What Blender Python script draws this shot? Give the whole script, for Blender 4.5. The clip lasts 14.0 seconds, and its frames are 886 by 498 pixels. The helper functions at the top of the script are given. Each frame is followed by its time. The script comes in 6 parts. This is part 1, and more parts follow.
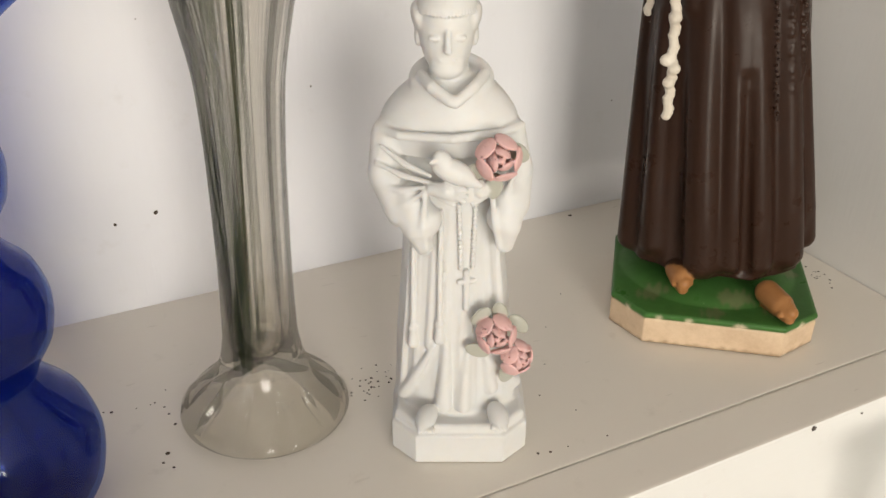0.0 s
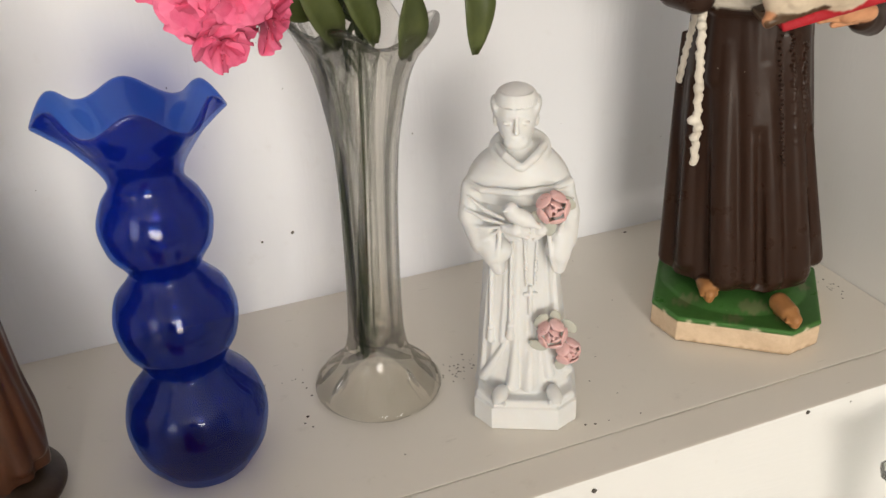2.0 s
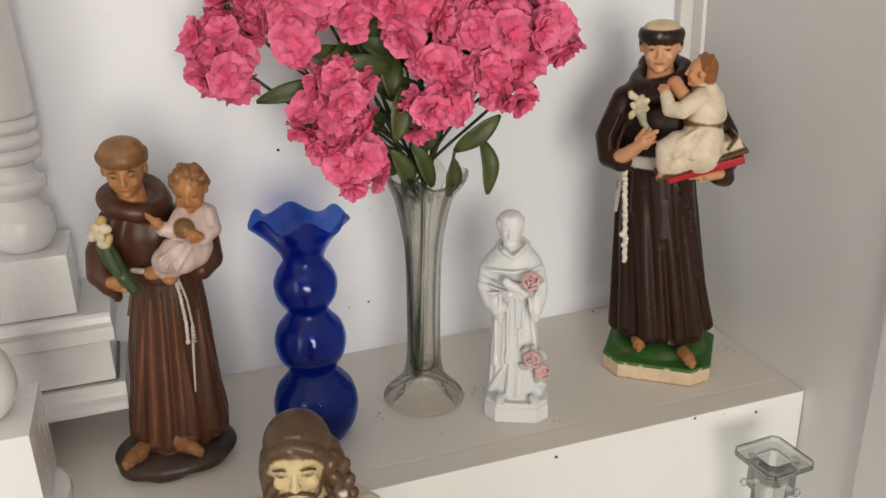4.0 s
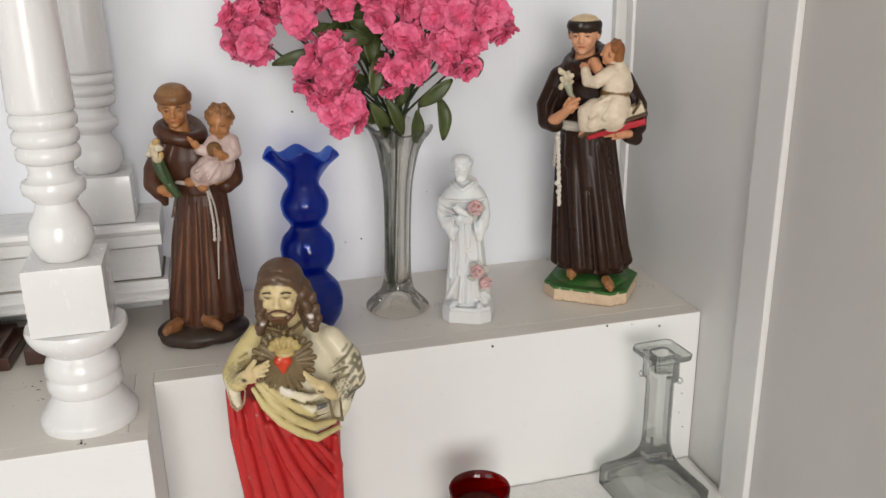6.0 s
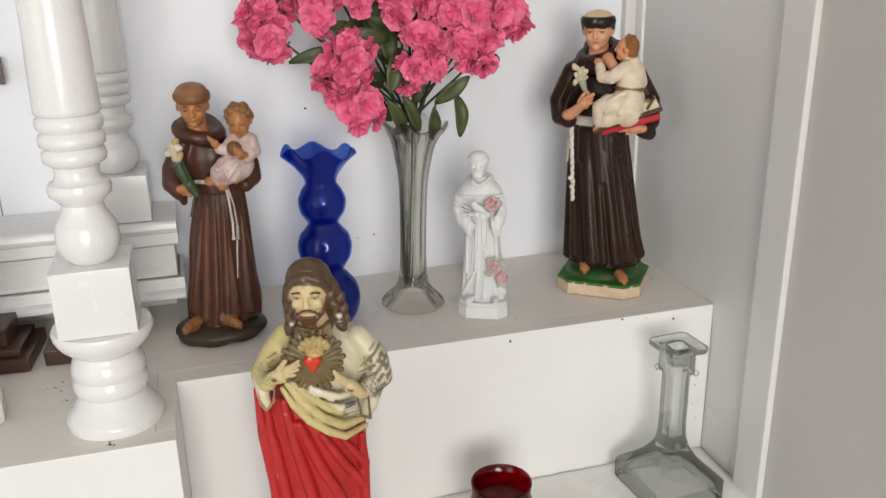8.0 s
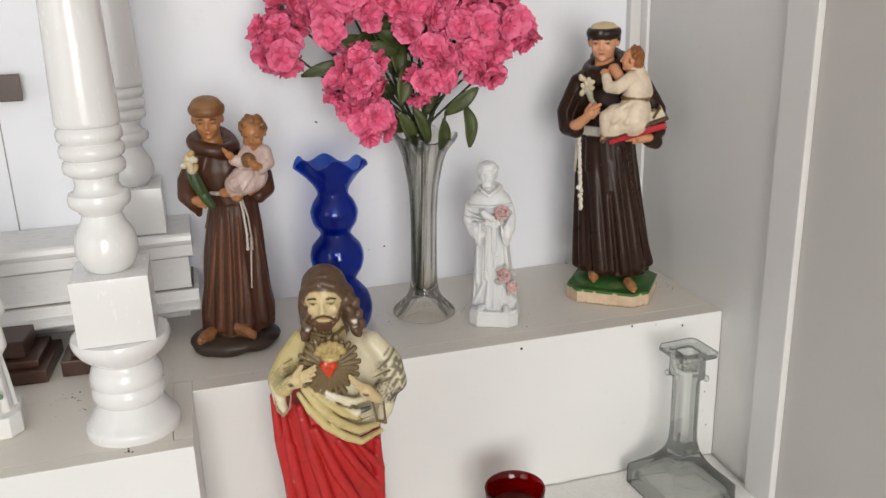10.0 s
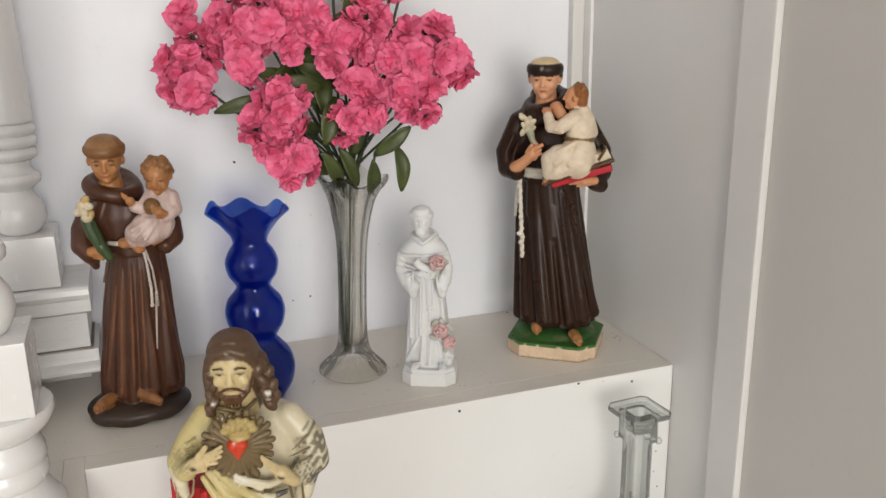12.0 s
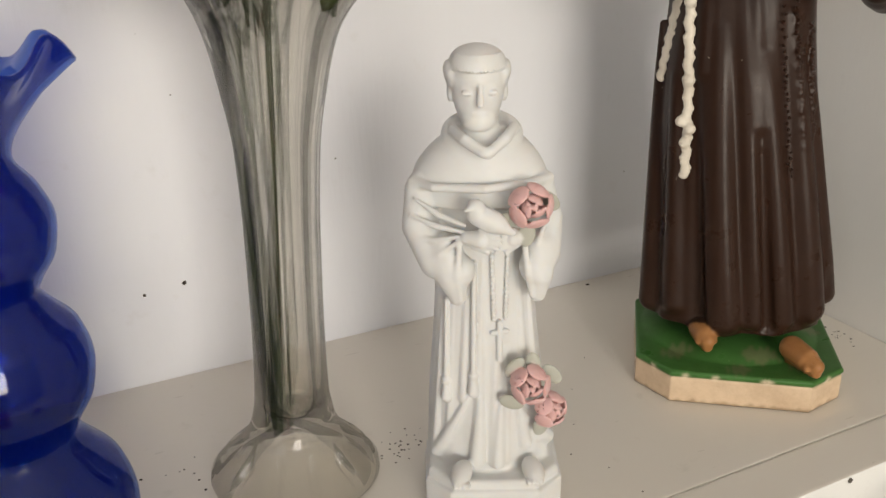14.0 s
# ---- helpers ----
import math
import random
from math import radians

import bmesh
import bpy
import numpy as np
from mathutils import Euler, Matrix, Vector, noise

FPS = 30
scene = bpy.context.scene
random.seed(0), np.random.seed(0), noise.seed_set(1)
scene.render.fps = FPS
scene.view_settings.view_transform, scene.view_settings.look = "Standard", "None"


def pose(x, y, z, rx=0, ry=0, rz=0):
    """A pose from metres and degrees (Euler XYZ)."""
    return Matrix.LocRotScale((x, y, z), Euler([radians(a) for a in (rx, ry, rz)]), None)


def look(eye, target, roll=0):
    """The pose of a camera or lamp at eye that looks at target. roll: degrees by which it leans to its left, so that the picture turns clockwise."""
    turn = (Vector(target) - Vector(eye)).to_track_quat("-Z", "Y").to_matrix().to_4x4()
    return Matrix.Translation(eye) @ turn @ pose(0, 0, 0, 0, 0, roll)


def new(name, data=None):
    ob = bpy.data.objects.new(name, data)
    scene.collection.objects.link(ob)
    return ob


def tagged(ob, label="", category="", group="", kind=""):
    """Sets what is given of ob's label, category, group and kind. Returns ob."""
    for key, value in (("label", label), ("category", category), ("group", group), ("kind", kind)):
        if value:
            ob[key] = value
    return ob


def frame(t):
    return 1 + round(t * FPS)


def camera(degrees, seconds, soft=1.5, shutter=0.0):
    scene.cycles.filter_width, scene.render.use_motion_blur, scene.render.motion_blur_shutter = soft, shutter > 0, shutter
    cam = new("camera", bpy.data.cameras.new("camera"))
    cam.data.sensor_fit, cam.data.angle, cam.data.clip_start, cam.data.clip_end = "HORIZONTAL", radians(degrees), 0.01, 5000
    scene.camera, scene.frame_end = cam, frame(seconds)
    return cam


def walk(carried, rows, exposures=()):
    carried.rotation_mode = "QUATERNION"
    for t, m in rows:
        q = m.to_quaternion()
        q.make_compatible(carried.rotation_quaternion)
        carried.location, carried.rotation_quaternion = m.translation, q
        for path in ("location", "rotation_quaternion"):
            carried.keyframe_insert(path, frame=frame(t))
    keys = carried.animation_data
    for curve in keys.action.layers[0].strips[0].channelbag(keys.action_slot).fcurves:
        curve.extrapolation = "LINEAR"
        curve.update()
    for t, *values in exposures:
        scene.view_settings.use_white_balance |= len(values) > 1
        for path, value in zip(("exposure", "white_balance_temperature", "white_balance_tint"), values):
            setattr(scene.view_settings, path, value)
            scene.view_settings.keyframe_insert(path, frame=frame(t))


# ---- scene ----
cam = camera(54.5, 14.0)
PATH = [
    (0, (-0.387, -0.189, 1.344), (0.385, 1.386, 0.384), 0.1),
    (0.5, (-0.391, -0.212, 1.383), (0.302, 1.367, 0.371), -2.9),
    (1, (-0.397, -0.228, 1.401), (0.251, 1.347, 0.351), -4.0),
    (1.5, (-0.404, -0.246, 1.402), (0.218, 1.349, 0.368), -3.2),
    (2, (-0.422, -0.274, 1.412), (0.17, 1.367, 0.434), -2.4),
    (2.5, (-0.418, -0.278, 1.411), (0.187, 1.381, 0.471), -1.9),
    (3, (-0.421, -0.282, 1.412), (0.188, 1.396, 0.51), -1.5),
    (3.2, (-0.437, -0.321, 1.436), (0.15, 1.377, 0.557), -1.9),
    (5.3, (-0.585, -0.76, 1.535), (-0.018, 1.076, 0.981), 0.0),
    (5.5, (-0.555, -0.771, 1.517), (-0.027, 1.07, 0.94), -0.3),
    (6, (-0.512, -0.789, 1.481), (-0.021, 1.042, 0.842), -0.9),
    (6.5, (-0.509, -0.821, 1.492), (-0.032, 1.02, 0.875), -1.1),
    (7, (-0.538, -0.823, 1.494), (-0.065, 1.024, 0.888), -1.1),
    (7.5, (-0.557, -0.811, 1.494), (-0.062, 1.017, 0.85), -1.2),
    (8, (-0.546, -0.781, 1.491), (-0.023, 1.031, 0.826), -1.1),
    (8.2, (-0.537, -0.772, 1.497), (-0.014, 1.04, 0.832), -1.3),
    (10.3, (-0.559, -0.801, 1.482), (-0.042, 1.032, 0.872), -1.9),
    (10.5, (-0.552, -0.807, 1.493), (-0.051, 1.032, 0.885), -2.3),
    (11, (-0.539, -0.82, 1.505), (-0.052, 1.022, 0.894), -2.8),
    (11.5, (-0.537, -0.817, 1.482), (0.007, 1.018, 0.899), -2.3),
    (12, (-0.525, -0.718, 1.478), (0.135, 1.088, 0.927), -0.8),
    (12.5, (-0.492, -0.58, 1.46), (0.286, 1.174, 0.897), -2.0),
    (13, (-0.484, -0.441, 1.417), (0.51, 1.193, 0.832), -0.2),
    (13.5, (-0.453, -0.287, 1.368), (0.451, 1.39, 0.759), -3.2),
    (14, (-0.404, -0.196, 1.331), (0.413, 1.468, 0.58), -1.1),
]
# the phone's own exposure and white balance on the way
TONE = [(0, 0.18, 7350, 10), (1.0, 0.24, 7350, 10), (1.5, 0.22, 7300, 10), (2.5, 0.06, 7250, 10), (3.2, -0.03, 7200, 10), (5.3, -0.32, 6700, 10), (6.3, -0.12, 6600, 10), (8.2, -0.09, 6600, 10), (10.3, -0.16, 6600, 10), (11.5, -0.18, 6650, 10), (12.5, 0.0, 6900, 10), (13.0, 0.12, 7050, 10), (13.5, 0.08, 7150, 10), (14, 0.04, 7300, 10)]
walk(cam, [(t, look(eye, target, roll)) for t, eye, target, roll in PATH], TONE)


# ---- light ----
world = bpy.data.worlds.new("sky")
scene.world = world
world.use_nodes = True
wn = world.node_tree
sky = wn.nodes.new("ShaderNodeTexSky")
sky.sky_type = "NISHITA"
sky.sun_disc = False
sky.sun_elevation, sky.sun_rotation = radians(38), radians(200)
wn.links.new(sky.outputs[0], wn.nodes["Background"].inputs[0])
wn.nodes["Background"].inputs[1].default_value = 0.12


def window_light(name, m, w, h, watts, colour):
    data = bpy.data.lights.new(name, "AREA")
    data.shape, data.size, data.size_y, data.energy, data.color = "RECTANGLE", w, h, watts, colour
    ob = new(name, data)
    ob.matrix_world = m
    return ob


window_light("window_daylight", look((-0.70, -2.93, 1.62), (-0.25, 0.0, 1.25)), 1.15, 1.15, 54, (1.0, 0.985, 0.96))
# added fill from the left, to brighten the side wall; no source known there
window_light("side_window_daylight", look((-2.33, -1.75, 1.75), (0.0, -1.2, 1.2)), 1.1, 1.1, 8, (0.93, 0.96, 1.0))

# ---- materials ----


def ramp(nt, fac, stops):
    n = nt.nodes.new("ShaderNodeValToRGB")
    els = n.color_ramp.elements
    while len(els) < len(stops):
        els.new(0.5)
    for e, (p, c) in zip(els, stops):
        e.position, e.color = p, (*c, 1) if len(c) == 3 else c
    nt.links.new(fac, n.inputs[0])
    return n.outputs[0]


def noise_tex(nt, scale, detail=4, rough=0.55, coords=None, stretch=None):
    n = nt.nodes.new("ShaderNodeTexNoise")
    n.inputs["Scale"].default_value, n.inputs["Detail"].default_value, n.inputs["Roughness"].default_value = scale, detail, rough
    src = coords
    if src is None:
        src = nt.nodes.new("ShaderNodeTexCoord").outputs["Object"]
    if stretch:
        mp = nt.nodes.new("ShaderNodeMapping")
        mp.inputs["Scale"].default_value = stretch
        nt.links.new(src, mp.inputs[0])
        src = mp.outputs[0]
    nt.links.new(src, n.inputs["Vector"])
    return n.outputs[0]


def mix(nt, fac, a, b, mode="MIX"):
    n = nt.nodes.new("ShaderNodeMix")
    n.data_type, n.blend_type = "RGBA", mode
    for sock, v in ((n.inputs[0], fac), (n.inputs[6], a), (n.inputs[7], b)):
        if isinstance(v, (int, float)):
            sock.default_value = v
        elif isinstance(v, tuple):
            sock.default_value = (*v, 1)
        else:
            nt.links.new(v, sock)
    return n.outputs[2]


def bump(nt, height, strength, distance, bsdf):
    n = nt.nodes.new("ShaderNodeBump")
    n.inputs["Strength"].default_value, n.inputs["Distance"].default_value = strength, distance
    nt.links.new(height, n.inputs["Height"])
    nt.links.new(n.outputs[0], bsdf.inputs["Normal"])


def material(name):
    m = bpy.data.materials.new(name)
    m.use_nodes = True
    return m, m.node_tree, m.node_tree.nodes["Principled BSDF"]


def painted_board(name, base, dirt, rough=0.35, dirt_amount=0.5, streak=(1, 1, 1), relief=0.3):
    """Brush-painted wood: soft tone drift, smudges, brush streaks."""
    m, nt, b = material(name)
    wide = noise_tex(nt, 4.0, 3)
    fine = noise_tex(nt, 60.0, 5, 0.65)
    tone = mix(nt, ramp(nt, wide, [(0.35, (0, 0, 0)), (0.75, (1, 1, 1))]), base, tuple(c * 0.93 for c in base))
    spots = ramp(nt, fine, [(0.62, (0, 0, 0)), (0.8, (dirt_amount,) * 3)])
    nt.links.new(mix(nt, spots, tone, dirt), b.inputs["Base Color"])
    brush = noise_tex(nt, 90.0, 3, 0.5, stretch=streak)
    nt.links.new(ramp(nt, brush, [(0.2, (rough - 0.08,) * 3), (0.8, (rough + 0.12,) * 3)]), b.inputs["Roughness"])
    bump(nt, brush, relief, 0.0006, b)
    return m


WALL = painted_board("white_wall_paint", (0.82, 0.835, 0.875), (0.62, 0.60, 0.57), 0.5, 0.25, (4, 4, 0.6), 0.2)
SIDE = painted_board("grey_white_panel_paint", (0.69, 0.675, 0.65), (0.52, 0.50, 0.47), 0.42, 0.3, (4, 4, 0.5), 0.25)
# taken as the side wall's paint; its dimmer light is put into the tone
SIDE_DIM = painted_board("side_paint_dimmed", (0.54, 0.52, 0.485), (0.42, 0.33, 0.29), 0.45, 0.3, (4, 4, 0.5), 0.2)
SHELF = painted_board("shelf_top_paint", (0.745, 0.70, 0.63), (0.44, 0.40, 0.33), 0.33, 0.35, (0.6, 3, 3), 0.10)
FRONT = painted_board("shelf_front_paint", (0.78, 0.775, 0.75), (0.55, 0.52, 0.46), 0.38, 0.3, (0.6, 5, 5), 0.3)
GLOSS = painted_board("gloss_white_paint", (0.79, 0.78, 0.765), (0.62, 0.58, 0.52), 0.2, 0.06, (3, 3, 1), 0.05)
LEDGE = painted_board("ledge_white_paint", (0.80, 0.79, 0.77), (0.45, 0.42, 0.38), 0.3, 0.4, (0.5, 5, 5), 0.4)
FLOOR = painted_board("floor_boards_paint", (0.30, 0.24, 0.18), (0.16, 0.12, 0.09), 0.4, 0.5, (5, 0.4, 5), 0.4)
CEIL = painted_board("ceiling_paint", (0.80, 0.80, 0.79), (0.7, 0.69, 0.67), 0.7, 0.2, (1, 1, 1), 0.2)
SEAM, snt, sb = material("seam_shadow_gap")
nt_n = noise_tex(snt, 40)
snt.links.new(ramp(snt, nt_n, [(0.3, (0.16, 0.14, 0.12)), (0.7, (0.30, 0.27, 0.23))]), sb.inputs["Base Color"])
sb.inputs["Roughness"].default_value = 0.8


def plain(name, c1, c2, rough, scale=30, relief=0.2, dist=0.0005, metal=0.0):
    m, nt, b = material(name)
    n = noise_tex(nt, scale, 5, 0.6)
    nt.links.new(ramp(nt, n, [(0.3, c1), (0.7, c2)]), b.inputs["Base Color"])
    b.inputs["Roughness"].default_value, b.inputs["Metallic"].default_value = rough, metal
    bump(nt, n, relief, dist, b)
    return m


def statue_paint(name, rough, chip, grime, chip_amount=0.5, relief=0.3, streak=None, coat=0.0, chip_scale=180, sub=0.0, spec=0.3, grime_from=0.42, grime_most=0.55):
    """Hand-painted plaster: the paint colours come with the mesh, chips and grime from noise."""
    m, nt, b = material(name)
    col = nt.nodes.new("ShaderNodeVertexColor")
    col.layer_name = "paint"
    n1 = noise_tex(nt, 55, 6, 0.7, stretch=streak)
    n2 = noise_tex(nt, chip_scale, 4, 0.6)
    n3 = noise_tex(nt, 14, 2)
    worn = mix(nt, ramp(nt, n1, [(grime_from, (0, 0, 0)), (grime_from + 0.28, (grime_most,) * 3)]), col.outputs[0], grime, "MULTIPLY")
    thin = nt.nodes.new("ShaderNodeMath")
    thin.operation = "MULTIPLY"
    nt.links.new(ramp(nt, n2, [(0.70, (0, 0, 0)), (0.735, (1, 1, 1))]), thin.inputs[0])
    nt.links.new(ramp(nt, n3, [(0.5, (0, 0, 0)), (0.62, (chip_amount,) * 3)]), thin.inputs[1])
    nt.links.new(mix(nt, thin.outputs[0], worn, chip), b.inputs["Base Color"])
    nt.links.new(ramp(nt, n1, [(0.3, (rough - 0.07,) * 3), (0.7, (rough + 0.12,) * 3)]), b.inputs["Roughness"])
    b.inputs["Coat Weight"].default_value, b.inputs["Coat Roughness"].default_value = coat, 0.15
    b.inputs["Specular IOR Level"].default_value = spec
    if sub:
        b.inputs["Subsurface Weight"].default_value = sub
        b.inputs["Subsurface Radius"].default_value = (0.007, 0.006, 0.005)
    bump(nt, n1, relief, 0.0005, b)
    return m


PLASTER = statue_paint("painted_plaster", 0.30, (0.80, 0.72, 0.60), (0.62, 0.55, 0.5), 0.3, 0.35, spec=0.2)
CARVED = statue_paint("stained_resin", 0.38, (0.42, 0.22, 0.10), (0.32, 0.22, 0.17), 0.25, 0.5, (1.6, 1.6, 0.4), 0.0, spec=0.4)
OLD_PLASTER = statue_paint("aged_painted_plaster", 0.38, (0.88, 0.84, 0.78), (0.34, 0.29, 0.20), 0.9, 0.3, None, 0.1, grime_from=0.50, grime_most=0.5)
BISQUE = statue_paint("bisque_porcelain", 0.45, (0.78, 0.77, 0.75), (0.93, 0.92, 0.90), 0.0, 0.05, None, 0.0, 180, 0.55)


def tinted_glass(name, tint, rough=0.03, bend=0.5, ior=1.3):
    """Coloured glass: light passes through tinted, part of it bent, and the surface mirrors by angle."""
    m, nt, b = material(name)
    nt.nodes.remove(b)
    clear = nt.nodes.new("ShaderNodeBsdfTransparent")
    clear.inputs[0].default_value = (*tint, 1)
    bent = nt.nodes.new("ShaderNodeBsdfRefraction")
    bent.inputs["Color"].default_value = (*tint, 1)
    bent.inputs["Roughness"].default_value, bent.inputs["IOR"].default_value = 0.0, ior
    body = nt.nodes.new("ShaderNodeMixShader")
    body.inputs[0].default_value = bend
    nt.links.new(clear.outputs[0], body.inputs[1])
    nt.links.new(bent.outputs[0], body.inputs[2])
    gloss = nt.nodes.new("ShaderNodeBsdfGlossy")
    gloss.inputs["Roughness"].default_value = rough
    lw = nt.nodes.new("ShaderNodeLayerWeight")
    lw.inputs[0].default_value = 0.5
    po = nt.nodes.new("ShaderNodeMath")
    po.operation, po.inputs[1].default_value = "POWER", 4.0
    nt.links.new(lw.outputs["Facing"], po.inputs[0])
    fres = nt.nodes.new("ShaderNodeMath")
    fres.operation, fres.inputs[1].default_value, fres.inputs[2].default_value = "MULTIPLY_ADD", 0.45, 0.04
    nt.links.new(po.outputs[0], fres.inputs[0])
    ms = nt.nodes.new("ShaderNodeMixShader")
    nt.links.new(fres.outputs[0], ms.inputs[0])
    nt.links.new(body.outputs[0], ms.inputs[1])
    nt.links.new(gloss.outputs[0], ms.inputs[2])
    nt.links.new(ms.outputs[0], nt.nodes["Material Output"].inputs[0])
    return m


BLUE_GLASS = tinted_glass("cobalt_blue_glass", (0.22, 0.39, 0.77), 0.05, 0.0, 1.05)
RED_GLASS = tinted_glass("ruby_red_glass", (0.42, 0.02, 0.02), 0.05, 0.0, 1.05)
CLEAR_GLASS = tinted_glass("clear_pressed_glass", (0.975, 0.967, 0.942), 0.008, 0.55, 1.33)
CANDLE_GLASS = tinted_glass("grey_tinted_pressed_glass", (0.90, 0.91, 0.90), 0.008, 0.65, 1.40)
PETAL = plain("pink_silk_petal", (0.72, 0.090, 0.215), (0.88, 0.215, 0.36), 0.7, 60, 0.5, 0.0008)
LEAF = plain("green_silk_leaf", (0.030, 0.043, 0.011), (0.080, 0.100, 0.026), 0.5, 40, 0.5, 0.0006)
STEM = plain("green_plastic_stem", (0.018, 0.030, 0.012), (0.045, 0.060, 0.026), 0.45, 40)
DARKWOOD = plain("dark_varnished_wood", (0.030, 0.014, 0.010), (0.075, 0.030, 0.018), 0.32, 25, 0.3)
BRASS = plain("worn_brass", (0.45, 0.30, 0.09), (0.62, 0.44, 0.16), 0.35, 60, 0.2, 0.0003, 0.9)
CLOTH = plain("white_cotton_cloth", (0.78, 0.76, 0.72), (0.86, 0.85, 0.82), 0.9, 300, 0.4, 0.0004)
WAX = plain("dark_candle_wax", (0.10, 0.03, 0.02), (0.2, 0.07, 0.05), 0.5, 50)
GRIT = plain("dark_grit", (0.02, 0.018, 0.015), (0.10, 0.07, 0.05), 0.9, 400)
NAIL = plain("dark_nail_head", (0.05, 0.045, 0.04), (0.14, 0.12, 0.10), 0.55, 300, 0.3, 0.0003, 0.4)

# tone of the panel joint and of the shaded line beside the batten
JOINT_SHADE = plain("joint_and_edge_shade", (0.24, 0.23, 0.22), (0.36, 0.35, 0.33), 0.6, 60)

# ---- mesh helpers ----


def sharp(ob, degrees=50):
    """Keeps edges sharper than that angle crisp under smooth shading."""
    ob.data.set_sharp_from_angle(angle=radians(degrees))
    return ob


def mesh_object(name, verts, faces, mat=None, smooth=True, parent=None):
    me = bpy.data.meshes.new(name)
    me.from_pydata([tuple(v) for v in verts], [], [tuple(f) for f in faces])
    me.update()
    if smooth:
        me.polygons.foreach_set("use_smooth", [True] * len(me.polygons))
    if mat:
        me.materials.append(mat)
    ob = new(name, me)
    ob.parent = parent
    return ob


def part(name, bm, mat, parent=None, label="", smooth=False, m=None):
    me = bpy.data.meshes.new(name)
    bmesh.ops.recalc_face_normals(bm, faces=bm.faces)
    bm.to_mesh(me)
    bm.free()
    if smooth:
        me.polygons.foreach_set("use_smooth", [True] * len(me.polygons))
    me.materials.append(mat)
    ob = new(name, me)
    ob.parent = parent
    if m is not None:
        ob.matrix_basis = m
    return tagged(ob, label)


def box_bm(x0, x1, y0, y1, z0, z1, bevel=0.0, bm=None, seg=2):
    bm = bm or bmesh.new()
    r = bmesh.ops.create_cube(bm, size=1.0, matrix=Matrix.LocRotScale(((x0 + x1) / 2, (y0 + y1) / 2, (z0 + z1) / 2), None, (x1 - x0, y1 - y0, z1 - z0)))
    if bevel:
        es = list({e for v in r["verts"] for e in v.link_edges})
        bmesh.ops.bevel(bm, geom=es, offset=bevel, segments=seg, affect="EDGES", profile=0.7)
    return bm


def empty(name, m=None):
    e = new(name)
    e.empty_display_size = 0.02
    if m is not None:
        e.matrix_basis = m
    return e


def smooth_curve(keys, n):
    """n samples of a smooth curve through a few (position, value...) keys."""
    keys = np.array(keys, float)
    t = np.linspace(keys[0, 0], keys[-1, 0], n)
    out = [t]
    for c in range(1, keys.shape[1]):
        x, y = keys[:, 0], keys[:, c]
        h = np.diff(x)
        d = np.diff(y) / h
        s = np.zeros(len(x))
        for i in range(1, len(x) - 1):
            s[i] = 0 if d[i - 1] * d[i] <= 0 else 2 * d[i - 1] * d[i] / (d[i - 1] + d[i])
        s[0], s[-1] = d[0], d[-1]
        k = np.clip(np.searchsorted(x, t, "right") - 1, 0, len(h) - 1)
        u = (t - x[k]) / h[k]
        out.append((1 + 2 * u) * (1 - u) ** 2 * y[k] + u * (1 - u) ** 2 * h[k] * s[k] + u * u * (3 - 2 * u) * y[k + 1] + u * u * (u - 1) * h[k] * s[k + 1])
    return np.array(out).T


def lathe(profile, seg=48, shape=None, closed=False):
    """Verts and faces of a turned form. profile: rows of r, z. shape(r, z, angle, i) may bend it."""
    verts, faces = [], []
    n = len(profile)
    for i, (r, z) in enumerate(profile):
        for j in range(seg):
            a = 2 * math.pi * j / seg
            rr, zz = shape(r, z, a, i) if shape else (r, z)
            verts.append((rr * math.cos(a), rr * math.sin(a), zz))
    for i in range(n if closed else n - 1):
        for j in range(seg):
            k, l = (j + 1) % seg, (i + 1) % n
            faces.append((i * seg + j, i * seg + k, l * seg + k, l * seg + j))
    if not closed:
        for i, rev in ((0, True), (n - 1, False)):
            if profile[i][0] > 1e-5:
                ring = [i * seg + j for j in range(seg)]
                faces.append(tuple(reversed(ring)) if rev else tuple(ring))
    return verts, faces


def tube(points, radii, seg=8, cap=True):
    pts = [Vector(p) for p in points]
    verts, faces = [], []
    up = Vector((0.31, 0.77, 0.55))
    for i, p in enumerate(pts):
        d = (pts[min(i + 1, len(pts) - 1)] - pts[max(i - 1, 0)]).normalized()
        a = d.cross(up)
        a = a.normalized() if a.length > 1e-4 else Vector((1, 0, 0))
        b = d.cross(a)
        r = radii if isinstance(radii, (int, float)) else radii[i]
        for j in range(seg):
            t = 2 * math.pi * j / seg
            verts.append(p + (a * math.cos(t) + b * math.sin(t)) * r)
    for i in range(len(pts) - 1):
        for j in range(seg):
            k = (j + 1) % seg
            faces.append((i * seg + j, i * seg + k, (i + 1) * seg + k, (i + 1) * seg + j))
    if cap:
        faces.append(tuple(range(seg - 1, -1, -1)))
        faces.append(tuple((len(pts) - 1) * seg + j for j in range(seg)))
    return verts, faces


def bez(a, b, c, d, n):
    a, b, c, d = (Vector(v) for v in (a, b, c, d))
    return [a * (1 - t) ** 3 + b * 3 * t * (1 - t) ** 2 + c * 3 * t * t * (1 - t) + d * t ** 3 for t in (i / (n - 1) for i in range(n))]


# ---- modelling of statues: soft solids, joined and skinned ----


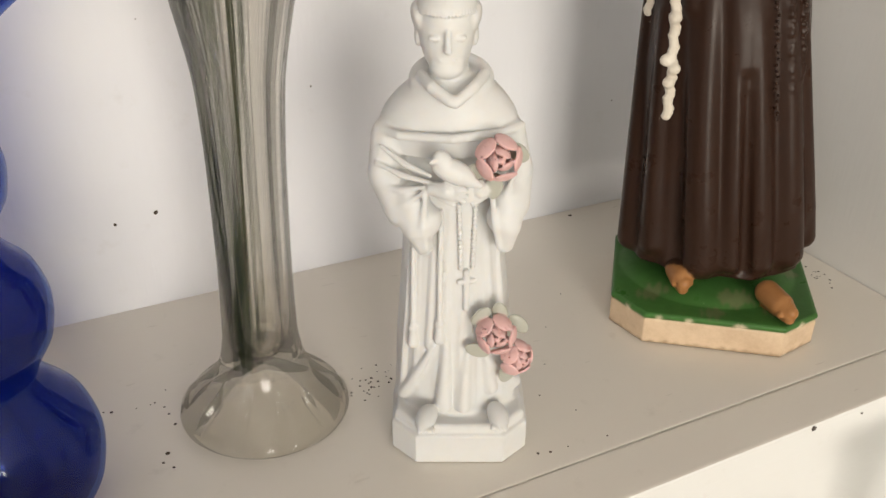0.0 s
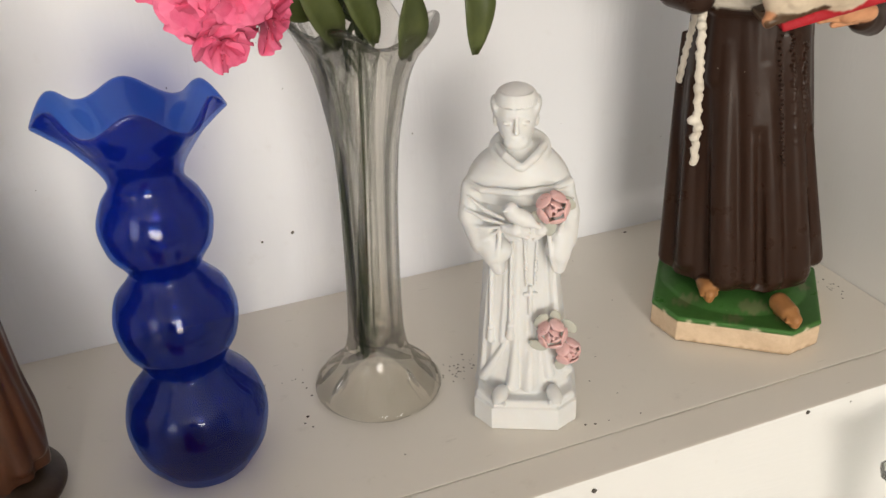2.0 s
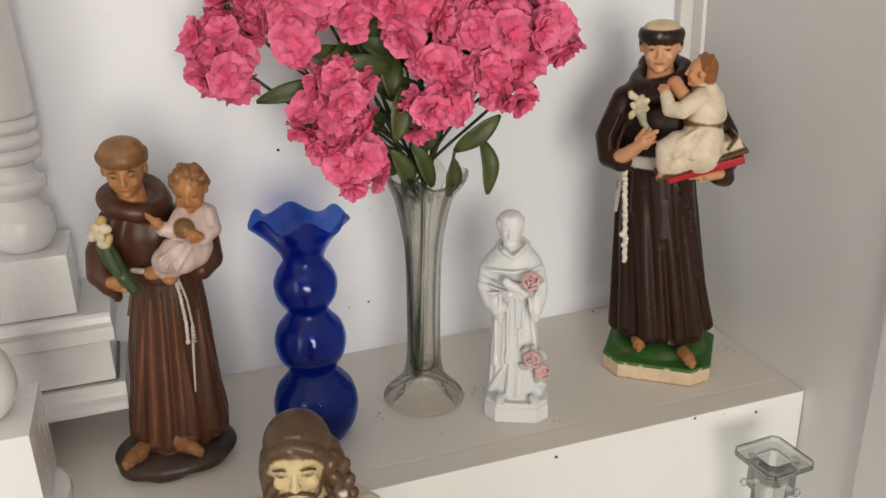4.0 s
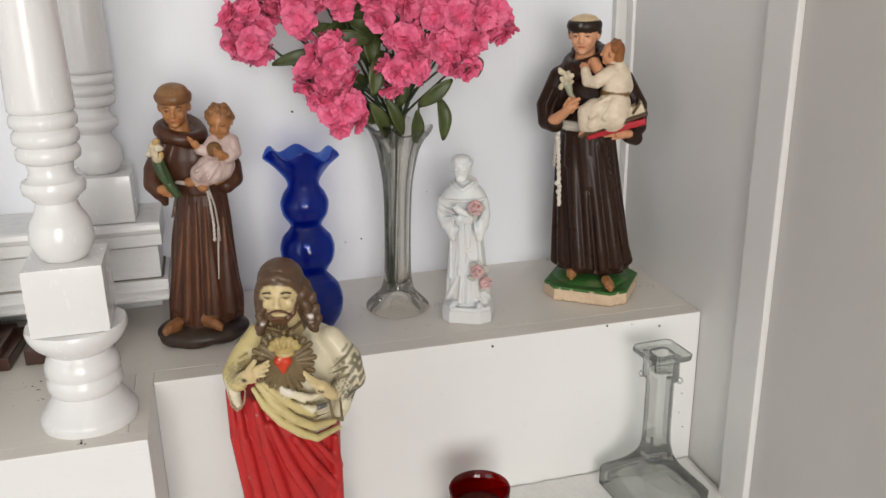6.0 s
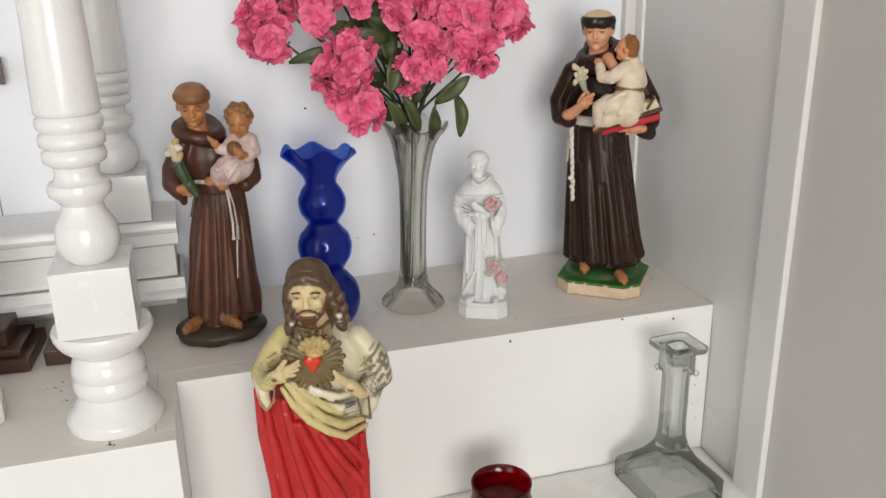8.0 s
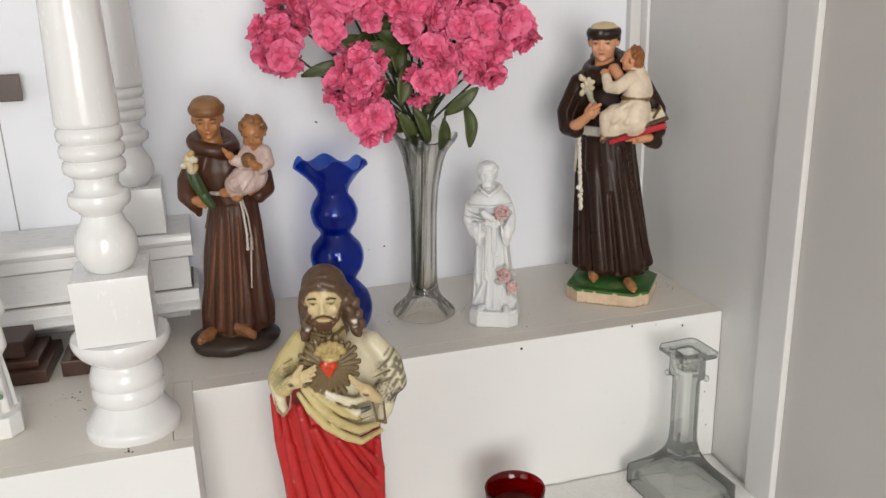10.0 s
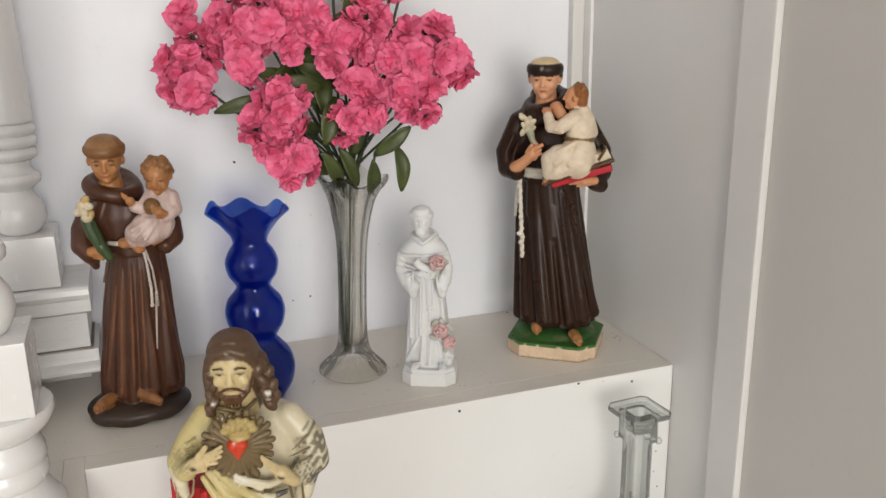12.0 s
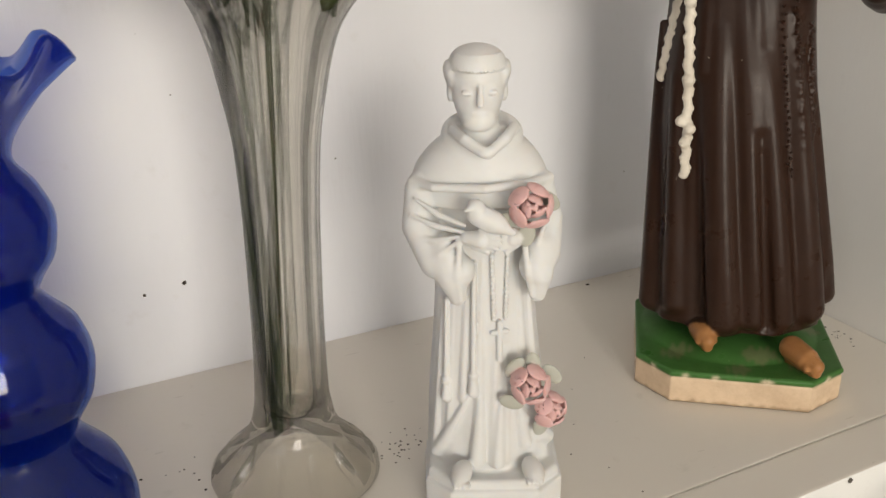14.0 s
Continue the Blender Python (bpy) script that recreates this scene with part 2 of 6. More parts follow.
class Sculpt:
    """A solid put together from soft primitives; each carries its paint colour."""

    def __init__(self, step):
        self.h, self.prims = step, []

    def add(self, fn, lo, hi, colour, k=0.002, cut=False):
        self.prims.append((fn, np.array(lo, float), np.array(hi, float), np.array(colour, float), k, cut))

    def stain(self, c, r, colour, rot=(0, 0, 0), rough=0.0, scale=700.0):
        """Paint only: colours the skin inside an ellipsoid; rough breaks up its edge."""
        c = np.array(c, float)
        self.ell(c, r, colour, rot)
        fn, lo, hi, colour, k, _cut = self.prims.pop()

        def paint(P):
            q = (P - c) * scale
            w = np.sin(q[..., 0] + 2.1 * np.sin(0.7 * q[..., 2] + 1.0)) * np.sin(1.3 * q[..., 2] + 1.7 * np.sin(0.9 * q[..., 0])) + 0.5 * np.sin(2.3 * q[..., 0] - 1.9 * q[..., 2])
            return fn(P) + rough * w
        self.prims.append((paint, lo, hi, colour, k, "paint"))

    def ell(self, c, r, colour, rot=(0, 0, 0), k=0.002, cut=False):
        c, r = np.array(c, float), np.array(r, float)
        R = np.array(Euler([radians(a) for a in rot]).to_matrix())
        big = r.max()

        def fn(P):
            q = (P - c) @ R
            k0 = np.sqrt(((q / r) ** 2).sum(-1)) + 1e-9
            k1 = np.sqrt(((q / r ** 2) ** 2).sum(-1)) + 1e-9
            return k0 * (k0 - 1) / k1
        self.add(fn, c - big, c + big, colour, k, cut)

    def limb(self, pts, radii, colour, k=0.002, flat=None):
        """A tapered limb through points."""
        pts = np.array(pts, float)
        radii = np.array(radii if hasattr(radii, "__len__") else [radii] * len(pts), float)

        def fn(P):
            best = None
            for a, b, ra, rb in zip(pts[:-1], pts[1:], radii[:-1], radii[1:]):
                ab = b - a
                t = np.clip(((P - a) @ ab) / (ab @ ab + 1e-12), 0, 1)
                d = np.linalg.norm(P - a - t[..., None] * ab, axis=-1) - (ra + (rb - ra) * t)
                best = d if best is None else np.minimum(best, d)
            return best
        self.add(fn, pts.min(0) - radii.max(), pts.max(0) + radii.max(), colour, k)

    def robe(self, keys, colour, folds=0.0, count=14, phase=0.0, k=0.002, tilt=0.6, z_fold=(0.0, 1.0), seed=0):
        """A body of stacked ellipses. keys: rows of z, half width, half depth, centre x, centre y; folds hang from the top of z_fold."""
        c = smooth_curve(keys, 120)
        zs, rx, ry, cx, cy = c.T
        rng = np.random.RandomState(seed)
        amps = 0.55 + 0.6 * rng.rand(4)
        offs = rng.rand(4) * 6.28

        def fn(P):
            z = P[..., 2]
            a, b, u, v = (np.interp(z, zs, q) for q in (rx, ry, cx, cy))
            qx, qy = (P[..., 0] - u) / a, (P[..., 1] - v) / b
            rr = np.sqrt(qx * qx + qy * qy) + 1e-9
            if folds:
                th = np.arctan2(qy, qx)
                f = np.clip((z_fold[1] - z) / (z_fold[1] - z_fold[0]), 0, 1) ** 0.6
                w = amps[0] * np.sin(count * th + offs[0] + phase * z) + 0.6 * amps[1] * np.sin((count * 0.6 // 1) * th + offs[1] - phase * 0.6 * z) + 0.4 * amps[2] * np.sin((count * 1.7 // 1) * th + offs[2])
                rr = rr / (1 + folds * f * w)
            side = (rr - 1) * np.minimum(a, b) * 0.85
            cap = np.maximum(zs[0] - z, z - zs[-1])
            return np.maximum(side, cap)
        ext = 1 + folds * 2
        self.add(fn, ((cx - rx * ext).min(), (cy - ry * ext).min(), zs[0]), ((cx + rx * ext).max(), (cy + ry * ext).max(), zs[-1]), colour, k)

    def slab(self, corners, z0, z1, colour, k=0.001, soft=0.001):
        """An upright prism on a convex outline (counter-clockwise)."""
        c = np.array(corners, float)

        def fn(P):
            d = np.full(P.shape[:-1], -1.0)
            for a, b in zip(c, np.roll(c, -1, 0)):
                n = np.array((b[1] - a[1], a[0] - b[0]))
                n = n / np.linalg.norm(n)
                d = np.maximum(d, (P[..., :2] - a) @ n)
            q1, q2 = d + soft, np.abs(P[..., 2] - (z0 + z1) / 2) - (z1 - z0) / 2 + soft
            return np.sqrt(np.maximum(q1, 0) ** 2 + np.maximum(q2, 0) ** 2) + np.minimum(np.maximum(q1, q2), 0) - soft
        self.add(fn, (*c.min(0), z0), (*c.max(0), z1), colour, k)

    def brick(self, c, half, colour, rot=(0, 0, 0), soft=0.001, k=0.001, cut=False):
        c, half = np.array(c, float), np.array(half, float)
        R = np.array(Euler([radians(a) for a in rot]).to_matrix())
        big = np.linalg.norm(half)

        def fn(P):
            q = np.abs((P - c) @ R) - half + soft
            return np.linalg.norm(np.maximum(q, 0), axis=-1) + np.minimum(q.max(-1), 0) - soft
        self.add(fn, c - big, c + big, colour, k, cut)

    def ring(self, c, radii, thick, colour, rot=(0, 0, 0), k=0.001):
        """A torus with an elliptic course."""
        c = np.array(c, float)
        R = np.array(Euler([radians(a) for a in rot]).to_matrix())
        a, b = radii
        big = max(a, b) + thick

        def fn(P):
            q = (P - c) @ R
            th = np.arctan2(q[..., 1] / b, q[..., 0] / a)
            return np.sqrt((q[..., 0] - a * np.cos(th)) ** 2 + (q[..., 1] - b * np.sin(th)) ** 2 + q[..., 2] ** 2) - thick
        self.add(fn, c - big, c + big, colour, k)

    def near(self, P):
        """For each primitive, which of the points lie within its reach."""
        order = np.argsort(P[:, 2])
        z = P[order, 2]
        out = []
        for fn, lo, hi, colour, k, cut in self.prims:
            i = order[np.searchsorted(z, lo[2] - 0.006):np.searchsorted(z, hi[2] + 0.006)]
            q = P[i, :2]
            out.append(i[((q > lo[:2] - 0.006) & (q < hi[:2] + 0.006)).all(1)])
        return out

    def field(self, P, reach):
        d = np.full(len(P), 0.01)
        col = np.zeros((len(P), 3))
        best = np.full(len(P), 1e9)
        for (fn, lo, hi, colour, k, cut), i in zip(self.prims, reach):
            if not len(i):
                continue
            e = fn(P[i])
            if cut == "paint":
                f = np.clip(0.5 - e / (0.8 * self.h), 0, 1)[:, None]
                col[i] = col[i] * (1 - f) + colour * f
                continue
            if cut:
                hh = np.maximum(k - np.abs(-e - d[i]), 0) / k
                d[i] = np.maximum(d[i], -e) + hh * hh * k * 0.25
                continue
            hh = np.maximum(k - np.abs(e - d[i]), 0) / k
            d[i] = np.minimum(d[i], e) - hh * hh * k * 0.25
            win = e < best[i]
            best[i[win]] = e[win]
            col[i[win]] = colour
        return d, col

    def on(self, keys, x, z, out=0.0):
        """A point on the front of a robe of these keys."""
        k = np.array(keys, float)
        rx, ry, cx, cy = (np.interp(z, k[:, 0], k[:, c]) for c in (1, 2, 3, 4))
        return (x, cy - ry * math.sqrt(max(0.02, 1 - ((x - cx) / rx) ** 2)) - out, z)

    def pleat(self, keys, x0, z0, x1, z1, r, colour, k=0.002, out=-0.0005, bow=0.0):
        """A raised fold that runs down the front of a robe."""
        pts, n = [], 6
        for i in range(n + 1):
            f = i / n
            pts.append(self.on(keys, x0 + (x1 - x0) * f + bow * math.sin(3.14 * f), z0 + (z1 - z0) * f, out))
        self.limb(pts, [r * (0.22 + 0.90 * (i / n) ** 0.7) for i in range(n + 1)], colour, k)

    def skin(self, name, mat):
        """The skin of the solid as one mesh."""
        h = self.h
        lo = np.min([p[1] for p in self.prims], 0) - 3 * h
        hi = np.max([p[2] for p in self.prims], 0) + 3 * h
        n = np.ceil((hi - lo) / h).astype(int) + 1
        ax = [lo[i] + h * np.arange(n[i]) for i in range(3)]
        D = np.full(n, 0.01)
        for fn, a, b, colour, k, cut in self.prims:
            if cut == "paint":
                continue
            i0 = np.clip(np.floor((a - lo) / h).astype(int) - 5, 0, n - 1)
            i1 = np.clip(np.ceil((b - lo) / h).astype(int) + 6, 1, n)
            sl = tuple(slice(p, q) for p, q in zip(i0, i1))
            P = np.stack(np.meshgrid(*[ax[i][sl[i]] for i in range(3)], indexing="ij"), -1)
            e = fn(P)
            d = D[sl]
            if cut:
                hh = np.maximum(k - np.abs(-e - d), 0) / k
                D[sl] = np.maximum(d, -e) + hh * hh * k * 0.25
            else:
                hh = np.maximum(k - np.abs(e - d), 0) / k
                D[sl] = np.minimum(d, e) - hh * hh * k * 0.25
        S = D < 0
        c8 = [S[i:n[0] - 1 + i, j:n[1] - 1 + j, l:n[2] - 1 + l] for i in (0, 1) for j in (0, 1) for l in (0, 1)]
        tot = sum(c.astype(np.int8) for c in c8)
        act = (tot > 0) & (tot < 8)
        ids = np.full(act.shape, -1)
        cells = np.argwhere(act)
        ids[act] = np.arange(len(cells))
        acc, cnt = np.zeros((len(cells), 3)), np.zeros(len(cells))
        for axis in range(3):
            o1, o2 = [i for i in range(3) if i != axis]
            for u in (0, 1):
                for v in (0, 1):
                    off = np.zeros(3, int)
                    off[o1], off[o2] = u, v
                    p = cells + off
                    q = p.copy()
                    q[:, axis] += 1
                    da, db = D[tuple(p.T)], D[tuple(q.T)]
                    x = (da < 0) != (db < 0)
                    t = da[x] / (da[x] - db[x])
                    pos = p[x].astype(float)
                    pos[:, axis] += t
                    acc[x] += pos
                    cnt[x] += 1
        V = lo + h * acc / cnt[:, None]
        faces = []
        for axis in range(3):
            o1, o2 = (axis + 1) % 3, (axis + 2) % 3
            a = [slice(None)] * 3
            b = [slice(None)] * 3
            a[axis], b[axis] = slice(0, -1), slice(1, None)
            sa, sb_ = S[tuple(a)], S[tuple(b)]
            for flip in (False, True):
                e = np.argwhere((sa & ~sb_) if not flip else (~sa & sb_))
                e = e[(e[:, o1] > 0) & (e[:, o2] > 0)]
                quad = []
                for u, v in ((-1, -1), (0, -1), (0, 0), (-1, 0)):
                    g = e.copy()
                    g[:, o1] += u
                    g[:, o2] += v
                    quad.append(ids[tuple(g.T)])
                quad = np.array(quad).T
                faces.append(quad[:, ::-1] if flip else quad)
        F = np.concatenate(faces)
        grad = []
        gi = np.clip(np.round((V - lo) / h).astype(int), 1, n - 2)
        for i in range(3):
            up, dn = gi.copy(), gi.copy()
            up[:, i] += 1
            dn[:, i] -= 1
            grad.append((D[tuple(up.T)] - D[tuple(dn.T)]) / (2 * h))
        g = np.stack(grad, -1)
        gl = (g * g).sum(1) + 1e-6
        reach = self.near(V)
        for _ in range(2):
            d0, C = self.field(V, reach)
            V = V - g * np.clip(d0 / np.maximum(gl, 0.2), -0.6 * h, 0.6 * h)[:, None]
        # let the paint edges run softly into one another
        E = np.concatenate([F[:, [0, 1]], F[:, [1, 2]], F[:, [2, 3]], F[:, [3, 0]]])
        for _ in range(1):
            s_, w_ = C * 2, np.full(len(C), 2.0)
            for c in range(3):
                s_[:, c] += np.bincount(E[:, 0], C[E[:, 1], c], len(C))
            w_ += np.bincount(E[:, 0], minlength=len(C))
            C = s_ / w_[:, None]
        me = bpy.data.meshes.new(name)
        me.vertices.add(len(V))
        me.vertices.foreach_set("co", V.ravel())
        me.loops.add(len(F) * 4)
        me.loops.foreach_set("vertex_index", F.ravel())
        me.polygons.add(len(F))
        me.polygons.foreach_set("loop_start", np.arange(len(F)) * 4)
        me.polygons.foreach_set("use_smooth", np.ones(len(F), bool))
        me.update(calc_edges=True)
        at = me.color_attributes.new("paint", "FLOAT_COLOR", "POINT")
        at.data.foreach_set("color", np.concatenate([C, np.ones((len(C), 1))], 1).ravel())
        me.materials.append(mat)
        return new(name, me)

# ---- the place ----
SHELF_Z, TABLE_Z, BACK, LEFT_END, NOSE = 1.10, 0.916, 0.223, -0.59, -0.107


def structure(name, bm, mat, label, smooth=False):
    return tagged(part(name, bm, mat, None, label, smooth), "", name.split("_")[0], "", "structure")


structure("floor", box_bm(-2.5, 2.7, -3.1, 0.4, -0.1, 0.0), FLOOR, "brown painted board floor of the room")
structure("ceiling", box_bm(-2.5, 2.7, -3.1, 0.4, 2.5, 2.6), CEIL, "white painted board ceiling of the room")
structure("wall_back", box_bm(-2.5, 2.7, BACK, 0.35, 0.0, 2.5), WALL, "white painted panel wall behind the shelf")
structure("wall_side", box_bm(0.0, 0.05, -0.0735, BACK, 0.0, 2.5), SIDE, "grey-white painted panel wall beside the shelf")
structure("wall_side_panel", box_bm(0.0, 0.05, -0.36, -0.0745, 0.0, 2.5, 0.001), SIDE_DIM, "grey painted panel beside the niche, darkened for its dimmer light")
# dark strip for the groove and the batten's edge shadow, put into the colour
structure("trim_batten_joint", box_bm(-0.0010, 0.0, -0.0754, -0.0722, 0.0, 2.5), JOINT_SHADE, "dark strip for the groove and edge shadow beside the batten")
structure("wall_room_right", box_bm(2.6, 2.7, -3.0, BACK, 0.0, 2.5), WALL, "white painted room wall")


def wall_with_window(name, x0, x1, y0, y1, hole, along, label):
    """A wall with one opening through it. hole: from, to (along the wall), sill, head."""
    a, b, s, t = hole
    bm = bmesh.new()
    if along == "x":
        for u, v, z0, z1 in ((x0, a, 0, 2.5), (b, x1, 0, 2.5), (a, b, 0, s), (a, b, t, 2.5)):
            box_bm(u, v, y0, y1, z0, z1, 0, bm)
    else:
        for u, v, z0, z1 in ((y0, a, 0, 2.5), (b, y1, 0, 2.5), (a, b, 0, s), (a, b, t, 2.5)):
            box_bm(x0, x1, u, v, z0, z1, 0, bm)
    return structure(name, bm, WALL, label)


wall_with_window("wall_front", -2.4, 2.6, -3.1, -3.0, (-1.30, -0.10, 1.02, 2.22), "x", "unseen white painted room wall with a window opening")
# opening added for the fill light, out of view
wall_with_window("wall_left", -2.5, -2.4, -3.1, BACK, (-2.35, -1.15, 1.15, 2.3), "y", "unseen white painted room wall with a window opening")

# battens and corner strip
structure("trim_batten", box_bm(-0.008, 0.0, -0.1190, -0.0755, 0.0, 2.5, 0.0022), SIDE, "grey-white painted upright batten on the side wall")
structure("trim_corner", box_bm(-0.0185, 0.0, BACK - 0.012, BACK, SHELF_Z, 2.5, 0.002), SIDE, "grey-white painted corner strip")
structure("trim_corner_side", box_bm(-0.0045, 0.0, 0.1945, 0.2105, SHELF_Z, 2.5, 0.0015), GLOSS, "white gloss-painted corner strip of the side wall")
structure("trim_panel_joint", box_bm(-0.7588, -0.7576, BACK - 0.0008, BACK, SHELF_Z, 2.5), JOINT_SHADE, "thin joint between two wall panels")

# the stepped shelf: deck boards and front panels
structure("shelf_deck", box_bm(-1.5, -0.0005, 0.0255, BACK, SHELF_Z - 0.018, SHELF_Z, 0.0008), SHELF, "cream painted wooden shelf top with specks of grit")
structure("shelf_deck_nose", box_bm(-1.5, LEFT_END - 0.0172, NOSE + 0.0172, 0.0253, SHELF_Z - 0.018, SHELF_Z, 0.0008), SHELF, "cream painted wooden shelf top, worn at the edge")


def panel(name, x0, x1, y0, y1, label):
    """An upright board whose top edge carries the paint of the shelf and whose face is white."""
    bm = box_bm(x0, x1, y0, y1, TABLE_Z - 0.02, SHELF_Z, 0.0012)
    ob = structure(name, bm, FRONT, label)
    ob.data.materials.append(SHELF)
    for p in ob.data.polygons:
        if p.normal.z > 0.6:
            p.material_index = 1
    return ob


panel("shelf_front", LEFT_END + 0.0001, -0.0008, 0.0, 0.0250, "white painted front panel of the shelf with nail heads")
panel("shelf_front_step", -1.5, LEFT_END, NOSE, NOSE + 0.017, "white painted front panel of the forward part of the shelf")
panel("shelf_side_step", LEFT_END - 0.017, LEFT_END, NOSE + 0.0175, 0.0250, "white painted side panel of the forward part of the shelf")

# table under it with its cloth
structure("table_board", box_bm(-1.5, -0.001, -0.34, 0.0, TABLE_Z - 0.045, TABLE_Z - 0.006, 0.003), FRONT, "white painted board of the lower step")
structure("table_front", box_bm(-1.5, -0.001, -0.33, -0.31, 0.0, TABLE_Z - 0.046, 0.002), FRONT, "white painted front of the lower step")


def cloth():
    nx, ny = 150, 84
    x0, x1, y0, y1 = -1.45, -0.003, -0.352, -0.0015
    verts, faces = [], []
    for j in range(ny):
        for i in range(nx):
            x, y = x0 + (x1 - x0) * i / (nx - 1), y0 + (y1 - y0) * j / (ny - 1)
            w = noise.noise(Vector((x * 14, y * 26, 0.3))) * 0.0028 + abs(noise.noise(Vector((x * 30 + y * 22, y * 9, 4.0)))) * 0.0035
            z = TABLE_Z - 0.003 + 0.8 * max(w, -0.001)
            if y < -0.342:
                z -= 0.16 * (min(1, (-0.342 - y) / 0.01))
            verts.append((x, y, z))
    for j in range(ny - 1):
        for i in range(nx - 1):
            a = j * nx + i
            faces.append((a, a + 1, a + nx + 1, a + nx))
    ob = mesh_object("altar_cloth", verts, faces, CLOTH)
    so = ob.modifiers.new("thickness", "SOLIDIFY")
    so.thickness, so.offset = 0.0012, 1.0
    return tagged(ob, "white wrinkled cotton cloth lying on the lower step", "cloth")


cloth()


# moulded ledge against the back wall
def moulding(name, prof, x_end, mat, parent):
    """A board of that profile (y, z from the shelf) along the wall, with a plain end."""
    bm = bmesh.new()
    rings = [[bm.verts.new((x, y, SHELF_Z + z)) for y, z in prof] for x in (-1.4, x_end)]
    m = len(prof)
    for i in range(m):
        bm.faces.new((rings[0][i], rings[0][(i + 1) % m], rings[1][(i + 1) % m], rings[1][i]))
    bm.faces.new(rings[1])
    bm.faces.new(rings[0][::-1])
    return part(name, bm, mat, parent)


def ledge():
    e = empty("moulded_ledge")
    b = BACK - 0.001
    moulding("plinth", [(b, 0.0005), (0.204, 0.0005), (0.204, 0.0305), (b, 0.0305)], -0.588, LEDGE, e)
    moulding("base_moulding", [(b, 0.031), (0.138, 0.031), (0.135, 0.0335), (0.135, 0.037), (0.138, 0.039), (0.145, 0.041), (0.146, 0.053), (b, 0.053)], -0.5745, LEDGE, e)
    moulding("joint", [(b, 0.0532), (0.1495, 0.0532), (0.1495, 0.0548), (b, 0.0548)], -0.579, SEAM, e)
    moulding("board", [(b, 0.055), (0.150, 0.055), (0.1525, 0.058), (0.1525, 0.0895), (b, 0.0895)], -0.5815, LEDGE, e)
    moulding("joint", [(b, 0.0897), (0.1505, 0.0897), (0.1505, 0.0915), (b, 0.0915)], -0.580, SEAM, e)
    moulding("crown_moulding", [(b, 0.0917), (0.146, 0.0917), (0.1425, 0.094), (0.1425, 0.106), (0.138, 0.1085), (0.1355, 0.113), (0.1365, 0.118), (0.1395, 0.120), (b, 0.120)], -0.5760, LEDGE, e)
    return tagged(e, "white painted moulded wooden ledge against the wall", "ledge")


ledge()


# turned posts
def baluster(name, x, y, z0, with_foot, label):
    e = empty(name, pose(x, y, z0))
    top = 0.95
    if with_foot:
        foot = smooth_curve([(0, 0.0405), (0.006, 0.041), (0.016, 0.035), (0.027, 0.0285)], 14)
        rows = [(0.0, 0.0)] + [(r, z) for z, r in foot]
        rows += [(0.0275, 0.0285), (0.030, 0.031), (0.0315, 0.036), (0.0310, 0.0425), (0.0292, 0.0445), (0.0292, 0.0457), (0.0312, 0.048), (0.0310, 0.055), (0.0285, 0.062), (0.0262, 0.065)]
        rows += [(0.0262, 0.067), (0.030, 0.070), (0.0365, 0.076), (0.0408, 0.083), (0.0418, 0.088), (0.0405, 0.0915), (0.0, 0.0915)]
        v, f = lathe(rows, 56)
        mesh_object("foot", v, f, GLOSS, True, e)
        zc = 0.0917
    else:
        zc = 0.0
    part("block", box_bm(-0.031, 0.031, -0.031, 0.031, zc, zc + 0.058, 0.0012), GLOSS, e)
    b = zc + 0.058
    rows = [(0.0, b)] + [(0.0165, b + 0.0002)] + [(r, b + z) for z, r in smooth_curve([(0.0005, 0.0170), (0.006, 0.0215), (0.018, 0.0255), (0.030, 0.0240), (0.042, 0.0180), (0.049, 0.0158)], 22)]
    rows += [(0.0175, b + 0.0505), (0.0180, b + 0.052), (0.0240, b + 0.057), (0.0250, b + 0.0625), (0.0235, b + 0.067), (0.0195, b + 0.0685), (0.0172, b + 0.074), (0.0180, b + 0.081)]
    for s_, r in ((0.083, 0.0248), (0.0962, 0.0257), (0.1094, 0.0259)):
        rows += [(r - 0.0035, b + s_), (r - 0.0008, b + s_ + 0.002), (r, b + s_ + 0.006), (r - 0.0008, b + s_ + 0.010), (r - 0.0035, b + s_ + 0.0125)]
    rows += [(0.0240, b + 0.1226), (0.0252, b + 0.1240), (0.0253, b + 0.127), (0.0222, b + 0.24), (0.0195, b + 0.40), (0.017, b + top), (0.0, b + top)]
    v, f = lathe(rows, 56)
    shaft = mesh_object("shaft", v, f, GLOSS, True, e)
    for ob in e.children:
        sharp(ob)
    return tagged(e, label, "baluster")


baluster("baluster", -0.6405, -0.050, SHELF_Z, True, "white gloss-painted turned wooden post on the shelf edge")
back_post = baluster("baluster", -0.631, 0.176, SHELF_Z + 0.1208, False, "white gloss-painted turned wooden post on the ledge")
back_post.scale = (1, 1, 0.86)


